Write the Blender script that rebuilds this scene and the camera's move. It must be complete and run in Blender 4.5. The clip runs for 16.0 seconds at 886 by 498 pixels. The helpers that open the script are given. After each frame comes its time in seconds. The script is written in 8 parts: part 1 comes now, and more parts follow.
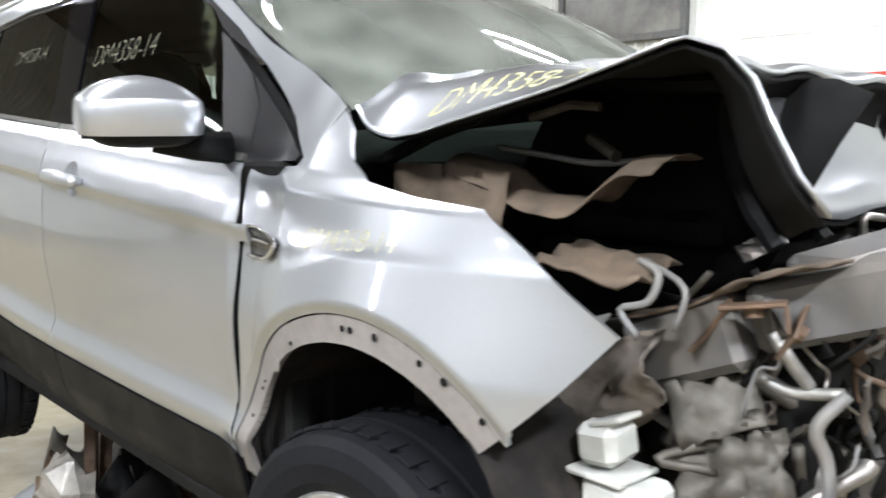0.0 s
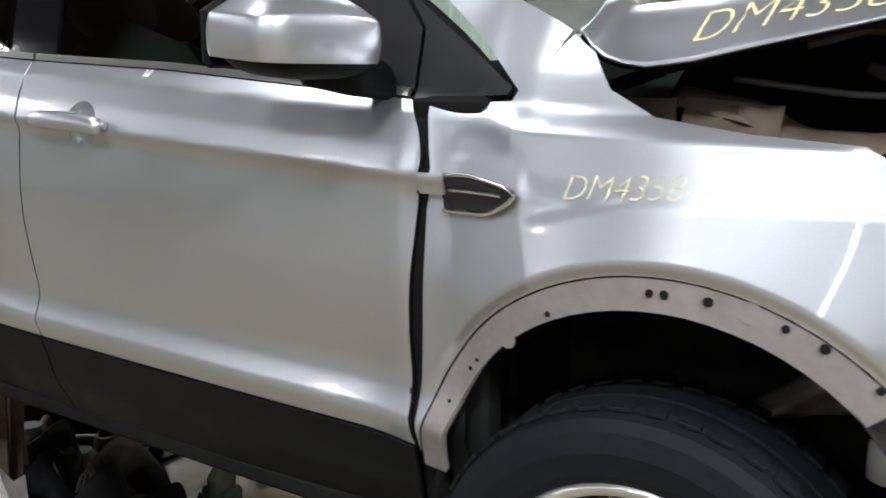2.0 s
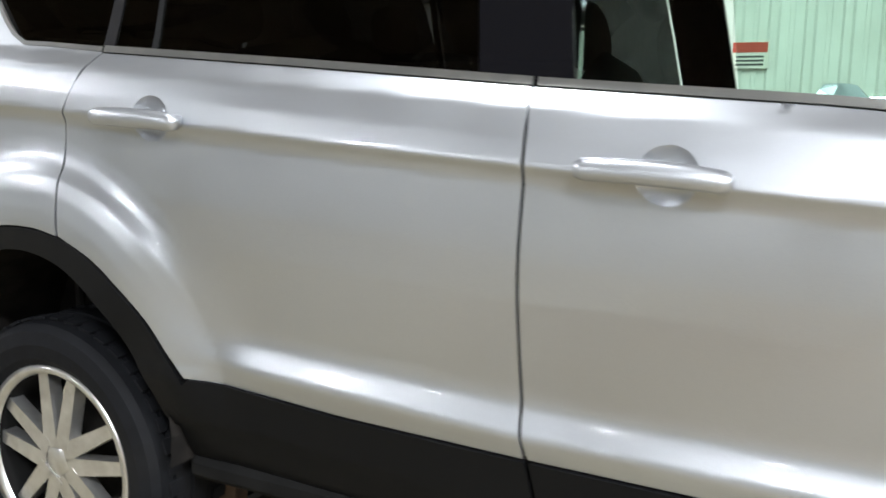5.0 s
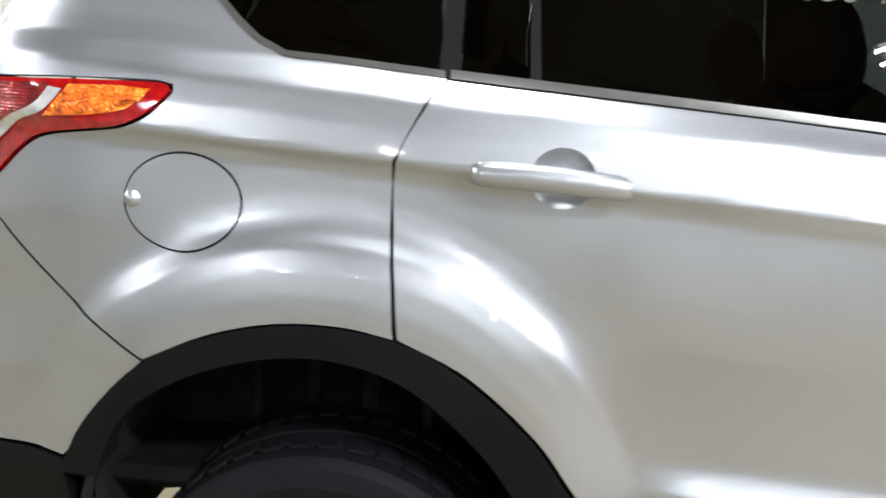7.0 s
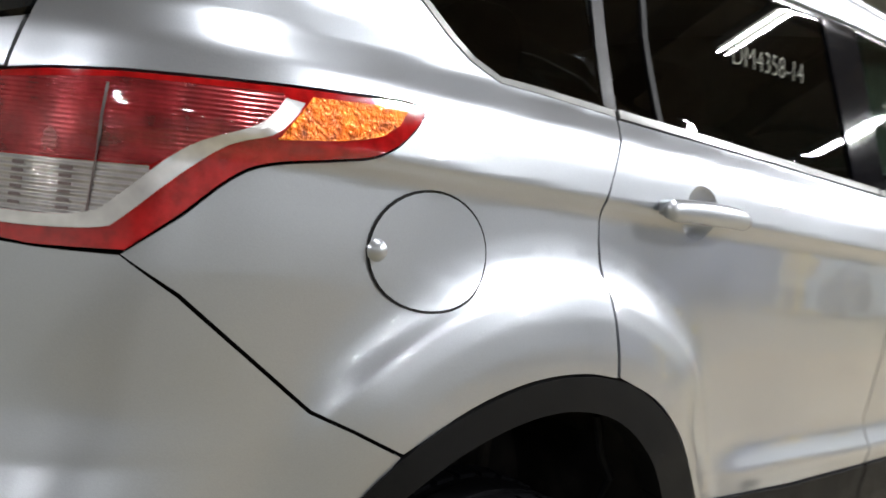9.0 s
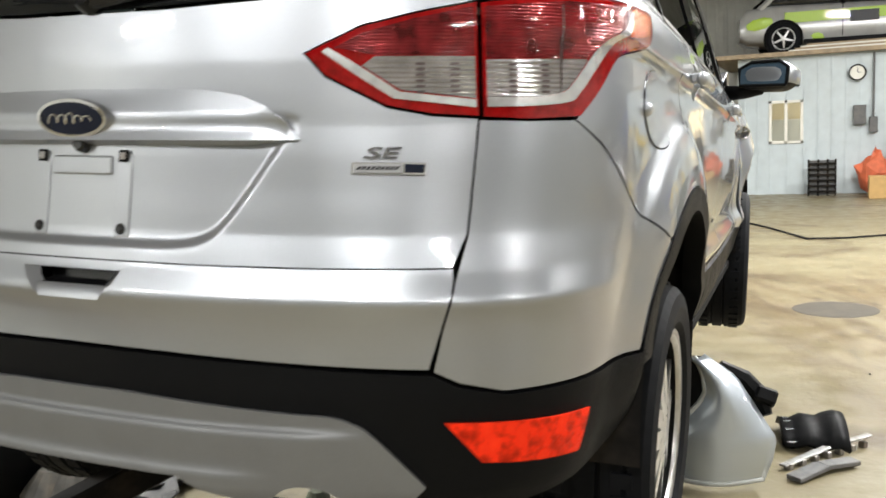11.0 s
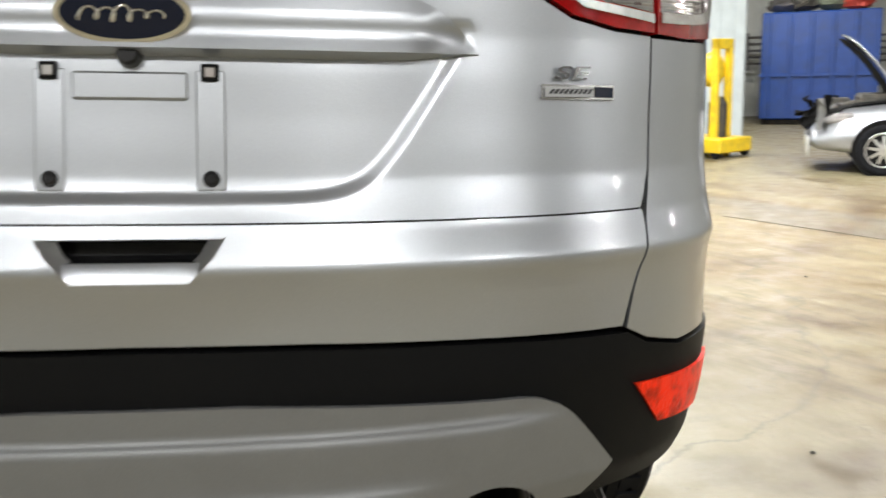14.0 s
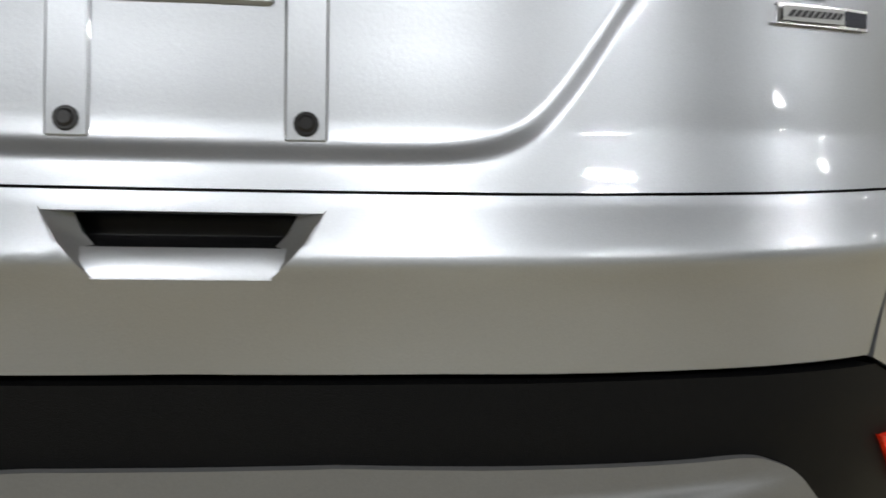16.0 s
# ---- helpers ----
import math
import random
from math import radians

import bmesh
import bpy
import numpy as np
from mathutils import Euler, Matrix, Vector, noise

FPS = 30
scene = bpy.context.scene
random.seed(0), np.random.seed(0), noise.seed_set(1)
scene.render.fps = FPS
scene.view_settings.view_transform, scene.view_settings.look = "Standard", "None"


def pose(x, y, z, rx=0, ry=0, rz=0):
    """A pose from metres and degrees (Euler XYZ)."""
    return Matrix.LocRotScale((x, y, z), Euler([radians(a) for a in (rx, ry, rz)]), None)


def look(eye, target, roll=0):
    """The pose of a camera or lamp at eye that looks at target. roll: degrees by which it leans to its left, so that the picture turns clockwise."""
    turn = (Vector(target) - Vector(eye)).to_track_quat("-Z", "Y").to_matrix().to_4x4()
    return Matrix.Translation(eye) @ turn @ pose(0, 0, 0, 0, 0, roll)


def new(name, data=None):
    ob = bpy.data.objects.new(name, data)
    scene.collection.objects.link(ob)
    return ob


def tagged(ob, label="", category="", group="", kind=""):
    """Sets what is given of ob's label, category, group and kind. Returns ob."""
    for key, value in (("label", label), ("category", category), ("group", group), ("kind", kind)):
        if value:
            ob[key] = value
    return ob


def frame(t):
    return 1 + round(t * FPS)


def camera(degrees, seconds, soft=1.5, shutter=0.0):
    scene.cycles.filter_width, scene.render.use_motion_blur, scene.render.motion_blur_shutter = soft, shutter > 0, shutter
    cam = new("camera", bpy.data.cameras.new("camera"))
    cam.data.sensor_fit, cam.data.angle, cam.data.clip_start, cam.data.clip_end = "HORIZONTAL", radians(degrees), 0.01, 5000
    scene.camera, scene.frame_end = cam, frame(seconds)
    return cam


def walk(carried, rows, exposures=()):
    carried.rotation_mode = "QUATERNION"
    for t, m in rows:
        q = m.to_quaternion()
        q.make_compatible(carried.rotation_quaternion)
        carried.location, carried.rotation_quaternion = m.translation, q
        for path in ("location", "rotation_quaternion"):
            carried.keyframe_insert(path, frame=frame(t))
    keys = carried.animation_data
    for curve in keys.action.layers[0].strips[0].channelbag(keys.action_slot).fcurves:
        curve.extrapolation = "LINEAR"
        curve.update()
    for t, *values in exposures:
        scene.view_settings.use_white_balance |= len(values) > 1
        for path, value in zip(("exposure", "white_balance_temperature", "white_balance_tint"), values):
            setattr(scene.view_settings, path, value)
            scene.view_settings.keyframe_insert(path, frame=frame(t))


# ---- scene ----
EXPOSURES = [(0.0, 0.6, 6450, 12.5), (0.7, 0.28, 6450, 12.5), (1.5, -0.12, 6450, 12.5), (3.5, 0.15, 6450, 12), (4.7, 0.4, 6450, 11), (7.0, 0.52, 6450, 12), (7.5, 0.42, 6450, 12), (8.0, 0.12, 6500, 12), (8.5, 0.08, 6500, 12.5),
             (11.0, 0.3, 6900, 11), (12.0, 0.18, 6900, 11), (12.5, 0.48, 6900, 11), (13.0, 0.48, 6900, 11), (13.5, 0.38, 6900, 11), (14.5, 0.18, 6900, 11), (16.0, 0.06, 6700, 11)]
cam = camera(53.0, 16.0, soft=1.6, shutter=0.4)
PATH = [
    (0, (3.8272, -1.7318, 1.5198), (2.3378, -0.4112, 1.3263), 1.45),
    (0.5, (3.6807, -1.8209, 1.4946), (2.1577, -0.5362, 1.3221), 2.00),
    (1, (3.4555, -1.8674, 1.4759), (2.0189, -0.4876, 1.2961), 2.92),
    (1.5, (3.2818, -1.9367, 1.4586), (1.969, -0.4442, 1.2378), 2.66),
    (2, (3.0883, -2.055, 1.4831), (1.9915, -0.4092, 1.1855), 1.11),
    (2.5, (2.8777, -2.0387, 1.4424), (1.8016, -0.3728, 1.1844), 0.46),
    (3, (2.6968, -2.0022, 1.4524), (1.7105, -0.2793, 1.2094), 1.13),
    (3.5, (2.5242, -2.11, 1.4529), (1.6837, -0.3075, 1.2423), 0.93),
    (4, (2.3132, -2.2286, 1.4487), (1.4818, -0.4249, 1.2141), 1.04),
    (4.5, (2.0313, -2.269, 1.4379), (1.0956, -0.5199, 1.1832), 1.39),
    (4.7, (1.9115, -2.2638, 1.4718), (0.9772, -0.5142, 1.2145), 1.43),
    (6.8, (0.4003, -2.2899, 1.5749), (0.1756, -0.317, 1.3353), 3.23),
    (7, (0.2701, -2.2562, 1.5998), (0.1177, -0.2834, 1.3083), 3.36),
    (7.5, (-0.0805, -2.1525, 1.6225), (-0.0596, -0.1785, 1.3019), 3.21),
    (8, (-0.3571, -1.9893, 1.5423), (-0.2815, -0.0036, 1.3157), 3.80),
    (8.5, (-0.7171, -1.8731, 1.5461), (0.1156, -0.0729, 1.2898), 5.74),
    (8.7, (-0.8262, -1.83, 1.5422), (0.236, -0.1487, 1.3295), 5.72),
    (10.8, (-1.9691, -1.2765, 1.4348), (-0.1471, -0.4867, 1.197), -2.93),
    (11, (-2.0554, -1.1858, 1.4169), (-0.2248, -0.4218, 1.161), -2.64),
    (11.5, (-2.2116, -0.9829, 1.4005), (-0.2911, -0.4674, 1.186), -0.45),
    (12, (-2.329, -0.7606, 1.3852), (-0.3849, -0.3799, 1.1103), 0.70),
    (12.5, (-2.2828, -0.5775, 1.3627), (-0.3462, -0.1968, 1.0395), 0.80),
    (13, (-2.1632, -0.4367, 1.3799), (-0.2257, -0.1315, 0.9889), 0.23),
    (13.5, (-2.0785, -0.3081, 1.3733), (-0.1194, -0.2407, 0.9769), -0.24),
    (14, (-1.947, -0.2621, 1.4008), (-0.001, -0.5026, 1.0067), -1.58),
    (14.5, (-1.7174, -0.2357, 1.3644), (0.1975, -0.6849, 1.0024), -2.16),
    (15, (-1.6073, -0.1996, 1.3346), (0.3087, -0.6416, 0.9691), -0.42),
    (15.5, (-1.5853, -0.1848, 1.3177), (0.3441, -0.527, 0.9174), -0.04),
    (16, (-1.5978, -0.161, 1.3166), (0.3579, -0.3539, 0.9448), -0.69),
]
walk(cam, [(t, look(eye, target, roll)) for t, eye, target, roll in PATH], exposures=EXPOSURES)

# ---------------------------------------------------------------- world and lights
world = bpy.data.worlds.new("world")
scene.world = world
world.use_nodes = True
world.node_tree.nodes["Background"].inputs[0].default_value = (0.9, 0.95, 1.0, 1)
world.node_tree.nodes["Background"].inputs[1].default_value = 0.02


def lamp(x, y, z, power, sx, sy, rz=0.0, colour=(0.94, 0.975, 1.0)):
    data = bpy.data.lights.new("tube_light", "AREA")
    data.shape, data.size, data.size_y, data.energy, data.color = "RECTANGLE", sx, sy, power, colour
    ob = new("tube_light", data)
    ob.matrix_world = pose(x, y, z, 0, 0, rz)
    return ob


# ceiling lamps: x, y, watts
LAMPS = [(3.5, -4.85, 560), (6.8, -2.9, 620), (-6.5, -1.6, 240), (-8.0, -6.0, 210), (11.5, -4.2, 230), (-4.5, -9.5, 220), (1.5, -9.5, 130), (7.5, -9.5, 170), (14.5, -9.0, 260),
         (-8.0, -14.5, 70), (-5.0, -14.5, 70), (-2.0, -14.5, 70), (1.0, -14.5, 60), (4.5, -14.5, 70), (8.0, -14.5, 70), (4.6, 2.6, 260), (0.3, 3.2, 220), (0.2, -1.5, 95), (-6.5, 1.6, 170), (-7.4, 4.9, 120), (10.5, 2.6, 240)]


# ---------------------------------------------------------------- materials
def material(name, colour=(0.5, 0.5, 0.5), rough=0.5, metal=0.0, coat=0.0, grain=0.0, grain_scale=40.0, bump=0.0, bump_scale=120.0,
             stain=0.0, stain_scale=2.0, stain_colour=(0.1, 0.09, 0.07), glass=0.0, emit=0.0, spec=0.5, coat_rough=0.03, rough_var=0.0, piece=0.0):
    """A procedural surface: colour varied at two scales, roughness varied, fine relief."""
    m = bpy.data.materials.new(name)
    m.use_nodes = True
    nt = m.node_tree
    b = nt.nodes["Principled BSDF"]
    link = nt.links.new
    b.inputs["Roughness"].default_value, b.inputs["Metallic"].default_value = rough, metal
    b.inputs["Coat Weight"].default_value, b.inputs["Coat Roughness"].default_value = coat, coat_rough
    b.inputs["Transmission Weight"].default_value = glass
    b.inputs["Base Color"].default_value = (*colour, 1)
    b.inputs["Specular IOR Level"].default_value = spec
    coord = nt.nodes.new("ShaderNodeTexCoord")
    out = None
    if grain or stain or piece:
        rgb = nt.nodes.new("ShaderNodeRGB")
        rgb.outputs[0].default_value = (*colour, 1)
        out = rgb.outputs[0]
    if grain:
        n = nt.nodes.new("ShaderNodeTexNoise")
        n.inputs["Scale"].default_value, n.inputs["Detail"].default_value = grain_scale, 5
        link(coord.outputs["Object"], n.inputs["Vector"])
        r = nt.nodes.new("ShaderNodeMapRange")
        r.inputs[1].default_value, r.inputs[2].default_value = 0.3, 0.7
        r.inputs[3].default_value, r.inputs[4].default_value = 1 - grain, 1 + grain
        link(n.outputs["Fac"], r.inputs[0])
        mix = nt.nodes.new("ShaderNodeVectorMath")
        mix.operation = "SCALE"
        link(out, mix.inputs[0])
        link(r.outputs[0], mix.inputs["Scale"])
        out = mix.outputs[0]
    if stain:
        n = nt.nodes.new("ShaderNodeTexNoise")
        n.inputs["Scale"].default_value, n.inputs["Detail"].default_value, n.inputs["Roughness"].default_value = stain_scale, 6, 0.62
        link(coord.outputs["Object"], n.inputs["Vector"])
        r = nt.nodes.new("ShaderNodeMapRange")
        r.inputs[1].default_value, r.inputs[2].default_value, r.inputs[3].default_value, r.inputs[4].default_value = 0.48, 0.72, 0, stain
        link(n.outputs["Fac"], r.inputs[0])
        mix = nt.nodes.new("ShaderNodeMix")
        mix.data_type = "RGBA"
        link(r.outputs[0], mix.inputs[0])
        link(out, mix.inputs[6])
        mix.inputs[7].default_value = (*stain_colour, 1)
        out = mix.outputs[2]
    if piece:
        info = nt.nodes.new("ShaderNodeObjectInfo")
        r = nt.nodes.new("ShaderNodeMapRange")
        r.inputs[3].default_value, r.inputs[4].default_value = 1 - piece, 1 + piece
        link(info.outputs["Random"], r.inputs[0])
        mix = nt.nodes.new("ShaderNodeVectorMath")
        mix.operation = "SCALE"
        link(out, mix.inputs[0])
        link(r.outputs[0], mix.inputs["Scale"])
        out = mix.outputs[0]
    if out is not None:
        link(out, b.inputs["Base Color"])
    if emit:
        b.inputs["Emission Color"].default_value, b.inputs["Emission Strength"].default_value = (*colour, 1), emit
    if rough_var:
        n = nt.nodes.new("ShaderNodeTexNoise")
        n.inputs["Scale"].default_value, n.inputs["Detail"].default_value = 5, 6
        link(coord.outputs["Object"], n.inputs["Vector"])
        r = nt.nodes.new("ShaderNodeMapRange")
        r.inputs[1].default_value, r.inputs[2].default_value = 0.35, 0.7
        r.inputs[3].default_value, r.inputs[4].default_value = max(rough - rough_var, 0.02), rough + rough_var
        link(n.outputs["Fac"], r.inputs[0])
        link(r.outputs[0], b.inputs["Roughness"])
    if bump:
        n = nt.nodes.new("ShaderNodeTexNoise")
        n.inputs["Scale"].default_value, n.inputs["Detail"].default_value = bump_scale, 4
        link(coord.outputs["Object"], n.inputs["Vector"])
        d = nt.nodes.new("ShaderNodeBump")
        d.inputs["Strength"].default_value, d.inputs["Distance"].default_value = 1.0, bump
        link(n.outputs["Fac"], d.inputs["Height"])
        link(d.outputs[0], b.inputs["Normal"])
    return m


SILVER = material("silver_paint", (0.405, 0.424, 0.452), rough=0.34, metal=0.85, coat=1.0, coat_rough=0.03, grain=0.06, grain_scale=900, bump=0.00012, bump_scale=260,
                  stain=0.10, stain_scale=3.5, stain_colour=(0.36, 0.35, 0.34), rough_var=0.03)
SILVER_DULL = material("silver_plastic", (0.20, 0.205, 0.21), rough=0.45, metal=0.4, grain=0.06, grain_scale=600, stain=0.25, stain_scale=5,
                       stain_colour=(0.15, 0.145, 0.14), rough_var=0.08)
FLANGE = material("bare_flange", (0.20, 0.188, 0.180), rough=0.5, metal=0.3, grain=0.08, grain_scale=60, stain=0.5, stain_scale=9, stain_colour=(0.10, 0.085, 0.072))
CLAD = material("black_cladding", (0.0045, 0.0047, 0.0052), rough=0.5, spec=0.09, grain=0.12, grain_scale=300, bump=0.0006, bump_scale=900, stain=0.3, stain_scale=4,
                stain_colour=(0.008, 0.0078, 0.0075), rough_var=0.1)
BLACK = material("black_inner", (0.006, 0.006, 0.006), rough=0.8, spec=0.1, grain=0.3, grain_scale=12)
GLOSS_BLACK = material("gloss_black", (0.010, 0.010, 0.011), rough=0.22, spec=0.35, coat=0.15)
RUBBER = material("rubber", (0.0055, 0.006, 0.0075), rough=0.7, spec=0.12, grain=0.2, grain_scale=25, bump=0.0008, bump_scale=60, stain=0.35, stain_scale=5, stain_colour=(0.012, 0.0118, 0.0115))
CHROME = material("chrome", (0.75, 0.75, 0.76), rough=0.08, metal=1.0)
ALLOY = material("alloy", (0.58, 0.58, 0.57), rough=0.3, metal=0.9, grain=0.08, grain_scale=30, stain=0.3, stain_scale=12, stain_colour=(0.2, 0.17, 0.14))
STEEL = material("raw_steel", (0.28, 0.27, 0.26), rough=0.45, metal=0.85, grain=0.25, grain_scale=18, stain=0.5, stain_scale=7, stain_colour=(0.16, 0.09, 0.05))
RUST = material("rusty_metal", (0.085, 0.055, 0.037), rough=0.75, metal=0.3, grain=0.35, grain_scale=25, stain=0.5, stain_scale=9, stain_colour=(0.13, 0.07, 0.035), bump=0.001)
STAND_PAINT = material("black_steel", (0.007, 0.0062, 0.0055), rough=0.5, spec=0.15, metal=0.3, grain=0.3, grain_scale=20, stain=0.5, stain_scale=6, stain_colour=(0.055, 0.040, 0.028))
GLASS_DARK = material("dark_tint_glass", (0.010, 0.011, 0.012), rough=0.03, coat=0.3)
FABRIC = material("seat_fabric", (0.022, 0.022, 0.024), rough=0.95, grain=0.25, grain_scale=80)




def glass_material(name, tint, dust=0.0):
    """A thin tinted pane: light passes straight through, with mirror reflection by its angle."""
    m = bpy.data.materials.new(name)
    m.use_nodes = True
    nt = m.node_tree
    nt.nodes.clear()
    o = nt.nodes.new("ShaderNodeOutputMaterial")
    tr, gl, mix = nt.nodes.new("ShaderNodeBsdfTransparent"), nt.nodes.new("ShaderNodeBsdfGlossy"), nt.nodes.new("ShaderNodeMixShader")
    f = nt.nodes.new("ShaderNodeFresnel")
    f.inputs[0].default_value = 1.5
    tr.inputs[0].default_value = (*tint, 1)
    gl.inputs["Roughness"].default_value = 0.01
    nt.links.new(f.outputs[0], mix.inputs[0])
    nt.links.new(tr.outputs[0], mix.inputs[1])
    nt.links.new(gl.outputs[0], mix.inputs[2])
    out = mix.outputs[0]
    if dust:
        film = nt.nodes.new("ShaderNodeBsdfDiffuse")
        film.inputs[0].default_value = (0.55, 0.56, 0.52, 1)
        n = nt.nodes.new("ShaderNodeTexNoise")
        n.inputs["Scale"].default_value, n.inputs["Detail"].default_value = 5.0, 7
        r = nt.nodes.new("ShaderNodeMapRange")
        r.inputs[1].default_value, r.inputs[2].default_value, r.inputs[3].default_value, r.inputs[4].default_value = 0.35, 0.7, dust * 0.6, dust * 1.5
        co = nt.nodes.new("ShaderNodeTexCoord")
        veil = nt.nodes.new("ShaderNodeMixShader")
        nt.links.new(co.outputs["Object"], n.inputs["Vector"])
        nt.links.new(n.outputs["Fac"], r.inputs[0])
        nt.links.new(r.outputs[0], veil.inputs[0])
        nt.links.new(out, veil.inputs[1])
        nt.links.new(film.outputs[0], veil.inputs[2])
        out = veil.outputs[0]
    nt.links.new(out, o.inputs[0])
    return m


PANE_CLEAR = glass_material("clear_green_pane", (0.62, 0.76, 0.69))
PANE_PLAIN = glass_material("plain_pane", (0.90, 0.90, 0.87))
PANE_DUSTY = glass_material("dusty_pane", (0.62, 0.72, 0.66), dust=0.13)
PANE_DARK = glass_material("privacy_pane", (0.035, 0.037, 0.037))


# ---------------------------------------------------------------- mesh helpers
def part(name, verts, faces, mat, parent=None, label="", smooth=False, normals=None, mats=None):
    """Links a mesh as one object, under a thing or a part if given."""
    me = bpy.data.meshes.new(name)
    me.from_pydata([tuple(map(float, v)) for v in verts], [], [tuple(map(int, f)) for f in faces])
    for mm in (mats or [mat]):
        me.materials.append(mm)
    if smooth or normals is not None:
        me.polygons.foreach_set("use_smooth", [True] * len(me.polygons))
    if normals is not None:
        me.normals_split_custom_set_from_vertices([tuple(map(float, n)) for n in normals])
    me.update()
    ob = new(name, me)
    ob.parent = parent
    if label:
        ob["label"] = label
    return ob


def thing(name, label, category, at=Matrix(), group="", kind=""):
    ob = new(name)
    ob.empty_display_size = 0.1
    ob.matrix_world = at
    return tagged(ob, label, category, group, kind)


def join(*pieces):
    """Several (verts, faces) as one."""
    vs, fs = [], []
    for v, f in pieces:
        n = len(vs)
        vs += [tuple(p) for p in v]
        fs += [tuple(i + n for i in q) for q in f]
    return vs, fs


def moved(piece, m):
    return [tuple(m @ Vector(v)) for v in piece[0]], piece[1]


def box(x0, y0, z0, x1, y1, z1, r=0.004):
    """A box with bevelled edges."""
    r = min(r, (x1 - x0) / 2.2, (y1 - y0) / 2.2, (z1 - z0) / 2.2)
    bm = bmesh.new()
    bmesh.ops.create_cube(bm, size=1)
    bmesh.ops.transform(bm, matrix=Matrix.Translation(((x0 + x1) / 2, (y0 + y1) / 2, (z0 + z1) / 2)) @ Matrix.Diagonal((x1 - x0, y1 - y0, z1 - z0, 1)), verts=bm.verts)
    if r > 0:
        bmesh.ops.bevel(bm, geom=bm.edges[:], offset=r, segments=1, affect="EDGES")
    bm.verts.index_update()
    out = [tuple(v.co) for v in bm.verts], [tuple(v.index for v in f.verts) for f in bm.faces]
    bm.free()
    return out


def tube(path, radius, n=8, caps=True, flat=1.0):
    """A round bar along points; radius may be a list."""
    path = [Vector(p) for p in path]
    rads = radius if isinstance(radius, (list, tuple)) else [radius] * len(path)
    vs, fs, up = [], [], None
    for i, p in enumerate(path):
        d = (path[min(i + 1, len(path) - 1)] - path[max(i - 1, 0)]).normalized()
        if up is None:
            up = d.orthogonal().normalized()
        up = (up - d * up.dot(d)).normalized()
        side = d.cross(up)
        for k in range(n):
            a = 2 * math.pi * k / n
            vs.append(p + (up * math.cos(a) * flat + side * math.sin(a)) * rads[i])
    for i in range(len(path) - 1):
        for k in range(n):
            fs.append((i * n + k, i * n + (k + 1) % n, (i + 1) * n + (k + 1) % n, (i + 1) * n + k))
    if caps:
        fs += [tuple(range(n))[::-1], tuple(range((len(path) - 1) * n, len(path) * n))]
    return [tuple(v) for v in vs], fs


def bar(a, b, w, h, r=0.003):
    """A square-section bar from a to b."""
    a, b = Vector(a), Vector(b)
    d = b - a
    m = Matrix.Translation(a) @ d.to_track_quat("X", "Z").to_matrix().to_4x4()
    return moved(box(0, -w / 2, -h / 2, d.length, w / 2, h / 2, r), m)


def lathe(profile, n=32, axis="Z", closed=False):
    """A turned shape from (radius, height) pairs."""
    vs, fs = [], []
    for r, h in profile:
        for k in range(n):
            a = 2 * math.pi * k / n
            c, s = r * math.cos(a), r * math.sin(a)
            vs.append({"Z": (c, s, h), "Y": (c, h, s), "X": (h, c, s)}[axis])
    rows = len(profile)
    for i in range(rows if closed else rows - 1):
        j = (i + 1) % rows
        for k in range(n):
            fs.append((i * n + k, i * n + (k + 1) % n, j * n + (k + 1) % n, j * n + k))
    return vs, fs


def sheet(rows, thick=0.0):
    """A surface through rows of points; with thickness it is closed below."""
    n, m = len(rows), len(rows[0])
    vs = [Vector(p) for row in rows for p in row]
    fs = [(i * m + j, i * m + j + 1, (i + 1) * m + j + 1, (i + 1) * m + j) for i in range(n - 1) for j in range(m - 1)]
    if thick:
        k = len(vs)
        nor = [Vector() for _ in vs]
        for f in fs:
            w = (vs[f[1]] - vs[f[0]]).cross(vs[f[3]] - vs[f[0]])
            for i in f:
                nor[i] += w
        vs += [v - w.normalized() * thick for v, w in zip(vs, nor)]
        fs += [tuple(i + k for i in f[::-1]) for f in fs]
        rim = [j for j in range(m)] + [i * m + m - 1 for i in range(1, n)] + [(n - 1) * m + j for j in range(m - 2, -1, -1)] + [i * m for i in range(n - 2, 0, -1)]
        fs += [(a, rim[(i + 1) % len(rim)], rim[(i + 1) % len(rim)] + k, a + k)[::-1] for i, a in enumerate(rim)]
    return [tuple(v) for v in vs], fs


def inside(poly, pts):
    """Which points lie within a polygon."""
    pts = np.asarray(pts, float)
    hit = np.zeros(len(pts), bool)
    for (x0, y0), (x1, y1) in zip(poly, poly[1:] + poly[:1]):
        cross = (y0 > pts[:, 1]) != (y1 > pts[:, 1])
        with np.errstate(divide="ignore", invalid="ignore"):
            hit ^= cross & (pts[:, 0] < (x1 - x0) * (pts[:, 1] - y0) / (y1 - y0 + 1e-12) + x0)
    return hit


def smooth_line(points, n=6):
    """A soft curve through points."""
    p = [np.array(q, float) for q in points]
    p = [2 * p[0] - p[1], *p, 2 * p[-1] - p[-2]]
    out = []
    for i in range(1, len(p) - 2):
        for t in np.arange(n) / n:
            out.append(tuple(0.5 * (2 * p[i] + (p[i + 1] - p[i - 1]) * t + (2 * p[i - 1] - 5 * p[i] + 4 * p[i + 1] - p[i + 2]) * t * t
                                    + (-p[i - 1] + 3 * p[i] - 3 * p[i + 1] + p[i + 2]) * t**3)))
    return out + [tuple(p[-2])]


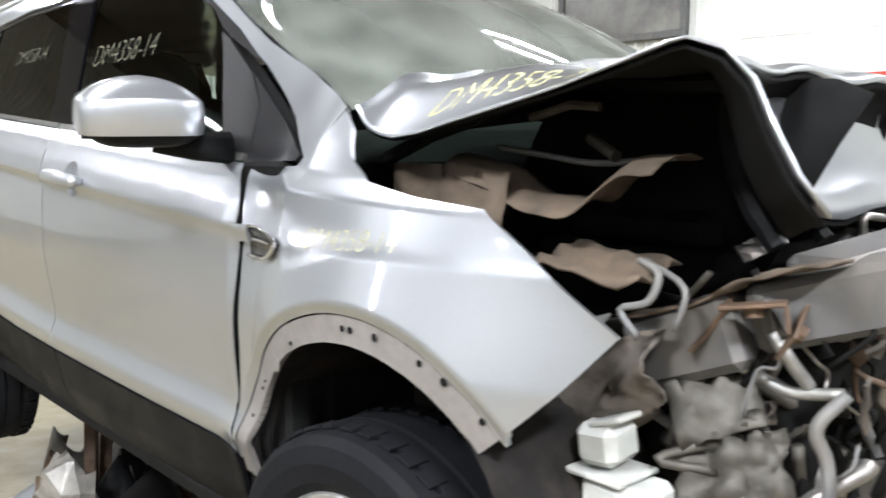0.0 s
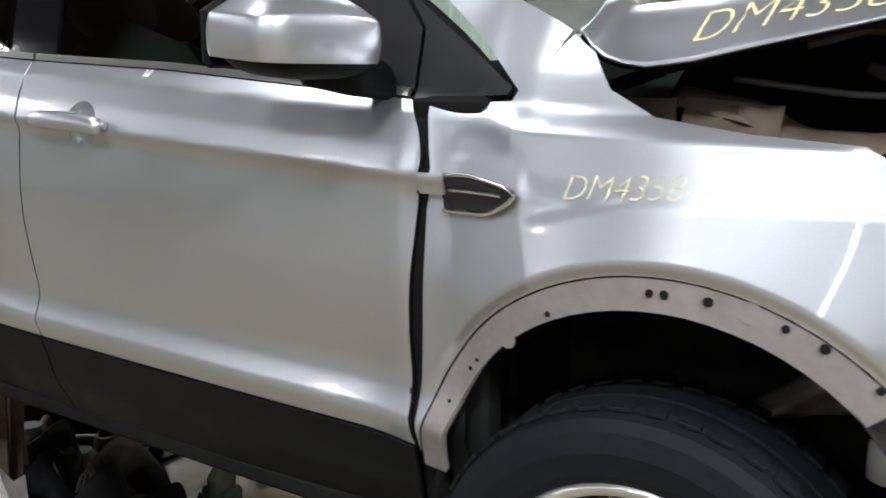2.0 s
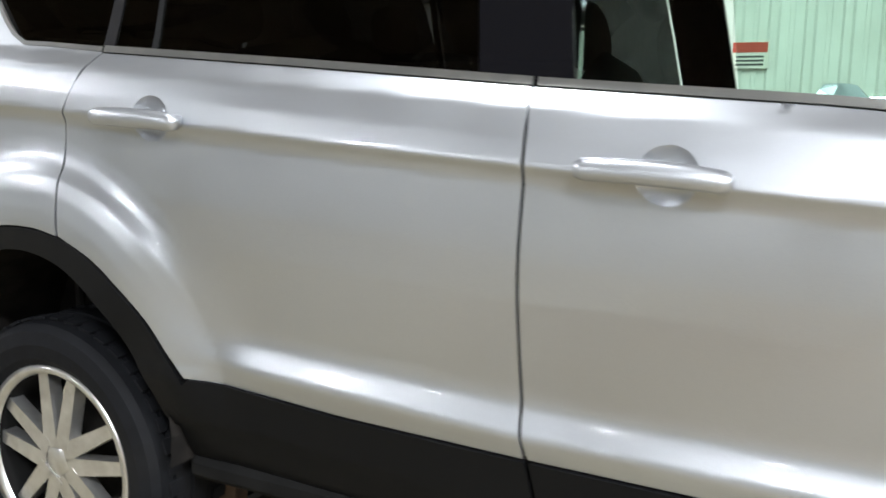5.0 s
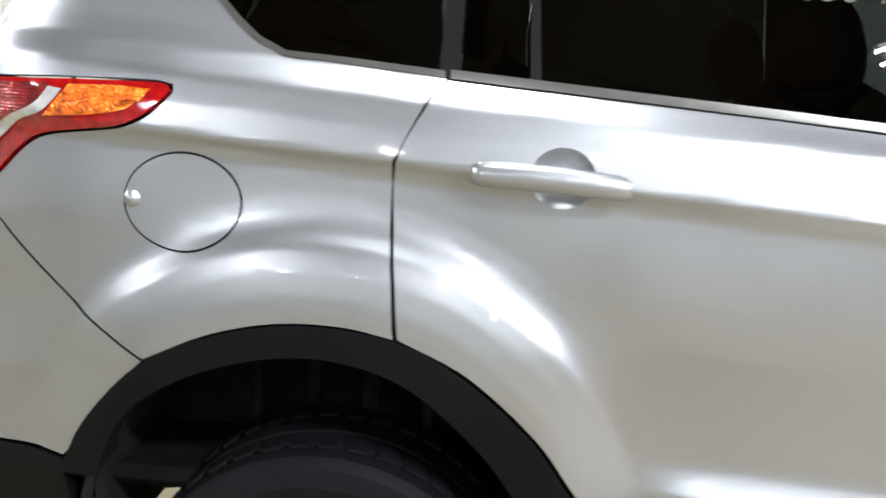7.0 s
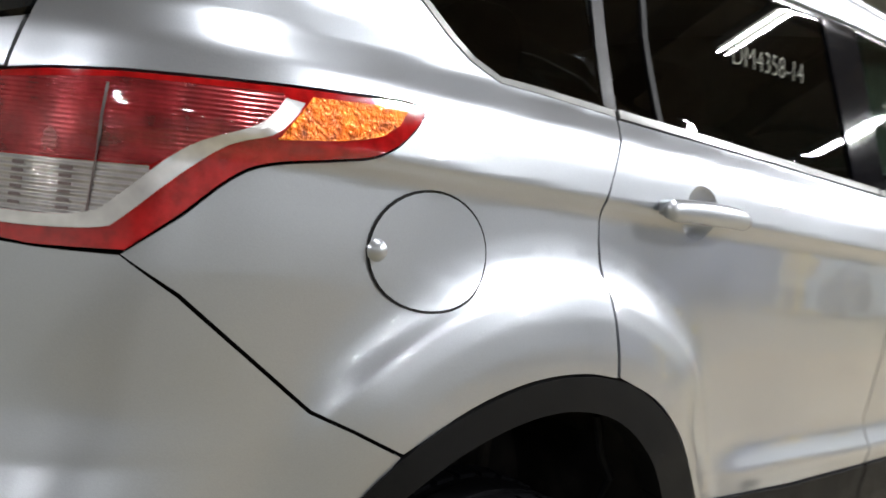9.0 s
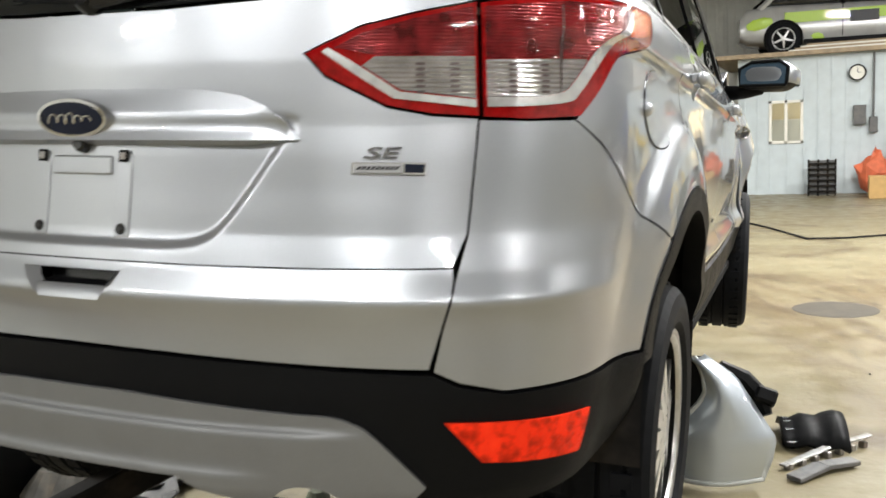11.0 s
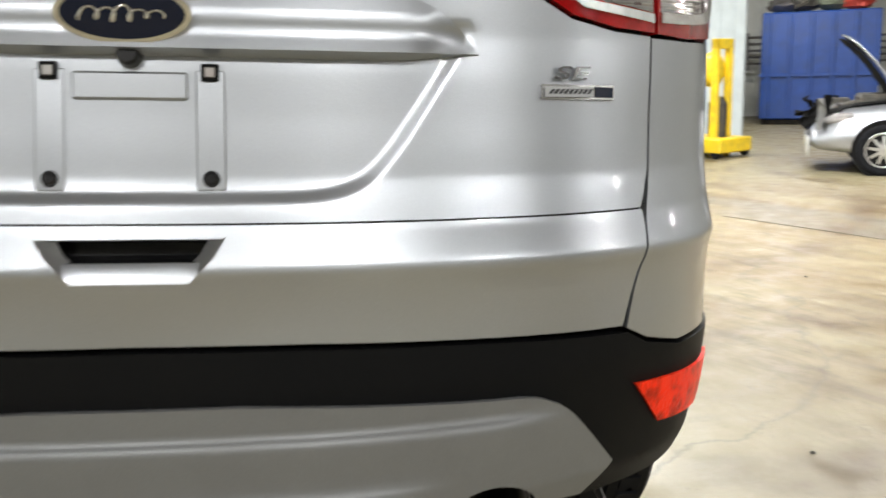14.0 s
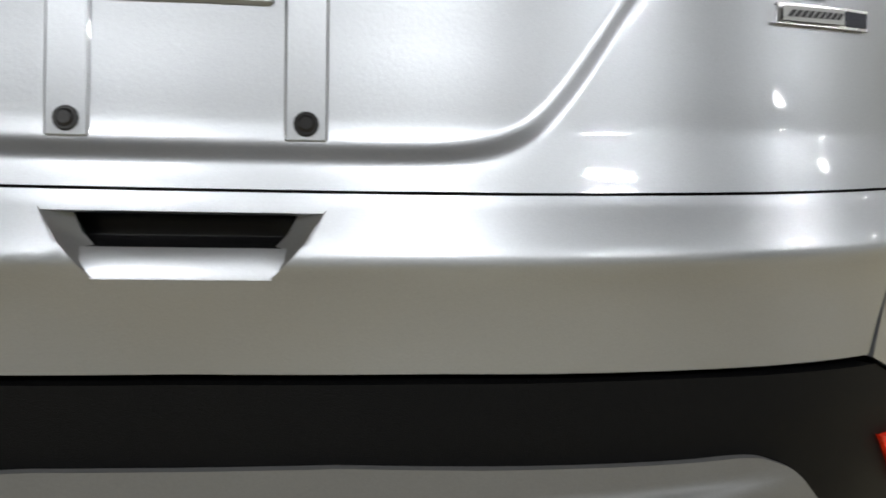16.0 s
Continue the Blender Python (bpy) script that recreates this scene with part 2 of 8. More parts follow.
# ---------------------------------------------------------------- the car's skin
# In the car's own frame x runs forward from the rear axle, y to its left, z up. Its skin is described by u, the way along the
# outline seen from above (u is about x on the flank, falling further round the rear corner to the middle of the rear), and z.
_CTRL = np.array([(-.885,-.12),(-.885,0),(-.883,.12),(-.875,.25),(-.855,.38),(-.825,.50),(-.785,.60),(-.73,.690),(-.66,.768),(-.58,.818),(-.48,.846),(-.35,.857),
    (-.2,.862),(0,.866),(.5,.870),(1.2,.868),(1.8,.860),(2.25,.848),(2.69,.838),(3.0,.80),(3.2,.74),(3.38,.64),(3.5,.5)])
def _dense():
    out=[]
    for i in range(1,len(_CTRL)-2):
        p0,p1,p2,p3=_CTRL[i-1:i+3]
        for t in np.linspace(0,1,24,endpoint=False):
            out.append(.5*((2*p1)+(p2-p0)*t+(2*p0-5*p1+4*p2-p3)*t*t+(-p0+3*p1-3*p2+p3)*t**3))
    out=np.array(out); s=np.r_[0,np.cumsum(np.hypot(*np.diff(out,axis=0).T))]
    k=np.argmin(np.hypot(out[:,0],out[:,1]-.866))
    return out,s-s[k]
_PL,_US=_dense()
UC=float(_US[0])                       # u at the middle of the rear
def base(u):
    v=np.abs(np.asarray(u,float)-UC)+UC; sg=np.where(np.asarray(u)>=UC,1.,-1.)
    x=np.interp(v,_US,_PL[:,0]); y=np.interp(v,_US,_PL[:,1])
    h=.02; tx=np.interp(v+h,_US,_PL[:,0])-np.interp(np.maximum(v-h,2*UC),_US,_PL[:,0])
    vm=np.abs(v-h-UC)+UC; s2=np.where(v-h>=UC,1.,-1.)
    tx=np.interp(v+h,_US,_PL[:,0])-np.interp(vm,_US,_PL[:,0]); ty=np.interp(v+h,_US,_PL[:,1])-s2*np.interp(vm,_US,_PL[:,1])
    l=np.hypot(tx,ty); nx,ny=-ty/l,tx/l
    x=x-.013*sm(-.40,-.80,v)
    return x,-sg*y,nx,-sg*ny           # the right side has negative y
def sm(a,b,t):
    t=np.clip((t-a)/(b-a),0,1); return t*t*(3-2*t)
def zchar(x): return .96+(2.255-x)*.0665
def zclad(x): return np.interp(x,[.44,1.18,2.2],[.568,.527,.506])
def zbelt(x): return 1.09+(2.2-x)*.0724
_DS1=([-.30,-.15,-.06,-.025,-.006,.0,.006,.05,.10,.135,.18,.5,.7],[0,.001,-.003,-.004,.001,.006,.006,-.008,-.03,-.062,-.088,-.27,-.40])
_DSF=([-.30,-.15,0,.10,.18,.5,.7],[0,.002,.0,-.022,-.062,-.27,-.40])
_DS2=([-.26,-.18,-.10,-.03,0,.02,.034,.044,.07,.095,.12,.16,.28],[-.08,-.03,.0,.004,.007,.011,.0145,.0140,-.001,-.0115,-.0135,-.010,0])
_DR=([.25,.33,.42,.50,.58,.62,.66,.69,.71,.724,.732,.775,.83,.90,.95,1.0,1.1,1.2,1.26,1.32,1.62],[-.10,-.02,.02,.03,.035,.033,.031,.0315,.035,.0395,.0385,.020,.006,-.005,-.012,-.02,-.03,-.045,-.07,-.105,-.42])
# swell over the rear wheel, by the distance from its centre: a scoop up to a crisp edge, then a flat face down to the trim
_FLARE=([.40,.43,.46,.50,.530,.537,.545,.56,.58,.61,.65,.70],[.048,.047,.044,.036,.0265,.0235,.0180,.009,.0030,.000,-.0005,0])
def _soft(table,r):
    """A table of values with its corners rounded over a width r."""
    g=np.arange(table[0][0],table[0][-1]+.0005,.001); v=np.interp(g,*table); n=int(3*r/.001)
    k=np.exp(-.5*(np.arange(-n,n+1)*.001/r)**2); k/=k.sum()
    return g,np.convolve(np.pad(v,n,mode="reflect",reflect_type="odd"),k,"valid")
_REC=_soft(([-.03,0,.014,.08],[0,0,1,1]),.0018); _DS1=_soft(_DS1,.0028); _DS2=_soft(_DS2,.006); _DR=_soft(_DR,.0035); _FLARE=_soft(_FLARE,.003)
RA=(-.02,.44); FA=(2.655,.44)           # centres of the wheel arches
def disp(u,z,feat=True):
    u=np.asarray(u,float); z=np.asarray(z,float)
    x=base(u)[0]; v=np.abs(u-UC)+UC
    c=zchar(np.clip(x,-.5,2.5)); k=zclad(np.clip(x,-.5,2.5))
    wf=sm(2.30,2.55,v)
    ds=np.interp(z-c,*_DS1)*(1-wf)+np.interp(z-c,*_DSF)*wf+(np.interp(z-c,[.135,.18,.5,.7],[0,.013,.10,.14]))*sm(2.42,2.15,v)+np.where(z-k<.28,np.interp(z-k,*_DS2),0)*(1-sm(.62,.40,x)*sm(-.02,.03,z-k))
    ds=ds+np.interp(z-c,[0,.04,.09,.125,.17,.25],[0,.005,.011,.011,.004,0])*sm(.9,.2,x)
    dr=np.interp(z,*_DR)
    b=sm(.90,.78,z); w=sm(-.45,-.95,v)*(1-b)+sm(-.40,-.78,v)*b
    d=(ds-.15*np.clip(np.minimum(z,c-.012)-.85,-.40,.30)**2*sm(2.6,2.2,v))*(1-w)+dr*w
    ra=np.hypot(v-RA[0],z-RA[1]); fa=np.hypot(v-FA[0],z-FA[1])
    fl=np.clip((.548-ra)/.118,0,1)
    ang=np.degrees(np.arctan2(z-RA[1],v-RA[0])); crisp=sm(28,52,ang)*sm(148,126,ang)
    d=d+(.036*(.5*fl+.5*fl*fl*(3-2*fl))*(1-crisp)+np.interp(ra,*_FLARE)*crisp)*(1-w)*sm(.3,.6,z)+.050*np.clip((.64-fa)/.22,0,1)**1.35*sm(.3,.6,z)*sm(2.1,2.4,v)
    if feat:
        d=d+features(u,z)
    return d
def features(u,z):
    a=np.abs(u-UC); v=np.abs(u-UC)+UC
    f1=(.397-.70*(.985-z)-a)*.86; f2=z-.801
    rec=-np.log(np.exp(-np.clip(f1,-.3,.3)*45)+np.exp(-np.clip(f2,-.3,.3)*45))/45
    d=-.0062*np.interp(rec,*_REC)*sm(1.02,.995,z)
    on=sm(2.2,2.35,u)
    zc=1.040-.040*(u-2.41); top=np.clip(z-zc,0,.035)              # crease along the top of the wing
    d=d-on*.55*top*sm(2.36,2.44,u)+on*.10*np.clip(z-zc+.06,0,.06)*sm(2.36,2.44,u)
    ur=2.418+.30*(1.04-np.clip(z,.80,1.04)); back=np.clip((ur-u)/.15,0,1)     # fold where the wing was pushed back: sunk towards the door
    d=d-on*.020*back*sm(.55,.72,z)*sm(1.13,1.04,z)
    zd=.900+.27*np.clip(u-2.463,-.05,.16)                        # shallow dent behind the marker writing
    d=d-on*.0045*sm(0.,.03,u-ur)*sm(2.86,2.52,u)*sm(zd-.005,zd+.02,z)*sm(1.035,.95,z)
    d=d-.011*sm(.432,.411,np.hypot(u-2.672,z-.44))*on              # rolled lip of the front arch
    d=d-.007*np.exp(-((u-2.25)/.016)**2)*sm(2.262,2.256,u)*sm(.45,.7,z)*sm(1.05,.9,z)
    return d
def point(u,z,off=0.,feat=True):
    u,z=np.broadcast_arrays(np.asarray(u,float),np.asarray(z,float))
    x,y,nx,ny=base(u); d=disp(u,z,feat)+off
    v=np.abs(u-UC)+UC
    return np.stack([x+nx*d-.004*sm(.95,.72,z)*sm(-.50,-.80,v),y+ny*d,z],-1)
def normal(u,z,lift=None):
    e=.004; g=lift or (lambda u,z:0.)
    a=point(u+e,z,g(u+e,z))-point(u-e,z,g(u-e,z)); b=point(u,z+e,g(u,z+e))-point(u,z-e,g(u,z-e))
    n=np.cross(a,b); n/=np.linalg.norm(n,axis=-1,keepdims=True)
    x,y,nx,ny=base(u)
    s=np.sign(n[...,0]*nx+n[...,1]*ny+1e-9)
    return n*s[...,None]


CAR_AT = Matrix.Translation((0, 0, 0.46)) @ Matrix.Rotation(radians(0.0), 4, "Y") @ Matrix.Rotation(radians(2.5), 4, "X")
car = thing("crashed_suv", "silver SUV with a wrecked front, raised on a steel stand", "car", CAR_AT)


def flip(poly):
    return [(2 * UC - a, b) for a, b in poly][::-1]


def panel(name, poly, mat, parent=None, label="", off=0.0, step=0.024, depth=0.014, holes=(), extra=(), both=False, lines=()):
    """A piece of the skin within an outline of (u, z), with its own returned edges. off may be a function of u and z."""
    from mathutils.geometry import delaunay_2d_cdt
    parent = parent or car
    if both:
        panel(name, flip(poly), mat, parent, label, (lambda u, z: off(2 * UC - u, z)) if callable(off) else off, step, depth, [flip(h) for h in holes], extra, lines=[flip(q) for q in lines])
    lift = off if callable(off) else (lambda u, z: off + 0 * u)
    loops, pts, edges = [], [], []
    for line in (poly, *holes):
        ring = []
        for a, b in zip(line, line[1:] + line[:1]):
            n = max(1, int(math.hypot(b[0] - a[0], b[1] - a[1]) / (step * 0.8) + 0.5))
            ring += [(a[0] + (b[0] - a[0]) * i / n, a[1] + (b[1] - a[1]) * i / n) for i in range(n)]
        k = len(pts)
        pts += ring
        loops.append(list(range(k, len(pts))))
        edges += [(k + i, k + (i + 1) % len(ring)) for i in range(len(ring))]
    rim = np.array(pts)
    us, zs = [p[0] for p in poly], [p[1] for p in poly]
    uu = np.arange(min(us) + step / 2, max(us), step)
    rows = []
    for z in np.arange(min(zs) + step / 2, max(zs), step * 0.75):
        rows += [(u, z) for u in uu]
    xs = base(uu)[0]
    for dz in (-0.025, -0.006, 0.0, 0.006):
        rows += [(u, zchar(min(max(x, -0.5), 2.5)) + dz) for u, x in zip(uu, xs) if x > -0.55]
    for z in (0.70, 0.722, 0.735, *extra):
        rows += [(u, z) for u, x in zip(uu, xs) if x < -0.45]
    rows = np.array(rows) if rows else np.zeros((0, 2))
    keep = inside(poly, rows)
    for h in holes:
        keep &= ~inside(list(h), rows)
    rows = rows[keep]
    guide, chain = [], []
    for line in lines:
        q = np.array(line)
        ok = inside(poly, q)
        for h in holes:
            ok &= ~inside(list(h), q)
        ok &= np.array([np.min(np.hypot(*(rim - p).T)) for p in q]) > step * 0.3
        last = None
        for p, k in zip(line, ok):
            if k:
                guide.append(p)
                if last is not None:
                    chain.append((last, len(guide) - 1))
            last = len(guide) - 1 if k else None
    guide = np.array(guide) if guide else np.zeros((0, 2))
    if len(rows):
        far = np.array([np.min(np.hypot(*(rim - q).T)) for q in rows])
        rows = rows[far > step * 0.35]
    if len(guide):
        near = np.array([np.min(np.hypot(*(guide - q).T)) for q in rows])
        rows = np.vstack([rows[near > step * 0.5], guide])
        first = len(pts) + len(rows) - len(guide)
        edges += [(first + a, first + b) for a, b in chain]
    allp = [Vector(p) for p in pts] + [Vector(p) for p in rows]
    v2, _, f2, _, _, _ = delaunay_2d_cdt(allp, edges, [], 0, 1e-5)
    v2 = np.array([tuple(v) for v in v2])
    mid = np.array([v2[list(f)].mean(0) for f in f2])
    ok = inside(poly, mid)
    for h in holes:
        ok &= ~inside(list(h), mid)
    faces = [tuple(f) for f, k in zip(f2, ok) if k]
    u, z = v2[:, 0], v2[:, 1]
    p, n = point(u, z, lift(u, z)), normal(u, z, lift)
    # faces wind outward
    if faces:
        if sum(np.dot(np.cross(p[f[1]] - p[f[0]], p[f[2]] - p[f[0]]), n[f[0]]) for f in faces) < 0:
            faces = [f[::-1] for f in faces]
    vs, ns = list(p), list(n)
    if depth:
        count = {}
        for f in faces:
            for i in range(len(f)):
                e = (f[i], f[(i + 1) % len(f)])
                count[tuple(sorted(e))] = None if tuple(sorted(e)) in count else e
        for e in count.values():
            if e is None:
                continue
            i, j = e
            inn = -(n[i] + n[j]) / 2
            k = len(vs)
            side = np.cross(p[j] - p[i], n[i])
            side = side / (np.linalg.norm(side) + 1e-9)
            q = [p[i], p[j], p[j] + inn * depth - side * 0.002, p[i] + inn * depth - side * 0.002]
            vs += q
            ns += [side] * 4
            faces.append((k + 1, k, k + 3, k + 2))
    return part(name, vs, faces, mat, parent, label, normals=ns)


def strip(name, line, width, mat, parent=None, label="", off=0.002, high=0.0):
    """A narrow band on the skin along a line of (u, z)."""
    line = [np.array(p) for p in line]
    a, b = [], []
    for i, p in enumerate(line):
        d = line[min(i + 1, len(line) - 1)] - line[max(i - 1, 0)]
        nrm = np.array([-d[1], d[0]]) / (np.hypot(*d) + 1e-9) * width / 2
        a.append(tuple(p + nrm))
        b.append(tuple(p - nrm))
    return panel(name, a + b[::-1], mat, parent, label, off=off, step=0.03, depth=0.006)


def arc(cx, cz, r, a0, a1, n=24, rz=None):
    return [(cx + r * math.cos(radians(a0 + (a1 - a0) * i / n)), cz + (rz or r) * math.sin(radians(a0 + (a1 - a0) * i / n))) for i in range(n + 1)]


def on_skin(u, z, off=0.0):
    """A frame on the skin: its z axis looks out, its x axis along the skin to the rear, its y axis up."""
    p, n = point(u, z, off), Vector(normal(u, z))
    across = Vector((0, 0, 1)).cross(n).normalized()
    up = n.cross(across)
    return Matrix(((across.x, up.x, n.x, p[0]), (across.y, up.y, n.y, p[1]), (across.z, up.z, n.z, p[2]), (0, 0, 0, 1)))


RED_LENS = material("red_lens", (0.30, 0.004, 0.005), rough=0.08, coat=1.0, grain=0.3, grain_scale=60)
RED_DARK = material("dark_red_lens", (0.26, 0.020, 0.026), rough=0.16, metal=0.5, coat=1.0, grain=0.55, grain_scale=30)
RED_BRIGHT = material("red_reflector", (0.90, 0.035, 0.010), rough=0.3, spec=0.1, grain=0.5, grain_scale=45, bump=0.002, bump_scale=200)
AMBER = material("amber_lens", (0.85, 0.16, 0.006), rough=0.2, metal=0.4, coat=1.0, grain=0.75, grain_scale=55, bump=0.006, bump_scale=160)
CLEAR_LENS = material("clear_lens", (0.60, 0.58, 0.58), rough=0.1, metal=0.6, coat=1.0, grain=0.2, grain_scale=25, bump=0.003, bump_scale=80)


def ribbed_lens(m, scale, depth, axis="Z"):
    """Fine moulded lines inside a lamp lens."""
    nt = m.node_tree
    w = nt.nodes.new("ShaderNodeTexWave")
    w.wave_type, w.bands_direction = "BANDS", axis
    w.inputs["Scale"].default_value, w.inputs["Distortion"].default_value = scale, 0.0
    co = nt.nodes.new("ShaderNodeTexCoord")
    d = nt.nodes.new("ShaderNodeBump")
    d.inputs["Distance"].default_value = depth
    nt.links.new(co.outputs["Object"], w.inputs["Vector"])
    nt.links.new(w.outputs["Fac"], d.inputs["Height"])
    nt.links.new(d.outputs[0], nt.nodes["Principled BSDF"].inputs["Normal"])


ribbed_lens(CLEAR_LENS, 42, 0.004)
ribbed_lens(RED_DARK, 60, 0.001)
RIB_GREY = material("lens_rib_grey", (0.10, 0.075, 0.075), rough=0.2, coat=0.6)
PALE_STRIP = material("pale_strip", (0.66, 0.64, 0.63), rough=0.22, metal=0.7, coat=1.0, grain=0.15, grain_scale=40)

# outlines of the flank, all as (u, z)
SEAM_F = [(2.216, 1.084), (2.243, 1.039), (2.256, 0.995), (2.252, 0.95), (2.244, 0.842), (2.236, 0.70), (2.242, 0.58), (2.254, 0.508)]
SEAM_B = [(1.183, 0.530), (1.170, 0.60), (1.164, 0.76), (1.163, 0.906), (1.167, 1.05), (1.158, 1.164)]
SWELL = [arc(-0.02, 0.44, r, 25, 150, 60) for r in (0.525, 0.535, 0.541, 0.549, 0.562, 0.58, 0.60)]
SILL_RIDGE = [[(u, float(zclad(u)) + dz) for u in np.arange(0.42, 2.26, 0.02)] for dz in (0.02, 0.033, 0.042, 0.055, 0.07, 0.083, 0.097, 0.112, 0.13)]
BELT_F = [(1.615, 1.137), (1.955, 1.107)]


def cup_ring(u, z, r=1.0):
    return [(u + 0.050 * r * math.cos(a), z + 0.047 * r * math.sin(a)) for a in np.linspace(0, 2 * math.pi, 29)[:-1]]


front_door = panel("front_door", smooth_line(SEAM_F, 3) + smooth_line(SEAM_B, 3) + BELT_F, SILVER, both=True, holes=[cup_ring(1.398, 1.030)], step=0.018, lines=SILL_RIDGE, label="silver front door, closed unevenly, with a wide gap ahead")
SEAM_R = [(0.155, 1.234), (0.128, 1.195), (0.086, 1.106), (0.088, 1.01), (0.098, 0.93), (0.108, 0.843)]
ARCH_RF = [(0.205, 0.800), (0.275, 0.748), (0.340, 0.683), (0.394, 0.608), (0.428, 0.566)]
rear_door = panel("rear_door", smooth_line(SEAM_R, 3) + smooth_line([(0.108, 0.843)] + ARCH_RF, 4)[1:] + [(0.80, 0.541), (1.174, 0.530)] + [(a - 0.006, b) for a, b in smooth_line(SEAM_B, 3)[1:]] + [(0.654, 1.201)],
                  SILVER, both=True, holes=[cup_ring(0.340, 1.098)], step=0.016, lines=SILL_RIDGE + SWELL, label="silver rear door with a flared edge over the wheel")
door_cladding = panel("door_cladding", [(2.254, 0.503), (1.7, 0.514), (1.186, 0.525), (1.20, 0.44), (1.235, 0.335), (1.8, 0.335), (2.25, 0.34)], CLAD, both=True, off=0.006)
panel("door_cladding", [(1.178, 0.525), (0.80, 0.536), (0.44, 0.565), (0.40, 0.53), (0.37, 0.335), (0.8, 0.335), (1.227, 0.335), (1.192, 0.44)], CLAD, both=True, off=0.006)
LAMP_SEAM = [(-0.630, 1.006)] + [(a + 0.003, b - 0.004) for a, b in smooth_line([(-0.274, 1.196), (-0.292, 1.176), (-0.318, 1.154), (-0.356, 1.137), (-0.40, 1.130), (-0.484, 1.118), (-0.526, 1.098), (-0.573, 1.056)], 4)][::-1] + [(-0.272, 1.206), (-0.30, 1.211), (-0.447, 1.209), (-0.646, 1.203), (-0.728, 1.198), (-0.785, 1.192)]
BUMPER_SEAM = [(-0.296, 0.776), (-0.36, 0.809), (-0.41, 0.832), (-0.488, 0.899), (-0.568, 0.968)]
REAR_ARCH = [(-0.296, 0.776), (-0.190, 0.826), (-0.083, 0.853), (0.020, 0.856), (0.100, 0.843)]
QUARTER_GLASS = [(0.150, 1.238), (-0.018, 1.253), (-0.108, 1.259), (-0.155, 1.28), (-0.19, 1.310), (-0.28, 1.40), (-0.36, 1.487), (-0.30, 1.515), (0.06, 1.535), (0.10, 1.535), (0.125, 1.44)]
quarter = panel("quarter_panel", [(0.150, 1.234), (0.122, 1.195), (0.080, 1.106), (0.082, 1.01), (0.092, 0.93), (0.100, 0.843)] + smooth_line(REAR_ARCH, 4)[::-1][1:]
                + BUMPER_SEAM[1:] + LAMP_SEAM + [(-0.778, 1.25), (-0.775, 1.40), (-0.73, 1.56), (-0.3, 1.60), (0.2, 1.60), (0.2, 1.54)]
                + [(a, b) for a, b in QUARTER_GLASS[::-1][1:]], SILVER, both=True, step=0.016, lines=SWELL, label="silver quarter panel running up into the roof pillar")
fuel_gap = panel("fuel_door_gap", arc(-0.250, 1.024, 0.098, 0, 360, 40, 0.0785)[:-1], GLOSS_BLACK, quarter, off=0.0012, depth=0.002)
fuel = panel("fuel_door", arc(-0.250, 1.024, 0.0945, 0, 360, 40, 0.0750)[:-1], SILVER, quarter, "round silver fuel filler door", off=0.003, depth=0.002)

# rear arch trim, deep lip
ARCH_OUT = [(-0.452, 0.56), (-0.402, 0.66), (-0.300, 0.769), (-0.190, 0.822), (-0.083, 0.849), (0.020, 0.852), (0.122, 0.834), (0.200, 0.796), (0.270, 0.744), (0.335, 0.679), (0.388, 0.606), (0.425, 0.545), (0.43, 0.45)]
ARCH_IN = [(-0.39, 0.56), (-0.336, 0.671), (-0.247, 0.742), (-0.137, 0.786), (-0.031, 0.803), (0.066, 0.791), (0.146, 0.756), (0.227, 0.688), (0.29, 0.61), (0.335, 0.53), (0.36, 0.45)]
panel("arch_trim", smooth_line(ARCH_OUT, 4) + smooth_line(ARCH_IN, 4)[::-1], CLAD, both=True, label="black plastic wheel arch trim", off=0.004, depth=0.05)

# front wing, pushed back and dented
# plain black for added pieces that darken or close the door gaps
GAP_BLACK = material("gap_black", (0.006, 0.006, 0.006), rough=0.8, spec=0.1, grain=0.2, grain_scale=30)
FENDER_ARCH = arc(2.672, 0.44, 0.412, 172, 40, 26)
fender = panel("front_wing", [(2.252, 1.076), (2.278, 0.977), (2.270, 0.91), (2.272, 0.802), (2.268, 0.648), (2.264, 0.51)] + FENDER_ARCH
               + [(2.990, 0.724), (3.06, 0.79), (3.137, 0.872), (3.058, 0.928), (2.997, 0.976), (2.913, 1.030), (2.773, 1.042), (2.636, 1.062), (2.56, 1.10), (2.52, 1.155), (2.475, 1.183), (2.44, 1.14), (2.405, 1.100), (2.397, 1.082)],
               SILVER, label="dented silver front wing with yellow marker writing", step=0.014,
               lines=[arc(2.672, 0.44, r, 172, 40, 80) for r in (0.4155, 0.420, 0.425, 0.4305, 0.437)] + [[(u, 1.040 - 0.040 * (u - 2.41) + dz) for u in np.arange(2.42, 2.90, 0.012)] for dz in (-0.006, 0.0, 0.006)] + [[(2.418 + 0.30 * (1.04 - max(z, 0.80)) + du, z) for z in np.arange(0.66, 1.035, 0.012)] for du in (-0.006, 0.0, 0.006)])
# added black strip: the dark of the wide gap is in its colour
panel("gap_strip", [(2.205, 1.072), (2.212, 1.04), (2.225, 0.98), (2.218, 0.85), (2.210, 0.70), (2.214, 0.53), (2.284, 0.53), (2.290, 0.65), (2.294, 0.80), (2.296, 0.98), (2.272, 1.065)], GAP_BLACK, car, "black strip that darkens the wide door gap", off=-0.016, depth=0.004, both=True)
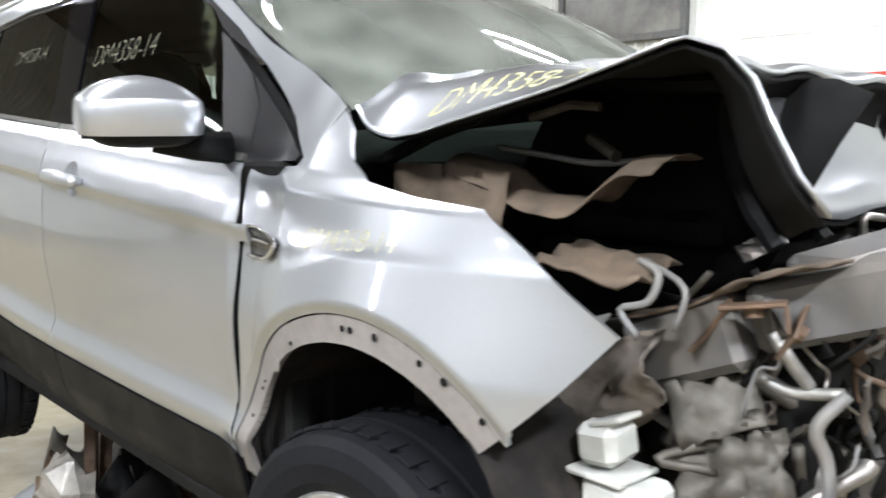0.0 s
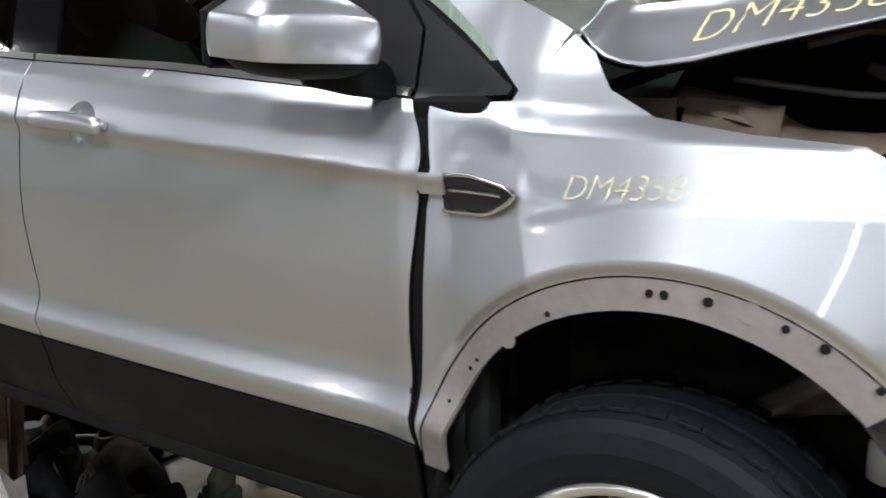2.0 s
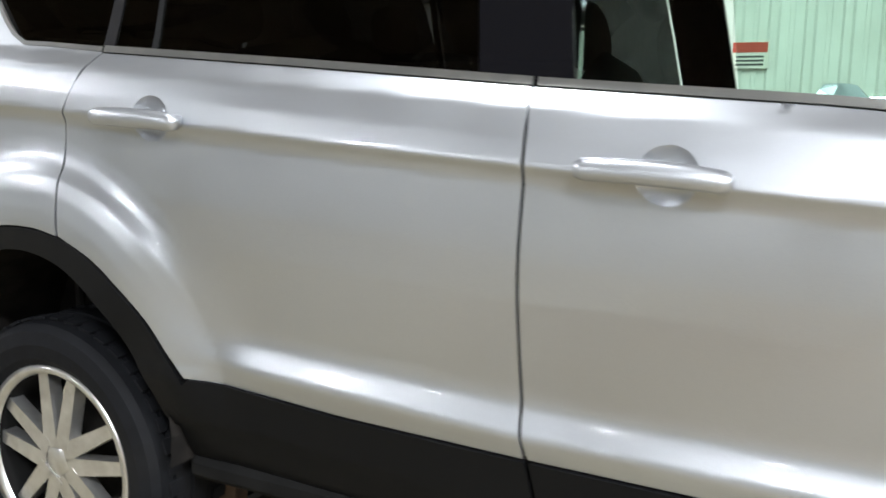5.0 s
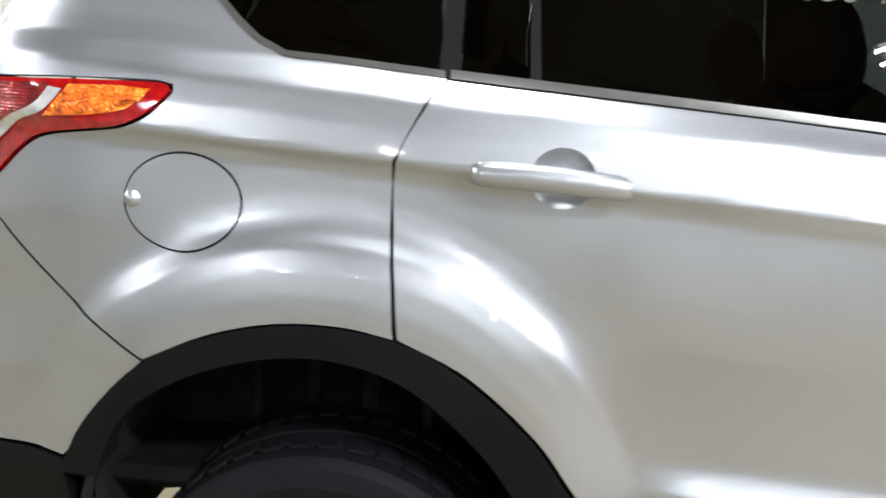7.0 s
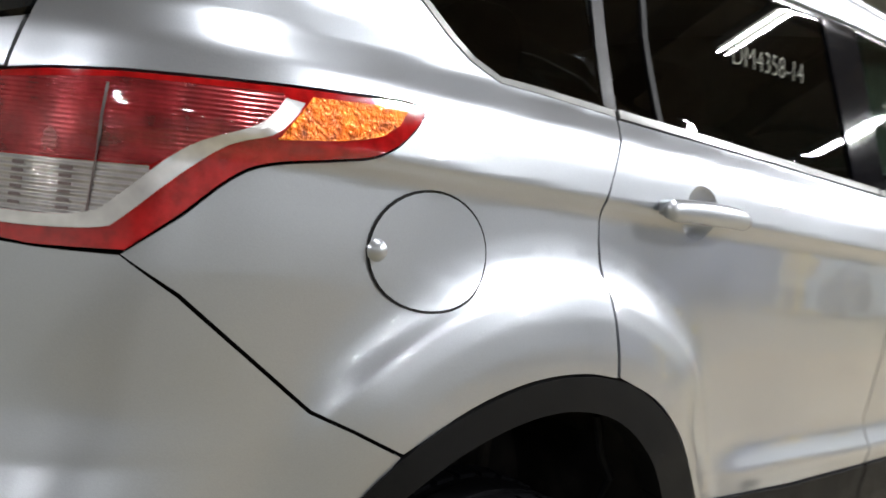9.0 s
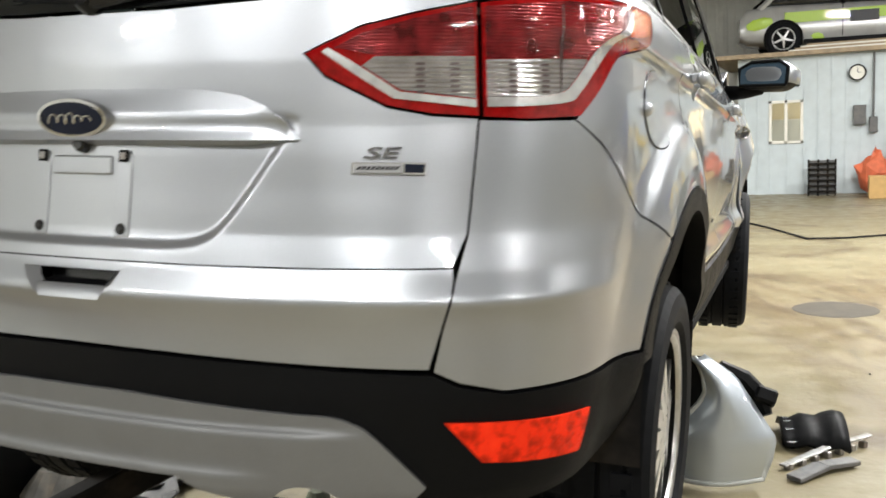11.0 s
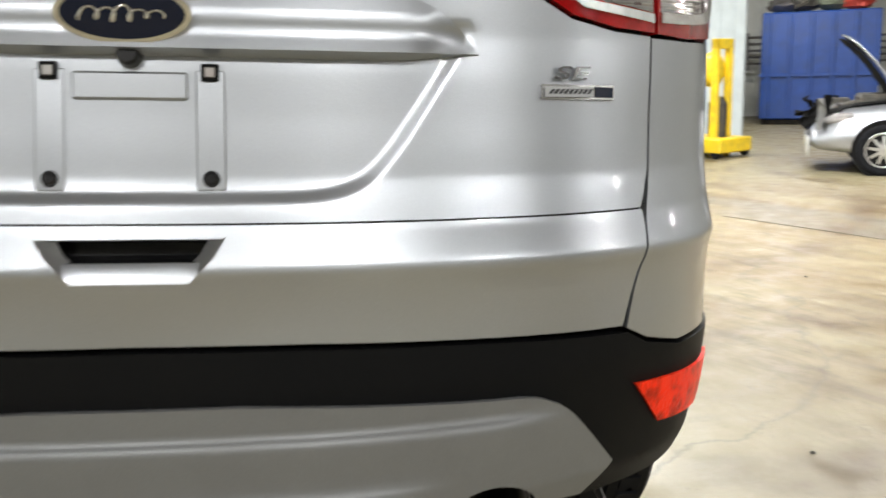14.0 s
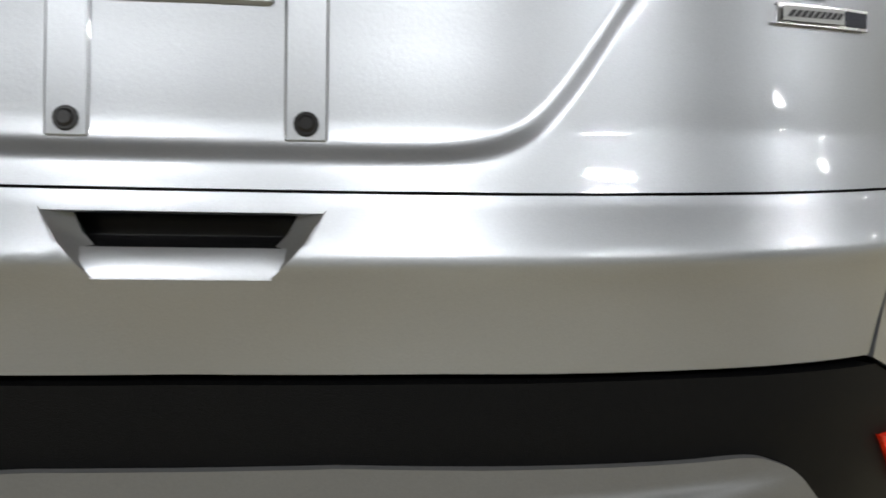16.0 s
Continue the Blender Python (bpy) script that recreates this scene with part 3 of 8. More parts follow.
# shade on the door's leading edge, put in as a black strip
panel("door_edge_shade", [(a + 0.001, b) for a, b in smooth_line(SEAM_F, 3)] + [(a - 0.003, b) for a, b in smooth_line(SEAM_F, 3)][::-1], GAP_BLACK, front_door, "black strip standing for shade on the door edge", off=-0.0015, depth=0.024, step=0.03)
flange = panel("arch_flange", arc(2.672, 0.44, 0.409, 176, 42, 26) + arc(2.668, 0.44, 0.362, 42, 176, 26), FLANGE, fender, "bare wheel arch flange with clip holes", off=-0.003, step=0.02)
for du, dz, r in ((2.366, 0.663, 0.007), (2.380, 0.68, 0.006), (2.514, 0.779, 0.008), (2.664, 0.829, 0.010), (2.684, 0.829, 0.011), (2.742, 0.826, 0.012), (2.838, 0.802, 0.010), (2.885, 0.782, 0.012), (2.95, 0.735, 0.010), (2.325, 0.60, 0.006)):
    panel("clip_hole", arc(du, dz, r * 0.6, 0, 360, 10)[:-1], BLACK, flange, off=0.0, depth=0.002)
for du, dz in ((2.44, 0.727), (2.795, 0.817)):
    panel("pressed_dimple", arc(du, dz, 0.016, 0, 360, 12)[:-1], FLANGE, flange, off=-0.001, depth=0.002)
panel("front_wing", flip([(2.262, 1.072), (2.297, 0.977), (2.284, 0.802), (2.275, 0.51)] + FENDER_ARCH + [(3.10, 0.80), (3.137, 0.872), (2.913, 1.030), (2.636, 1.062), (2.475, 1.183), (2.405, 1.100)]), SILVER, step=0.03)

# rear lamps: a part on the body and a part on the tailgate
LAMP_LOW = smooth_line([(-0.274, 1.196), (-0.292, 1.176), (-0.318, 1.154), (-0.356, 1.137), (-0.40, 1.130), (-0.484, 1.118), (-0.526, 1.098), (-0.573, 1.056), (-0.626, 1.012)], 4)
LAMP_BODY = [(-0.797, 1.186), (-0.728, 1.194), (-0.646, 1.199), (-0.447, 1.205), (-0.30, 1.207), (-0.280, 1.205)] + LAMP_LOW + [(-0.722, 1.008), (-0.797, 1.012)]
STRIP_TOP = smooth_line([(-0.472, 1.192), (-0.484, 1.175), (-0.507, 1.157), (-0.557, 1.136), (-0.592, 1.112), (-0.640, 1.066), (-0.662, 1.050), (-0.710, 1.042), (-0.792, 1.041)], 3)
STRIP_LOW = smooth_line([(-0.449, 1.189), (-0.464, 1.168), (-0.487, 1.149), (-0.530, 1.134), (-0.580, 1.095), (-0.630, 1.047), (-0.652, 1.034), (-0.72, 1.028), (-0.792, 1.027)], 3)
AMBER_EDGE = [(-0.438, 1.197), (-0.360, 1.199), (-0.305, 1.196), (-0.318, 1.178), (-0.342, 1.163), (-0.370, 1.156), (-0.405, 1.151), (-0.479, 1.145)]
LAMP_GATE = [(-0.805, 1.187), (-0.90, 1.170), (-0.994, 1.149), (-1.082, 1.110), (-1.05, 1.077), (-0.952, 1.030), (-0.88, 1.017), (-0.805, 1.013)]
for mirrored in (False, True):
    f = flip if mirrored else list
    lamp_b = panel("tail_lamp", f(LAMP_BODY), RED_LENS, label="red, clear and amber tail lamp", off=0.006, depth=0.02)
    panel("red_lens", f([(-0.792, 1.180), (-0.646, 1.193), (-0.474, 1.197)] + STRIP_TOP[:11] + [(-0.606, 1.105), (-0.792, 1.101)]), RED_DARK, lamp_b, "dark red lens", off=0.0085, depth=0.002)
    panel("clear_lens", f([(-0.792, 1.099), (-0.608, 1.103)] + STRIP_TOP[13:]), CLEAR_LENS, lamp_b, "clear reversing lens", off=0.0085, depth=0.002)
    panel("chrome_strip", f(STRIP_TOP + STRIP_LOW[::-1]), PALE_STRIP, lamp_b, "pale strip", off=0.011, depth=0.003, step=0.014)
    panel("amber_lens", f(AMBER_EDGE), AMBER, lamp_b, "amber side lens", off=0.0095, depth=0.002)
    lamp_g = panel("tailgate_lamp", f(LAMP_GATE), RED_LENS, label="red and clear lamp on the tailgate", off=0.006, depth=0.02)
    panel("red_lens", f([(-0.81, 1.180), (-0.91, 1.161), (-0.99, 1.140), (-1.035, 1.118), (-0.97, 1.106), (-0.81, 1.106)]), RED_DARK, lamp_g, "dark red lens", off=0.0085, depth=0.002)
    panel("clear_lens", f([(-0.81, 1.104), (-0.97, 1.104), (-0.99, 1.090), (-0.93, 1.053), (-0.81, 1.040)]), CLEAR_LENS, lamp_g, "clear reversing lens", off=0.0085, depth=0.002)
    panel("chrome_strip", f([(-0.81, 1.038), (-0.93, 1.050), (-0.995, 1.090), (-1.045, 1.118), (-1.055, 1.112), (-1.0, 1.076), (-0.94, 1.040), (-0.81, 1.026)]), PALE_STRIP, lamp_g, "pale strip", off=0.011, depth=0.003)
    for k in range(6):
        z0 = 1.048 + 0.0085 * k
        for a in (-0.700, -0.755):
            panel("lens_rib", f([(a, z0), (a + 0.014, z0), (a + 0.014, z0 + 0.0035), (a, z0 + 0.0035)]), RIB_GREY, lamp_b, off=0.0095, depth=0.001, step=0.05)
        for a in (-0.850, -0.905):
            panel("lens_rib", f([(a, z0), (a + 0.014, z0), (a + 0.014, z0 + 0.0035), (a, z0 + 0.0035)]), RIB_GREY, lamp_g, off=0.0095, depth=0.001, step=0.05)
    panel("lens_joint", f([(-0.668, 1.046), (-0.665, 1.046), (-0.655, 1.186), (-0.658, 1.186)]), RIB_GREY, lamp_b, off=0.0092, depth=0.001, step=0.05)

# tailgate
HALF_GATE = [(-0.853, 0.781), (-0.829, 0.83), (-0.806, 1.008), (-0.88, 1.012), (-0.952, 1.025), (-1.053, 1.073), (-1.089, 1.111), (-0.994, 1.153), (-0.90, 1.174), (-0.790, 1.193), (-0.785, 1.25), (-0.90, 1.235), (-0.98, 1.218), (-1.162, 1.194), (-1.35, 1.186)]


def recess_line(c):
    """One depth line of the plate recess, from its left end round the bottom to its right end."""
    z = np.linspace(0.79, 0.985, 400)
    out = []
    for a in np.arange(0.0, 0.40, 0.010):
        f1, f2 = (0.397 - 0.70 * (0.985 - z) - a) * 0.66, z - 0.800
        rec = -np.log(np.exp(-np.clip(f1, -0.3, 0.3) * 45) + np.exp(-np.clip(f2, -0.3, 0.3) * 45)) / 45
        if rec.max() > c:
            out.append((a, float(z[np.argmax(rec > c)])))
    return [(UC - a, q) for a, q in out[:0:-1]] + [(UC + a, q) for a, q in out]


gate = panel("tailgate", HALF_GATE + flip(HALF_GATE), SILVER, label="silver tailgate with a recess for the plate", lines=[recess_line(c) for c in (-0.004, -0.002, 0.0, 0.002, 0.004, 0.007, 0.010, 0.012, 0.014, 0.016, 0.0185)], step=0.0125)
GRIP = [(-1.606, 0.764), (-1.401, 0.764), (-1.414, 0.742), (-1.440, 0.715), (-1.567, 0.715), (-1.593, 0.742)]
HALF_TRIM = [(-0.890, 0.624), (-0.873, 0.68), (-0.853, 0.757), (-0.8515, 0.7785)]
gate_trim = panel("tailgate_trim", HALF_TRIM + flip(HALF_TRIM) + [(-1.883, 0.632), (-1.70, 0.638), (UC, 0.640), (-1.307, 0.638), (-1.124, 0.632)], SILVER, gate,
                  "silver lower tailgate trim with a grip", holes=[GRIP], step=0.018, extra=(0.691, 0.702, 0.710, 0.717, 0.729, 0.741))
BROW = [(-1.092, 0.977), (-1.115, 1.005), (-1.148, 1.030), (-1.19, 1.047), (-1.25, 1.056), (-1.38, 1.060), (UC, 1.061)]
panel("plate_brow", BROW + flip(BROW[:-1]) , SILVER, gate, "smooth silver trim above the plate", off=lambda u, z: 0.005 + 0.024 * np.clip((1.062 - z) / 0.094, 0, 1) * sm(0.420, 0.32, np.abs(u - UC)), depth=0.045)

# rear bumper
BUMPER_TOP = [(-0.299, 0.772), (-0.362, 0.805), (-0.413, 0.828), (-0.491, 0.895), (-0.571, 0.964), (-0.632, 1.005)]
CORNER_LOW = [(-0.882, 0.620), (-0.843, 0.601), (-0.775, 0.585), (-0.631, 0.586), (-0.50, 0.591), (-0.447, 0.588)]
bumper = panel("bumper_corner", BUMPER_TOP[::-1] + [(-0.402, 0.662), (-0.436, 0.60)] + CORNER_LOW[::-1] + [(-0.8685, 0.68), (-0.849, 0.757), (-0.825, 0.83), (-0.802, 1.006), (-0.722, 1.004)],
               SILVER, both=True, step=0.018, extra=(0.691, 0.702, 0.710, 0.717, 0.729, 0.741), label="silver painted end of the rear bumper")
HALF_LOW = [(-0.43, 0.44), (-0.445, 0.582), (-0.50, 0.585), (-0.631, 0.580), (-0.775, 0.579), (-0.846, 0.595), (-0.884, 0.615), (-1.124, 0.626), (-1.307, 0.631)]
LOW_EDGE = [(-1.30, 0.452), (-1.126, 0.450), (-1.04, 0.446), (-0.985, 0.42), (-0.945, 0.386), (-0.92, 0.376), (-0.785, 0.380), (-0.613, 0.400), (-0.50, 0.42)]
low = panel("lower_bumper", HALF_LOW + [(UC, 0.633)] + flip(HALF_LOW) + flip(LOW_EDGE) + LOW_EDGE, CLAD, label="black textured lower bumper", off=0.004, depth=0.03)
ARCH_EX = [(-0.935, 0.384), (-1.0, 0.388), (-1.018, 0.406), (-1.045, 0.426), (-1.082, 0.434), (-1.115, 0.426), (-1.135, 0.408), (-1.155, 0.398)]
HALF_SKID = [(-1.39, 0.567), (-1.119, 0.553), (-1.040, 0.550), (-1.005, 0.540), (-0.97, 0.517), (-0.895, 0.432)]
HALF_SKID += ARCH_EX + [(-1.20, 0.408), (-1.25, 0.418), (-1.29, 0.438)]
HALF_SKID_TOP, HALF_SKID_LOW = smooth_line(HALF_SKID[:6], 4), smooth_line(HALF_SKID[6:], 4)
panel("skid_plate", HALF_SKID_TOP + HALF_SKID_LOW + flip(HALF_SKID_TOP + HALF_SKID_LOW), SILVER_DULL, low, "dull silver skid plate with exhaust cut-outs", off=lambda u, z: 0.012 + 0.012 * sm(0.53, 0.515, z) * sm(0.95, 1.1, np.abs(u)) + 0.010 * sm(0.462, 0.450, z) * sm(1.12, 1.22, np.abs(u)), depth=0.03, step=0.016)
panel("reflector", [(-0.868, 0.540), (-0.62, 0.528), (-0.636, 0.455), (-0.81, 0.470)], RED_BRIGHT, low, "bright red reflector", off=0.010, both=True)


# ---------------------------------------------------------------- glass, pillars and roof
WINDOW_TOP = [(1.92, 1.440), (1.75, 1.505), (1.5, 1.548), (1.2, 1.560), (0.8, 1.558)]
panel("front_window", [(1.228, 1.168), (1.615, 1.143), (2.098, 1.103), (2.05, 1.22), (2.008, 1.325), (1.985, 1.373), *WINDOW_TOP[:4]], PANE_CLEAR, front_door, "green tinted side window", off=-0.012, depth=0.004, step=0.02)
panel("front_window", flip([(1.228, 1.168), (1.615, 1.143), (2.098, 1.103), (2.008, 1.325), (1.985, 1.373), *WINDOW_TOP[:4]]), PANE_CLEAR, off=-0.012, depth=0.004, step=0.02)
panel("rear_window", [(0.300, 1.226), (0.654, 1.208), (1.045, 1.182), (1.02, 1.35), (0.985, 1.556), (0.6, 1.553), (0.30, 1.530), (0.285, 1.39)], PANE_DARK, rear_door, "dark tinted rear door window", off=-0.012, depth=0.004, step=0.02, both=True)
panel("rear_window_quarterlight", [(0.172, 1.236), (0.282, 1.228), (0.270, 1.39), (0.285, 1.527), (0.17, 1.520)], PANE_DARK, rear_door, off=-0.012, depth=0.004, step=0.02, both=True)
panel("quarter_window", [(0.148, 1.240), (-0.018, 1.255), (-0.108, 1.261), (-0.155, 1.282), (-0.19, 1.312), (-0.28, 1.402), (-0.357, 1.487), (-0.30, 1.513), (0.06, 1.533), (0.10, 1.533), (0.123, 1.44)], PANE_DARK, quarter, "dark tinted rear side window", off=-0.010, depth=0.004, step=0.02, both=True)
PILLAR_BLACK = material("pillar_black", (0.004, 0.004, 0.005), rough=0.06, spec=0.18)
panel("pillar_trim", [(1.050, 1.182), (1.224, 1.170), (1.195, 1.36), (1.165, 1.556), (0.990, 1.556), (1.025, 1.35)], PILLAR_BLACK, front_door, "gloss black pillar trim", off=-0.006, depth=0.01, both=True)
panel("window_divider", [(0.284, 1.228), (0.300, 1.226), (0.286, 1.39), (0.300, 1.530), (0.285, 1.528), (0.272, 1.39)], CLAD, rear_door, off=-0.008, depth=0.01, both=True)
panel("pillar_trim", [(0.138, 1.240), (0.170, 1.237), (0.170, 1.52), (0.142, 1.516)], GLOSS_BLACK, rear_door, off=-0.009, depth=0.01, both=True)
BELT_TRIM = material("belt_trim", (0.10, 0.10, 0.095), rough=0.3, metal=0.5, stain=0.3, stain_scale=12, stain_colour=(0.2, 0.19, 0.17))
panel("belt_trim", [(1.163, 1.167), (1.615, 1.140), (1.955, 1.110), (2.205, 1.090), (2.205, 1.104), (1.955, 1.124), (1.615, 1.154), (1.163, 1.181)], BELT_TRIM, front_door, "dark satin window belt trim", off=0.004, depth=0.012, both=True)
panel("belt_trim", [(0.158, 1.237), (0.654, 1.204), (1.153, 1.168), (1.153, 1.182), (0.654, 1.218), (0.158, 1.251)], BELT_TRIM, rear_door, off=0.004, depth=0.012, both=True)
panel("window_surround", [(0.150, 1.238), (-0.018, 1.252), (-0.108, 1.258), (-0.158, 1.281), (-0.195, 1.310), (-0.285, 1.40), (-0.365, 1.487), (-0.352, 1.484), (-0.274, 1.402), (-0.184, 1.314), (-0.150, 1.287), (-0.105, 1.267), (-0.018, 1.262), (0.148, 1.249)], BELT_TRIM, quarter, off=0.002, depth=0.01, both=True)
SAIL = material("black_sail", (0.010, 0.010, 0.011), rough=0.4, spec=0.2, grain=0.1, grain_scale=200)
panel("mirror_sail", [(2.107, 1.108), (2.208, 1.100), (2.205, 1.20), (2.155, 1.268), (2.03, 1.350), (1.985, 1.372), (2.012, 1.325), (2.055, 1.22)], SAIL, front_door, "black mirror corner trim", off=-0.004, depth=0.012, both=True)
panel("wing_triangle", [(2.220, 1.086), (2.388, 1.092), (2.394, 1.104), (2.372, 1.118), (2.258, 1.200), (2.168, 1.270), (2.216, 1.20)], SAIL, fender, "black triangular trim ahead of the door", off=0.002, depth=0.014)
# added black panel that stops bright wall showing between the corner trims
panel("corner_backing", [(2.09, 1.09), (2.40, 1.085), (2.27, 1.195), (2.165, 1.275), (1.995, 1.372), (2.05, 1.22)], GAP_BLACK, front_door, "black panel closing the gap behind the mirror corner", off=-0.024, depth=0.004, both=True)
panel("roof_pillar", [(2.405, 1.098), (2.325, 1.177), (2.206, 1.281), (2.074, 1.368), (1.92, 1.448), (1.75, 1.512), (1.5, 1.556), (1.2, 1.568), (0.6, 1.562), (0.205, 1.538), (0.205, 1.595), (0.8, 1.628), (1.4, 1.628), (1.72, 1.575), (1.984, 1.450), (2.24, 1.308), (2.470, 1.190), (2.44, 1.14)], SILVER, both=True, label="silver windscreen pillar and roof rail")
panel("window_frame", [(1.985, 1.376), (2.03, 1.354), (2.20, 1.279), (2.072, 1.364), (1.92, 1.444), (1.75, 1.508), (1.5, 1.552), (1.2, 1.564), (0.6, 1.558), (0.2, 1.534), (0.2, 1.522), (0.6, 1.546), (1.2, 1.552), (1.5, 1.540), (1.75, 1.497), (1.915, 1.432)], GLOSS_BLACK, off=-0.008, depth=0.01, both=True)


def roof_point(x, k):
    """A point of the roof or its windscreens: k from -1 at the right edge to 1 at the left."""
    zz = np.interp(x, [-0.62, -0.45, -0.3, 0.2, 0.8, 1.4, 1.72, 1.984, 2.24, 2.47, 2.60], [1.46, 1.55, 1.60, 1.598, 1.626, 1.626, 1.573, 1.448, 1.306, 1.188, 1.13])
    edge = point(x, zz)
    return (x + 0.10 * (1 - k * k) * sm(1.5, 2.2, x), edge[1] * -k, zz + 0.055 * (1 - k * k) - 0.006)


ks = np.linspace(-1, 1, 13)
part("roof", *sheet([[roof_point(x, k) for k in ks] for x in (-0.62, -0.55, -0.45, -0.3, 0, 0.4, 0.8, 1.2, 1.5, 1.62)], 0.02), SILVER, car, "silver roof", smooth=True)
part("windscreen", *sheet([[roof_point(x, k * 0.985) for k in ks] for x in (1.62, 1.72, 1.85, 1.984, 2.1, 2.24, 2.36, 2.47)], 0.005), PANE_DUSTY, car, "dusty windscreen", smooth=True)
part("cowl", *sheet([[roof_point(x, k * 0.80) for k in ks] for x in (2.475, 2.52, 2.60)], 0.02), CLAD, car, "black plastic cowl under the windscreen", smooth=True)
HALF_REAR = [(-0.79, 1.262), (-0.98, 1.226), (-1.162, 1.202), (-1.35, 1.194)]
rear_glass = panel("rear_screen", HALF_REAR + flip(HALF_REAR) + flip([(-0.86, 1.52), (-0.80, 1.42)]) + [(-0.86, 1.52), (-0.80, 1.42)], GLASS_DARK, gate, "black tinted rear screen", off=-0.006, step=0.05)
wiper = part("rear_wiper", *tube([tuple(point(UC + 0.02, 1.206, 0.012)), tuple(point(UC + 0.2, 1.225, 0.014)), tuple(point(UC + 0.36, 1.25, 0.012))], [0.014, 0.009, 0.006]), GLOSS_BLACK, rear_glass, "rear wiper arm")
part("wiper_pivot", *moved(lathe([(0.0, 0.03), (0.02, 0.028), (0.024, 0.0)], 12), on_skin(UC + 0.01, 1.206, 0.0)), GLOSS_BLACK, wiper)
panel("spoiler", [(-0.80, 1.54), (-0.86, 1.525), (UC, 1.54), *flip([(-0.80, 1.54), (-0.86, 1.525)]), *flip([(-0.80, 1.60)]), (-0.80, 1.60)], SILVER, gate, off=0.03, depth=0.05, step=0.06)


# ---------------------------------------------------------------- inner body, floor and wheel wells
# black shell under the skin: the dark of the panel gaps is its colour
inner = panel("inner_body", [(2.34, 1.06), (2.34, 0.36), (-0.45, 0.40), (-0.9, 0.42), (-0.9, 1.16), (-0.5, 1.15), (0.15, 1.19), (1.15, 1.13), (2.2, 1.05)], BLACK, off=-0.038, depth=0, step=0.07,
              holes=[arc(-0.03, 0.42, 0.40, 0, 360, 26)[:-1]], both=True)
panel("inner_rear", [(-0.88, 0.42), (-0.88, 1.16), (-1.0, 1.17), *flip([(-0.88, 0.42), (-0.88, 1.16), (-1.0, 1.17)])], BLACK, off=-0.045, depth=0, step=0.08, holes=[[(-1.63, 0.77), (-1.38, 0.77), (-1.41, 0.71), (-1.60, 0.71)]])
for p in (box(0.30, -0.74, 0.30, 2.36, 0.74, 0.36, 0.02), box(-0.72, -0.74, 0.47, 0.26, 0.74, 0.51, 0.02), box(0.265, -0.74, 0.365, 0.325, 0.74, 0.50, 0.02), box(2.30, -0.70, 0.365, 2.36, 0.70, 1.08, 0.01)):
    part("floor_pan", *p, BLACK, car, "dirty black underbody panel")
part("sill", *box(0.36, -0.82, 0.305, 2.27, -0.74, 0.36, 0.015), BLACK, car)
part("sill", *box(0.36, 0.74, 0.305, 2.27, 0.82, 0.36, 0.015), BLACK, car)


def well(cx, cz, r, y0, y1, a0=-10, a1=190):
    n = 20
    ring = [(cx + r * math.cos(radians(a0 + (a1 - a0) * i / n)), cz + r * math.sin(radians(a0 + (a1 - a0) * i / n))) for i in range(n + 1)]
    vs = [(x, y, z) for y in (y0, y1) for x, z in ring] + [(cx, y1, cz)]
    fs = [(i, i + 1, n + 2 + i, n + 1 + i) for i in range(n)] + [(n + 1 + i, n + 2 + i, 2 * n + 2) for i in range(n)]
    return vs, fs


LINER = material("wheel_liner", (0.011, 0.010, 0.0095), rough=0.85, spec=0.15, grain=0.4, grain_scale=14, stain=0.6, stain_scale=7, stain_colour=(0.034, 0.028, 0.023))
for sgn in (-1, 1):
    part("wheel_well", *well(-0.03, 0.42, 0.402, sgn * 0.875, sgn * 0.50), LINER, car, "dark grimy wheel well")
    part("wheel_well", *well(2.66, 0.44, 0.372, sgn * 0.845, sgn * 0.48, 8, 190), LINER, car, "dark grimy wheel well")
for x, s in ((-0.2, 0.012), (0.02, 0.02), (0.13, 0.012), (-0.09, 0.015)):
    part("suspension_strut", *tube([(x, -0.60, 0.25), (x + 0.01, -0.62, 0.78)], s), LINER, car, "grimy suspension strut")
part("brake_hose", *tube([(0.21, -0.80, 0.74), (0.26, -0.78, 0.66), (0.31, -0.77, 0.60), (0.33, -0.72, 0.5)], 0.008), RUBBER, car)


def tyre_profile(r, w):
    h = w / 2
    return [(r * 0.66, -h * 0.80), (r * 0.74, -h * 0.98), (r * 0.84, -h * 1.03), (r * 0.93, -h * 0.98), (r * 0.975, -h * 0.86), (r * 0.99, -h * 0.62), (r * 0.972, -h * 0.60), (r * 0.972, -h * 0.54), (r, -h * 0.52),
            (r, -h * 0.16), (r * 0.975, -h * 0.14), (r * 0.975, -h * 0.08), (r, -h * 0.06), (r, h * 0.3), (r * 0.972, h * 0.32), (r * 0.972, h * 0.4), (r * 0.99, h * 0.62), (r * 0.975, h * 0.86), (r * 0.93, h * 0.98), (r * 0.84, h * 1.03), (r * 0.74, h * 0.98), (r * 0.66, h * 0.80)]


def spokes(n, r0, r1, w, twin, t=0.035):
    pieces = []
    for k in range(n):
        for off in ((-twin, twin) if twin else (0,)):
            a = 2 * math.pi * k / n
            m = Matrix.Rotation(-a, 4, "Y")
            vs = [(off * 0.35 - w * 0.65, -0.012, r0), (off * 0.35 + w * 0.65, -0.012, r0), (off + w * 0.45, 0.006, r1), (off - w * 0.45, 0.006, r1)]
            vs += [(x, y + t, z) for x, y, z in vs]
            pieces.append(moved((vs, [(0, 1, 2, 3), (7, 6, 5, 4), (0, 4, 5, 1), (1, 5, 6, 2), (2, 6, 7, 3), (3, 7, 4, 0)]), m))
    return join(*pieces)


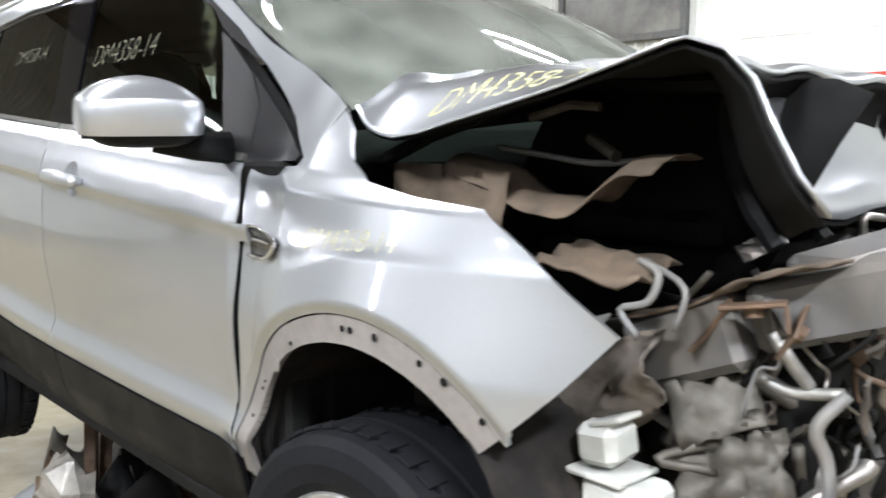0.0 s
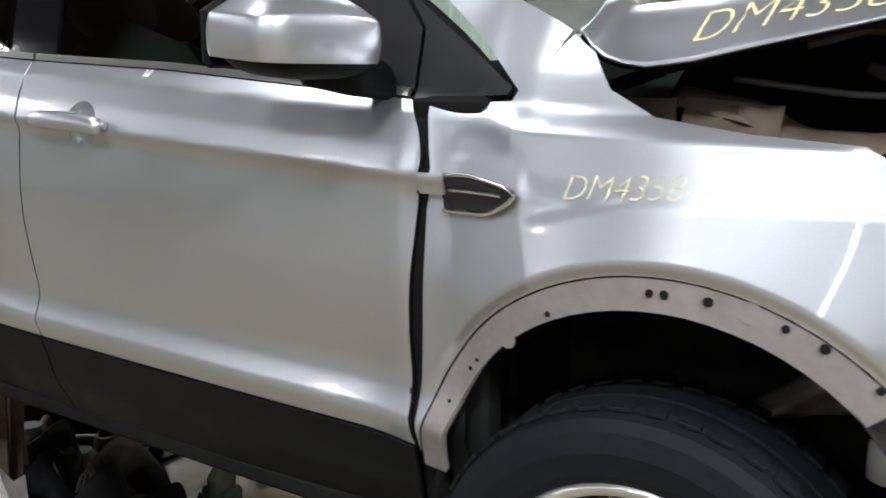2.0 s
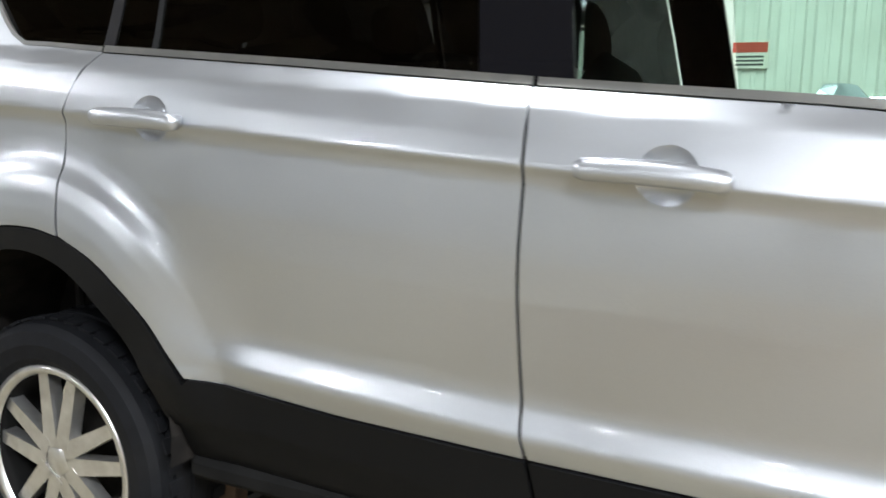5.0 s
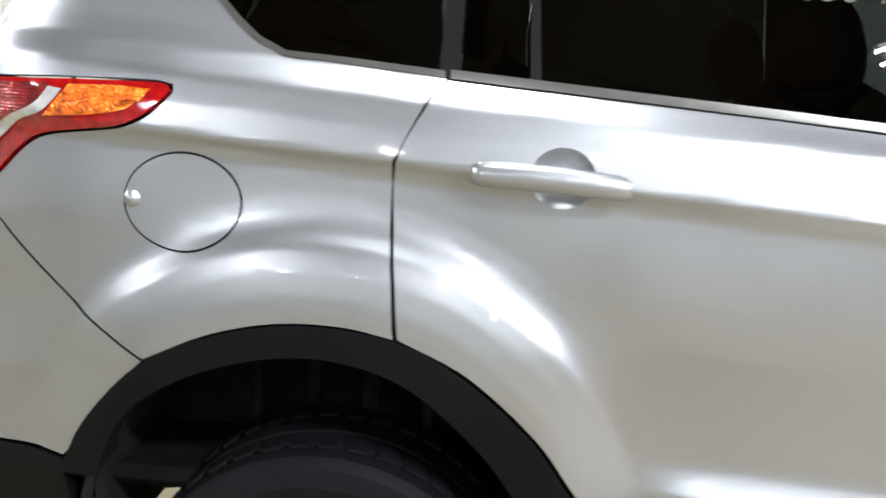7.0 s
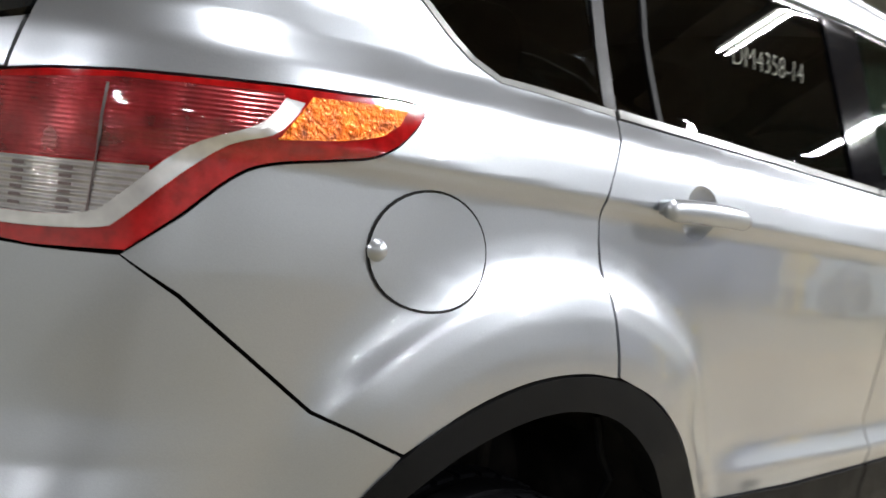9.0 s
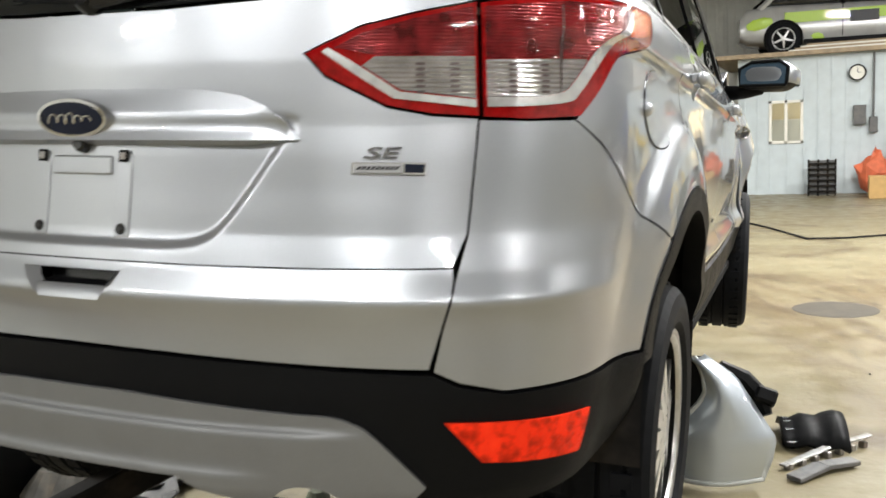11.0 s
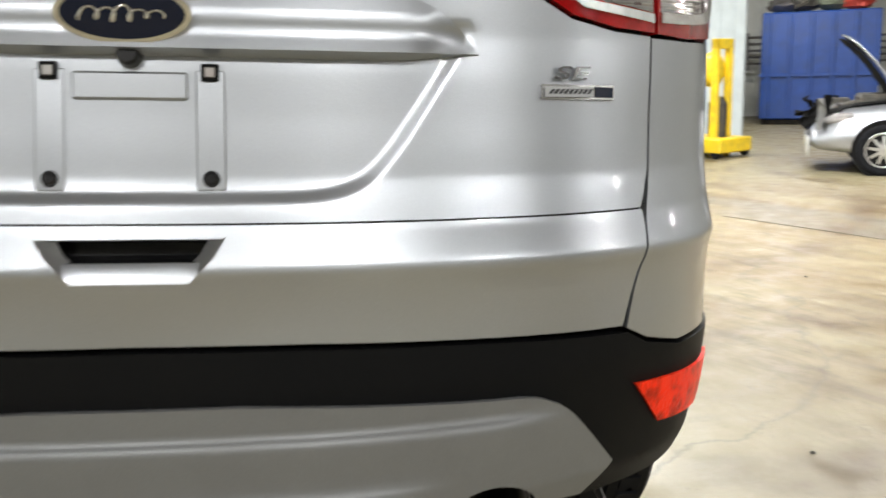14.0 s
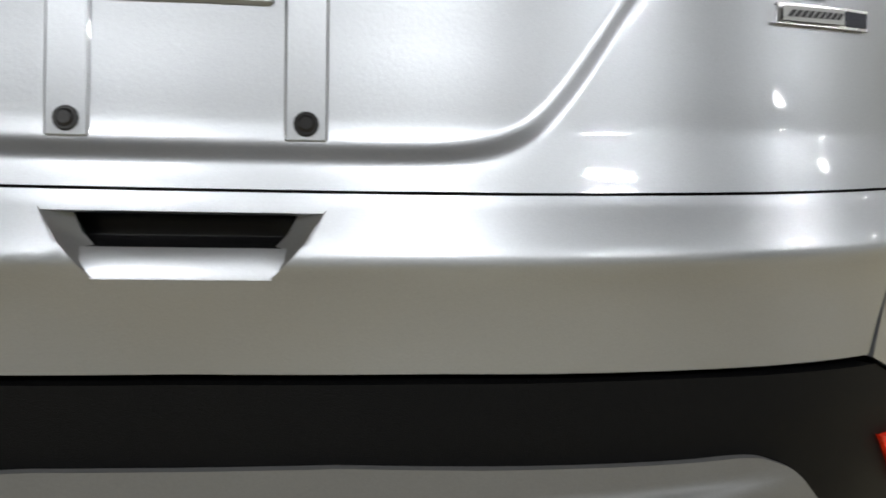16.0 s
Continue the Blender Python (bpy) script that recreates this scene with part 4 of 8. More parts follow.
def wheel(at, parent, r=0.345, w=0.235, name="wheel", n=5, twin=0.05, rim=None, label="silver alloy wheel with a worn tyre"):
    """A wheel whose outer face looks along -y of its frame."""
    hub = new(name)
    hub.parent, hub.matrix_local = parent, at
    hub["label"] = label
    part("tyre", *lathe(tyre_profile(r, w), 56, "Y"), RUBBER, hub, "worn black tyre", smooth=False)
    lugs = []
    for k in range(44):
        a = 2 * math.pi * k / 44
        for s in (-1, 1):
            lugs.append(moved(box(-0.004, 0.30 * w * s - 0.055 * w, r - 0.004, 0.030 * r / 0.345, 0.30 * w * s + 0.13 * w, r + 0.003, 0.001), Matrix.Rotation(a + s * 0.03, 4, "Y")))
    tagged(part("tread", *join(*lugs), RUBBER, hub), kind="stuff")
    rr = r * 0.66
    # barrel and disc near black: the dark between spokes is in their colour
    part("rim", *lathe([(rr * 1.03, -w * 0.40), (rr * 1.04, -w * 0.44), (rr * 0.97, -w * 0.43), (rr * 0.93, -w * 0.30), (rr * 0.90, w * 0.3), (rr * 0.98, w * 0.42)], 48, "Y"), BLACK, hub, smooth=True)
    part("rim_lip", *lathe([(rr * 1.03, -w * 0.40), (rr * 1.045, -w * 0.445), (rr * 0.96, -w * 0.435), (rr * 0.94, -w * 0.39)], 48, "Y"), rim or ALLOY, hub, smooth=True)
    part("spokes", *moved(spokes(n, r * 0.10, rr * 0.95, r * 0.10, twin), Matrix.Translation((0, -w * 0.37, 0))), rim or ALLOY, hub)
    part("hub_cap", *lathe([(0.0, -w * 0.42), (r * 0.09, -w * 0.42), (r * 0.13, -w * 0.38), (r * 0.16, -w * 0.30)], 20, "Y"), rim or ALLOY, hub, smooth=True)
    part("brake_disc", *lathe([(0.0, 0.01), (r * 0.42, 0.01), (r * 0.42, 0.03), (0, 0.03)], 32, "Y"), LINER, hub)
    return hub


wheel(pose(-0.01, -0.765, 0.285), car)
wheel(pose(2.635, -0.760, 0.297, 0, 20, 4), car)
wheel(pose(-0.01, 0.765, 0.285, 0, 0, 180), car)
wheel(pose(2.62, 0.760, 0.325, 0, 0, 180), car)

# ---------------------------------------------------------------- handles, mirror, side vent


def handle(u, z, parent, tilt, shift):
    """A pull handle over a round dished cup; u grows forward."""
    m = on_skin(u + shift, z, 0.0) @ Matrix.Rotation(radians(tilt), 4, "Z")
    rows = []
    for i, x in enumerate(np.linspace(-0.118, 0.118, 17)):
        k = abs(x) / 0.118
        h = 0.0200 * (1 - 0.10 * k) * (0.72 + 0.28 * math.sqrt(max(0, 1 - max(0, (k - 0.90) / 0.10) ** 2)))
        y = 0.003 * (1 - k * k) - 0.006
        out = 0.032 - 0.008 * k**3
        rows.append([(x, y + h * math.cos(a), out + 0.011 * math.sin(a)) for a in np.linspace(0, 2 * math.pi, 13)])
    end = [[(rows[0][0][0] - 0.001, 0, 0.02)] * 13]
    end2 = [[(rows[-1][0][0] + 0.001, 0, 0.02)] * 13]
    part("door_handle", *moved(sheet(end + rows + end2), m), SILVER, parent, "silver pull handle", smooth=True)
    panel("handle_cup", cup_ring(u, z), SILVER, parent, "dished cup behind the handle", depth=0, step=0.012, both=True,
          off=lambda a, b: -0.001 - 0.015 * np.clip(1 - ((a - u) / 0.050) ** 2 - ((b - z) / 0.047) ** 2, 0, 1) ** 0.7)
    for x in (-0.100, 0.100):
        part("handle_mount", *moved(box(x - 0.014, -0.012, 0.0, x + 0.014, 0.012, 0.032, 0.004), m), SILVER, parent)


handle(1.398, 1.030, front_door, -3, -0.018)
handle(0.340, 1.098, rear_door, -2.5, -0.018)

mirror = new("door_mirror")
mirror.parent = car
mirror["label"] = "silver door mirror with a black lower half"


def shell(cx, cy, cz, rx, ry, rz, z_low, z_high, n=28, rows=9, square=2.6, soft=2.4):
    """A rounded block between two heights."""
    out = []
    for i in range(rows + 1):
        z = z_low + (z_high - z_low) * i / rows
        k = max(1e-4, 1 - abs(z) ** soft) ** (1 / soft)
        row = []
        for a in np.linspace(0, 2 * math.pi, n + 1):
            c, s = math.cos(a), math.sin(a)
            row.append((cx + rx * k * math.copysign(abs(c) ** (2 / square), c), cy + ry * k * math.copysign(abs(s) ** (2 / square), s), cz + rz * z))
        out.append(row)
    return sheet(out)


MIR = Matrix.Translation((2.115, -0.968, 1.180)) @ Matrix.Rotation(radians(-14), 4, "Z") @ Matrix.Rotation(radians(5), 4, "Y")
CAP_ROWS = [(-0.42, 0.965, 5.0), (-0.30, 0.985, 5.0), (0.0, 1.0, 5.0), (0.26, 0.995, 4.8), (0.42, 0.978, 4.6), (0.47, 0.965, 4.5), (0.50, 0.945, 4.4), (0.58, 0.885, 4.0), (0.68, 0.80, 3.6), (0.79, 0.68, 3.2), (0.89, 0.51, 2.9), (0.96, 0.30, 2.6), (1.0, 0.002, 2.4)]


def mirror_cap(rx, ry, rz, n=48):
    """Upright sides up to a crease, then a low arched lid."""
    out = []
    for z, k, sq in CAP_ROWS:
        row = []
        for a in np.linspace(0, 2 * math.pi, n + 1):
            c, t = math.cos(a), math.sin(a)
            y = ry * k * math.copysign(abs(t) ** (2 / sq), t)
            row.append((rx * k * math.copysign(abs(c) ** (2 / sq), c), y, rz * z - 0.006 * (y / ry) ** 2 * (z > 0.2)))
        out.append(row)
    return sheet(out)


part("mirror_cap", *moved(mirror_cap(0.098, 0.118, 0.078), MIR), SILVER, mirror, "silver mirror cap with a crease round it", smooth=True)
part("mirror_base", *moved(shell(0.003, 0.006, 0, 0.095, 0.112, 0.062, -0.999, -0.40, 36, 8, 3.2, 3.0), MIR), CLAD, mirror, "black plastic underside", smooth=True)
part("mirror_arm", *tube([(2.10, -0.93, 1.135), (2.135, -0.86, 1.118), (2.15, -0.79, 1.115)], [0.034, 0.034, 0.040], 10, flat=0.7), CLAD, mirror, "black mirror arm", smooth=True)
BLUE_GLASS = material("mirror_glass", (0.10, 0.16, 0.22), rough=0.12, metal=0.5)
part("mirror_glass", *moved(([(-0.0985, -0.105, -0.050), (-0.0985, 0.105, -0.050), (-0.0985, 0.11, 0.03), (-0.0985, 0.06, 0.058), (-0.0985, -0.07, 0.062), (-0.0985, -0.108, 0.035)], [(0, 1, 2, 3, 4, 5)]), MIR @ Matrix.Diagonal((0.97, 0.90, 0.86, 1))), BLUE_GLASS, mirror, "blue tinted mirror glass")
part("mirror_rim", *moved(tube([(-0.097, -0.108, -0.053), (-0.097, 0.108, -0.053), (-0.097, 0.114, 0.03), (-0.097, 0.06, 0.062), (-0.097, -0.07, 0.066), (-0.097, -0.112, 0.037), (-0.097, -0.108, -0.053)], 0.009, 6), MIR @ Matrix.Diagonal((0.97, 0.90, 0.86, 1))), CLAD, mirror)
mirror_left = new("door_mirror")
mirror_left.parent = car
ML = Matrix.Diagonal((1, -1, 1, 1)) @ MIR
part("mirror_cap", *moved(shell(0, 0, 0, 0.100, 0.125, 0.082, -0.28, 0.999), ML), SILVER, mirror_left, smooth=True)
part("mirror_base", *moved(shell(0.005, 0.008, -0.002, 0.096, 0.118, 0.080, -0.999, -0.29), ML), CLAD, mirror_left, smooth=True)
part("mirror_arm", *tube([(2.10, 0.93, 1.135), (2.15, 0.79, 1.115)], 0.034, 10, flat=0.7), CLAD, mirror_left, smooth=True)

# vent badge behind the wheel
VENT = [(2.268, 0.969), (2.354, 0.970), (2.440, 0.956), (2.453, 0.946), (2.440, 0.932), (2.400, 0.913), (2.305, 0.910), (2.300, 0.935), (2.268, 0.938)]
vent = panel("side_vent", VENT, GLOSS_BLACK, fender, "black vent badge framed in chrome", off=0.006, depth=0.012, step=0.015)
panel("vent_block", [(2.264, 0.970), (2.308, 0.971), (2.308, 0.936), (2.264, 0.936)], SILVER, vent, "silver block at the vent's end", off=0.013, depth=0.012, step=0.02)
for line, r in ((((2.31, 0.968), (2.354, 0.969), (2.40, 0.963), (2.438, 0.955), (2.451, 0.946)), 0.0030), (((2.451, 0.946), (2.438, 0.933), (2.400, 0.915), (2.350, 0.912), (2.306, 0.911)), 0.0042), (((2.318, 0.944), (2.37, 0.945), (2.425, 0.944)), 0.0032)):
    part("chrome_bar", *tube([tuple(point(a, b, 0.011)) for a, b in smooth_line(line, 3)], r, 6), CHROME, vent, "thin chrome bar", smooth=True)

# ---------------------------------------------------------------- tailgate details


def skin_text(text, u0, z0, height, slope, mat, parent, name, label, off=0.003, lean=0.0, wide=1.0, stroke=-0.016):
    """Writing laid on the skin, from u0 forward for the flank."""
    data = bpy.data.curves.new(name, "FONT")
    data.body, data.size, data.offset = text, 1.0, stroke
    ob = bpy.data.objects.new(name, data)
    scene.collection.objects.link(ob)
    me = bpy.data.meshes.new_from_object(ob)
    bpy.data.objects.remove(ob)
    co = np.array([tuple(v.co) for v in me.vertices])
    faces = [tuple(p.vertices) for p in me.polygons]
    u = u0 + (co[:, 0] * wide + co[:, 1] * lean) * height
    z = z0 + co[:, 1] * height + slope * (u - u0)
    bpy.data.meshes.remove(me)
    return part(name, point(u, z, off), faces, mat, parent, label)


BADGE_BLUE = material("badge_blue", (0.006, 0.009, 0.022), rough=0.25, spec=0.3)
EM = on_skin(UC, 1.014, 0.019)


def oval(rx, ry, z0, z1, n=36):
    return [(rx * math.cos(2 * math.pi * k / n), ry * math.sin(2 * math.pi * k / n), z) for z in (z0, z1) for k in range(n)] + [(0, 0, z1 + 0.001)], \
        [(k, (k + 1) % n, n + (k + 1) % n, n + k) for k in range(n)] + [(n + k, n + (k + 1) % n, 2 * n) for k in range(n)]


emblem = part("maker_emblem", *moved(oval(0.074, 0.033, 0, 0.010), EM), CHROME, gate, "dark blue oval emblem with a chrome ring")
part("emblem_face", *moved(oval(0.067, 0.0275, 0.009, 0.0115), EM), BADGE_BLUE, emblem, "dark blue oval face")
part("emblem_stroke", *moved(tube([(0.042 * k + 0.0052 * math.sin(15 * k) + 0.25 * y, y, 0.0125) for k in np.linspace(-1, 1, 60) for y in [(0.0095 - 0.003 * k) * math.cos(15 * k) * (0.75 + 0.25 * math.cos(5 * k))]], 0.0019, 6), EM), CHROME, emblem, "pale looped stroke", smooth=True)
part("rear_camera", *moved(lathe([(0.0, 0.018), (0.010, 0.018), (0.013, 0.013), (0.015, 0.0)], 14), on_skin(UC, 0.968, 0.0)), GLOSS_BLACK, gate, "small black reversing camera")
for du in (-0.089, 0.089):
    part("plate_slot", *moved(box(-0.017, -0.070, -0.002, 0.017, 0.070, 0.0032, 0.0030), on_skin(UC + du, 0.884, 0.0)), SILVER, gate, "raised plate guide")
    m = on_skin(UC + du, 0.830, 0.0032)
    bolt = part("plate_bolt", *moved(lathe([(0.0, 0.004), (0.005, 0.004), (0.007, 0.002), (0.009, 0.002), (0.010, 0.0)], 14), m), GLOSS_BLACK, gate, "dark plate fixing hole")
    m = on_skin(UC + du, 0.950, 0.0032)
    part("plate_clip", *moved(box(-0.010, -0.010, 0.0, 0.010, 0.010, 0.003, 0.002), m), BLACK, gate, "dark square plate clip")
    part("plate_clip", *moved(box(-0.006, -0.006, 0.002, 0.006, 0.006, 0.005, 0.001), m), STEEL, gate)
part("plate_boss", *moved(box(-0.064, -0.016, -0.002, 0.064, 0.016, 0.004, 0.003), on_skin(UC, 0.934, 0.0)), SILVER, gate, "raised rectangle for the plate")
SATIN = material("satin_chrome", (0.62, 0.62, 0.62), rough=0.22, metal=0.9)
# chrome letters kept as plain slanted bars
def bars(u0, u1, z0, z1, n, mat, parent, name, label, off=0.004):
    for k in range(n):
        a = u0 + (u1 - u0) * k / n
        w = (u1 - u0) / n * 0.72
        panel(name, [(a, z0), (a + w, z0), (a + w + 0.006, z1), (a + 0.006, z1)], mat, parent, label, off=off, depth=0.004, step=0.05)


DARK_CHROME = material("dark_chrome", (0.30, 0.30, 0.31), rough=0.18, metal=1.0, grain=0.5, grain_scale=160)
skin_text("SE", -0.990, 0.949, 0.024, 0.0, DARK_CHROME, gate, "trim_letters", "slanted chrome trim letters", off=0.005, lean=0.55, wide=2.35, stroke=0.016)
bars(-2.105, -1.935, 0.927, 0.941, 6, SATIN, gate, "chrome_letter", "slanted chrome letter bar")
BADGE_INK = material("badge_ink", (0.05, 0.05, 0.055), rough=0.5, spec=0.1)
BADGE_PALE = material("badge_pale", (0.40, 0.41, 0.42), rough=0.45)
badge = panel("trim_badge", [(-1.008, 0.925), (-0.892, 0.923), (-0.890, 0.942), (-1.007, 0.943)], SATIN, gate, "small chrome badge with a blue end", off=0.005, depth=0.005)
panel("badge_field", [(-1.004, 0.9275), (-0.929, 0.927), (-0.929, 0.940), (-1.004, 0.940)], BADGE_PALE, badge, off=0.0085, depth=0.001)
panel("badge_field", [(-0.924, 0.927), (-0.894, 0.926), (-0.893, 0.939), (-0.924, 0.940)], BADGE_BLUE, badge, "blue badge end", off=0.0062, depth=0.001)
bars(-1.000, -0.934, 0.931, 0.937, 9, BADGE_INK, badge, "badge_letter", "tiny dark letter bar", 0.0092)
INK = material("sticker_ink", (0.05, 0.05, 0.055), rough=0.5)
for z0, z1, a, b in ((0.826, 0.834, -2.07, -1.985), (0.812, 0.821, -2.04, -1.98), (0.798, 0.801, -2.07, -1.985)):
    panel("dealer_sticker", [(a, z0), (b, z0), (b, z1), (a, z1)], INK, gate, "thin dark lettering bar of a sticker", off=0.0015, depth=0.0005, step=0.05)
part("grip_cup", *sheet([[tuple(point(u, z, o)) for u in np.linspace(a, b, 9)] for z, o, a, b in ((0.766, -0.002, -1.608, -1.399), (0.764, -0.045, -1.60, -1.407), (0.739, -0.05, -1.585, -1.42), (0.7365, -0.011, -1.578, -1.429))]), GLOSS_BLACK, gate_trim, "dark hollow of the tailgate grip")
part("grip_lip", *sheet([[tuple(point(u, z, o)) for u in np.linspace(a, b, 9)] for z, o, a, b in ((0.737, -0.0105, -1.582, -1.425), (0.728, -0.006, -1.578, -1.429), (0.7145, 0.0005, -1.568, -1.439))]), SILVER, gate_trim, "bright lower lip of the grip", smooth=True)
for pts in (((0.766, -1.608), (0.742, -1.595), (0.714, -1.568)), ((0.766, -1.399), (0.742, -1.412), (0.714, -1.439))):
    inward = 1 if pts[0][1] < UC else -1
    part("grip_cheek", *sheet([[tuple(point(u, z, 0.001)) for z, u in pts], [tuple(point(u + inward * 0.016, z + 0.004, -0.016)) for z, u in pts]]), SILVER, gate_trim, smooth=True)
part("fuel_door_notch", *moved(lathe([(0.0, 0.010), (0.010, 0.009), (0.015, 0.0)], 14), on_skin(-0.333, 1.024, 0.002)), SILVER, quarter, "finger notch of the filler door", smooth=True)

# exhaust
EXH = material("sooty_steel", (0.10, 0.095, 0.09), rough=0.4, metal=0.9, grain=0.3, grain_scale=20)
for sgn in (-1, 1):
    part("exhaust_tip", *join(tube([(-0.30, sgn * 0.44, 0.40), (-0.62, sgn * 0.455, 0.385), (-0.70, sgn * 0.46, 0.365), (-0.80, sgn * 0.47, 0.315)], [0.028, 0.030, 0.042, 0.044], 16, False), tube([(-0.80, sgn * 0.47, 0.315), (-0.70, sgn * 0.46, 0.362)], [0.040, 0.038], 16, False)), EXH, car, "sooty round exhaust tip", smooth=True)
part("silencer", *moved(shell(0, 0, 0, 0.16, 0.40, 0.06, -0.999, 0.999), Matrix.Translation((-0.45, 0, 0.47))), EXH, car, "grimy exhaust silencer", smooth=True)
part("tow_hook", *tube([(-0.55, -0.66, 0.30), (-0.70, -0.66, 0.27), (-0.72, -0.60, 0.27), (-0.70, -0.53, 0.28), (-0.60, -0.52, 0.36)], 0.007), EXH, car)
part("rear_axle", *join(tube([(-0.02, -0.66, 0.28), (0.1, -0.3, 0.33), (0.1, 0.3, 0.33), (-0.02, 0.66, 0.28)], 0.03), bar((0.1, -0.35, 0.30), (0.1, 0.35, 0.30), 0.25, 0.08)), RUST, car, "rusty rear axle")

# marker writing
WING_INK = material("pale_marker", (0.46, 0.45, 0.30), rough=0.6, metal=0.3, grain=0.4, grain_scale=90, stain=0.9, stain_scale=25, stain_colour=(0.40, 0.41, 0.41))
FAINT_INK = material("faint_marker", (0.062, 0.062, 0.036), rough=0.7)
INKS = material("marker_yellow", (0.50, 0.47, 0.24), rough=0.7, grain=0.35, grain_scale=120, stain=0.8, stain_scale=40, stain_colour=(0.40, 0.40, 0.36))
skin_text("DM4358-14", 1.265, 1.335, 0.085, 0.02, FAINT_INK, front_door, "marker_writing", "yellow grease-pencil stock number", off=-0.0085, lean=0.25, wide=0.95)
skin_text("DM4358-14", 0.56, 1.385, 0.065, 0.0, FAINT_INK, rear_door, "marker_writing", "yellow grease-pencil stock number", off=-0.0085, lean=0.25, wide=0.95)
skin_text("DM4358-14", 2.52, 0.945, 0.050, 0.05, WING_INK, fender, "marker_writing", "yellow grease-pencil stock number", off=0.002, lean=0.25, wide=1.0)

# ---------------------------------------------------------------- crumpled bonnet and open engine bay
def bonnet(x, k):
    """The buckled bonnet sheet: it rises to a fold and drops ahead of it. k from -1 (right edge) to 1."""
    low = np.interp(x, [2.46, 2.48, 2.50, 2.53, 2.57, 2.64, 2.72, 2.86, 2.98, 3.08, 3.16, 3.22, 3.26, 3.31, 3.36], [1.190, 1.164, 1.148, 1.137, 1.131, 1.138, 1.155, 1.182, 1.207, 1.235, 1.256, 1.237, 1.20, 1.10, 1.04])
    dome = np.interp(x, [2.46, 2.55, 2.75, 2.95, 3.10, 3.17, 3.26, 3.36], [0.03, 0.072, 0.072, 0.055, 0.035, 0.024, 0.05, 0.07])
    roll = math.sin(math.pi / 2 * min(1, (1 - abs(k)) / 0.24))
    wob = 0.010 * math.sin(9 * x + 3 * k) + 0.008 * math.sin(17 * k + 4 * x)
    fall = float(sm(2.75, 3.30, x))
    return (x - 0.24 * (1 - abs(k) ** 3) * float(sm(3.08, 3.30, x)) + 0.012 * math.sin(5 * k), 0.705 * k, low + dome * roll * (1 - fall) + (0.035 * (1 - 2.2 * fall) + wob) * (1 - k**8) * roll)


xs = [2.46, 2.48, 2.50, 2.53, 2.57, 2.64, 2.72, 2.80, 2.88, 2.96, 3.04, 3.10, 3.14, 3.165, 3.19, 3.22, 3.26, 3.29, 3.32, 3.36]
kk = np.r_[-1, -0.985, -0.96, -0.93, -0.90, -0.86, np.linspace(-0.82, 0.82, 25), 0.88, 0.94, 1]
hood = part("bonnet", *sheet([[bonnet(x, k) for k in kk] for x in xs], 0.004), SILVER, car, "buckled silver bonnet folded up in the middle", smooth=True)
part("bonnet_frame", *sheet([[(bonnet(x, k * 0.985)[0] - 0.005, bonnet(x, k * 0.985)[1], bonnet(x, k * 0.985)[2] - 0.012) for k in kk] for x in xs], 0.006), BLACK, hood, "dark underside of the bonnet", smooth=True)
for a in (-0.62, -0.2, 0.25, 0.62):
    part("bonnet_rib", *tube([(bonnet(x, a)[0] - 0.01, bonnet(x, a)[1], bonnet(x, a)[2] - 0.035) for x in xs[2:]], 0.016, 6), CLAD, hood)


def hood_text(text, x0, k0, size):
    data = bpy.data.curves.new("marker_writing", "FONT")
    data.body, data.size, data.offset = text, 1.0, -0.016
    ob = bpy.data.objects.new("marker_writing", data)
    scene.collection.objects.link(ob)
    me = bpy.data.meshes.new_from_object(ob)
    bpy.data.objects.remove(ob)
    vs = []
    for v in me.vertices:
        b = bonnet(x0 + (v.co.x + 0.2 * v.co.y) * size, k0 + v.co.y * size * 1.35)
        vs.append((b[0], b[1], b[2] + 0.006))
    part("marker_writing", vs, [tuple(p.vertices) for p in me.polygons], INKS, hood, "yellow grease-pencil stock number")
    bpy.data.meshes.remove(me)


hood_text("DM4358-14", 2.62, -0.955, 0.078)

TAN = material("tan_liner", (0.088, 0.064, 0.045), rough=0.8, grain=0.2, grain_scale=20, stain=0.85, stain_scale=9, stain_colour=(0.04, 0.03, 0.02), bump=0.003, bump_scale=30)
GREY_PL = material("grey_plastic", (0.10, 0.10, 0.10), rough=0.55, grain=0.2, grain_scale=30, stain=0.4, stain_scale=8, stain_colour=(0.19, 0.17, 0.14))
CAST = material("cast_aluminium", (0.30, 0.30, 0.29), rough=0.45, metal=0.8, grain=0.25, grain_scale=30, stain=0.4, stain_scale=9, stain_colour=(0.16, 0.14, 0.11))
WHITE_PL = material("white_plastic", (0.40, 0.41, 0.39), rough=0.4, grain=0.1, grain_scale=20, stain=0.3, stain_scale=9)


GRUBBY = material("grubby_metal", (0.0612, 0.0562, 0.0475), rough=0.6, metal=0.4, grain=0.3, grain_scale=40, stain=0.7, stain_scale=14, stain_colour=(0.04, 0.036, 0.03))


def crumple(cx, cy, cz, sx, sy, nx, ny, amp, seed, m=Matrix()):
    """A creased sheet."""
    rng = np.random.RandomState(seed)
    h = rng.uniform(-1, 1, (nx, ny)) * amp
    rows = [[(cx + sx * (i / (nx - 1) - 0.5), cy + sy * (j / (ny - 1) - 0.5), cz + h[i, j]) for j in range(ny)] for i in range(nx)]
    return moved(sheet(rows, 0.006), m)


def bay(name, piece, mat, label, smooth=False):
    return part(name, *piece, mat, car, label, smooth=smooth)


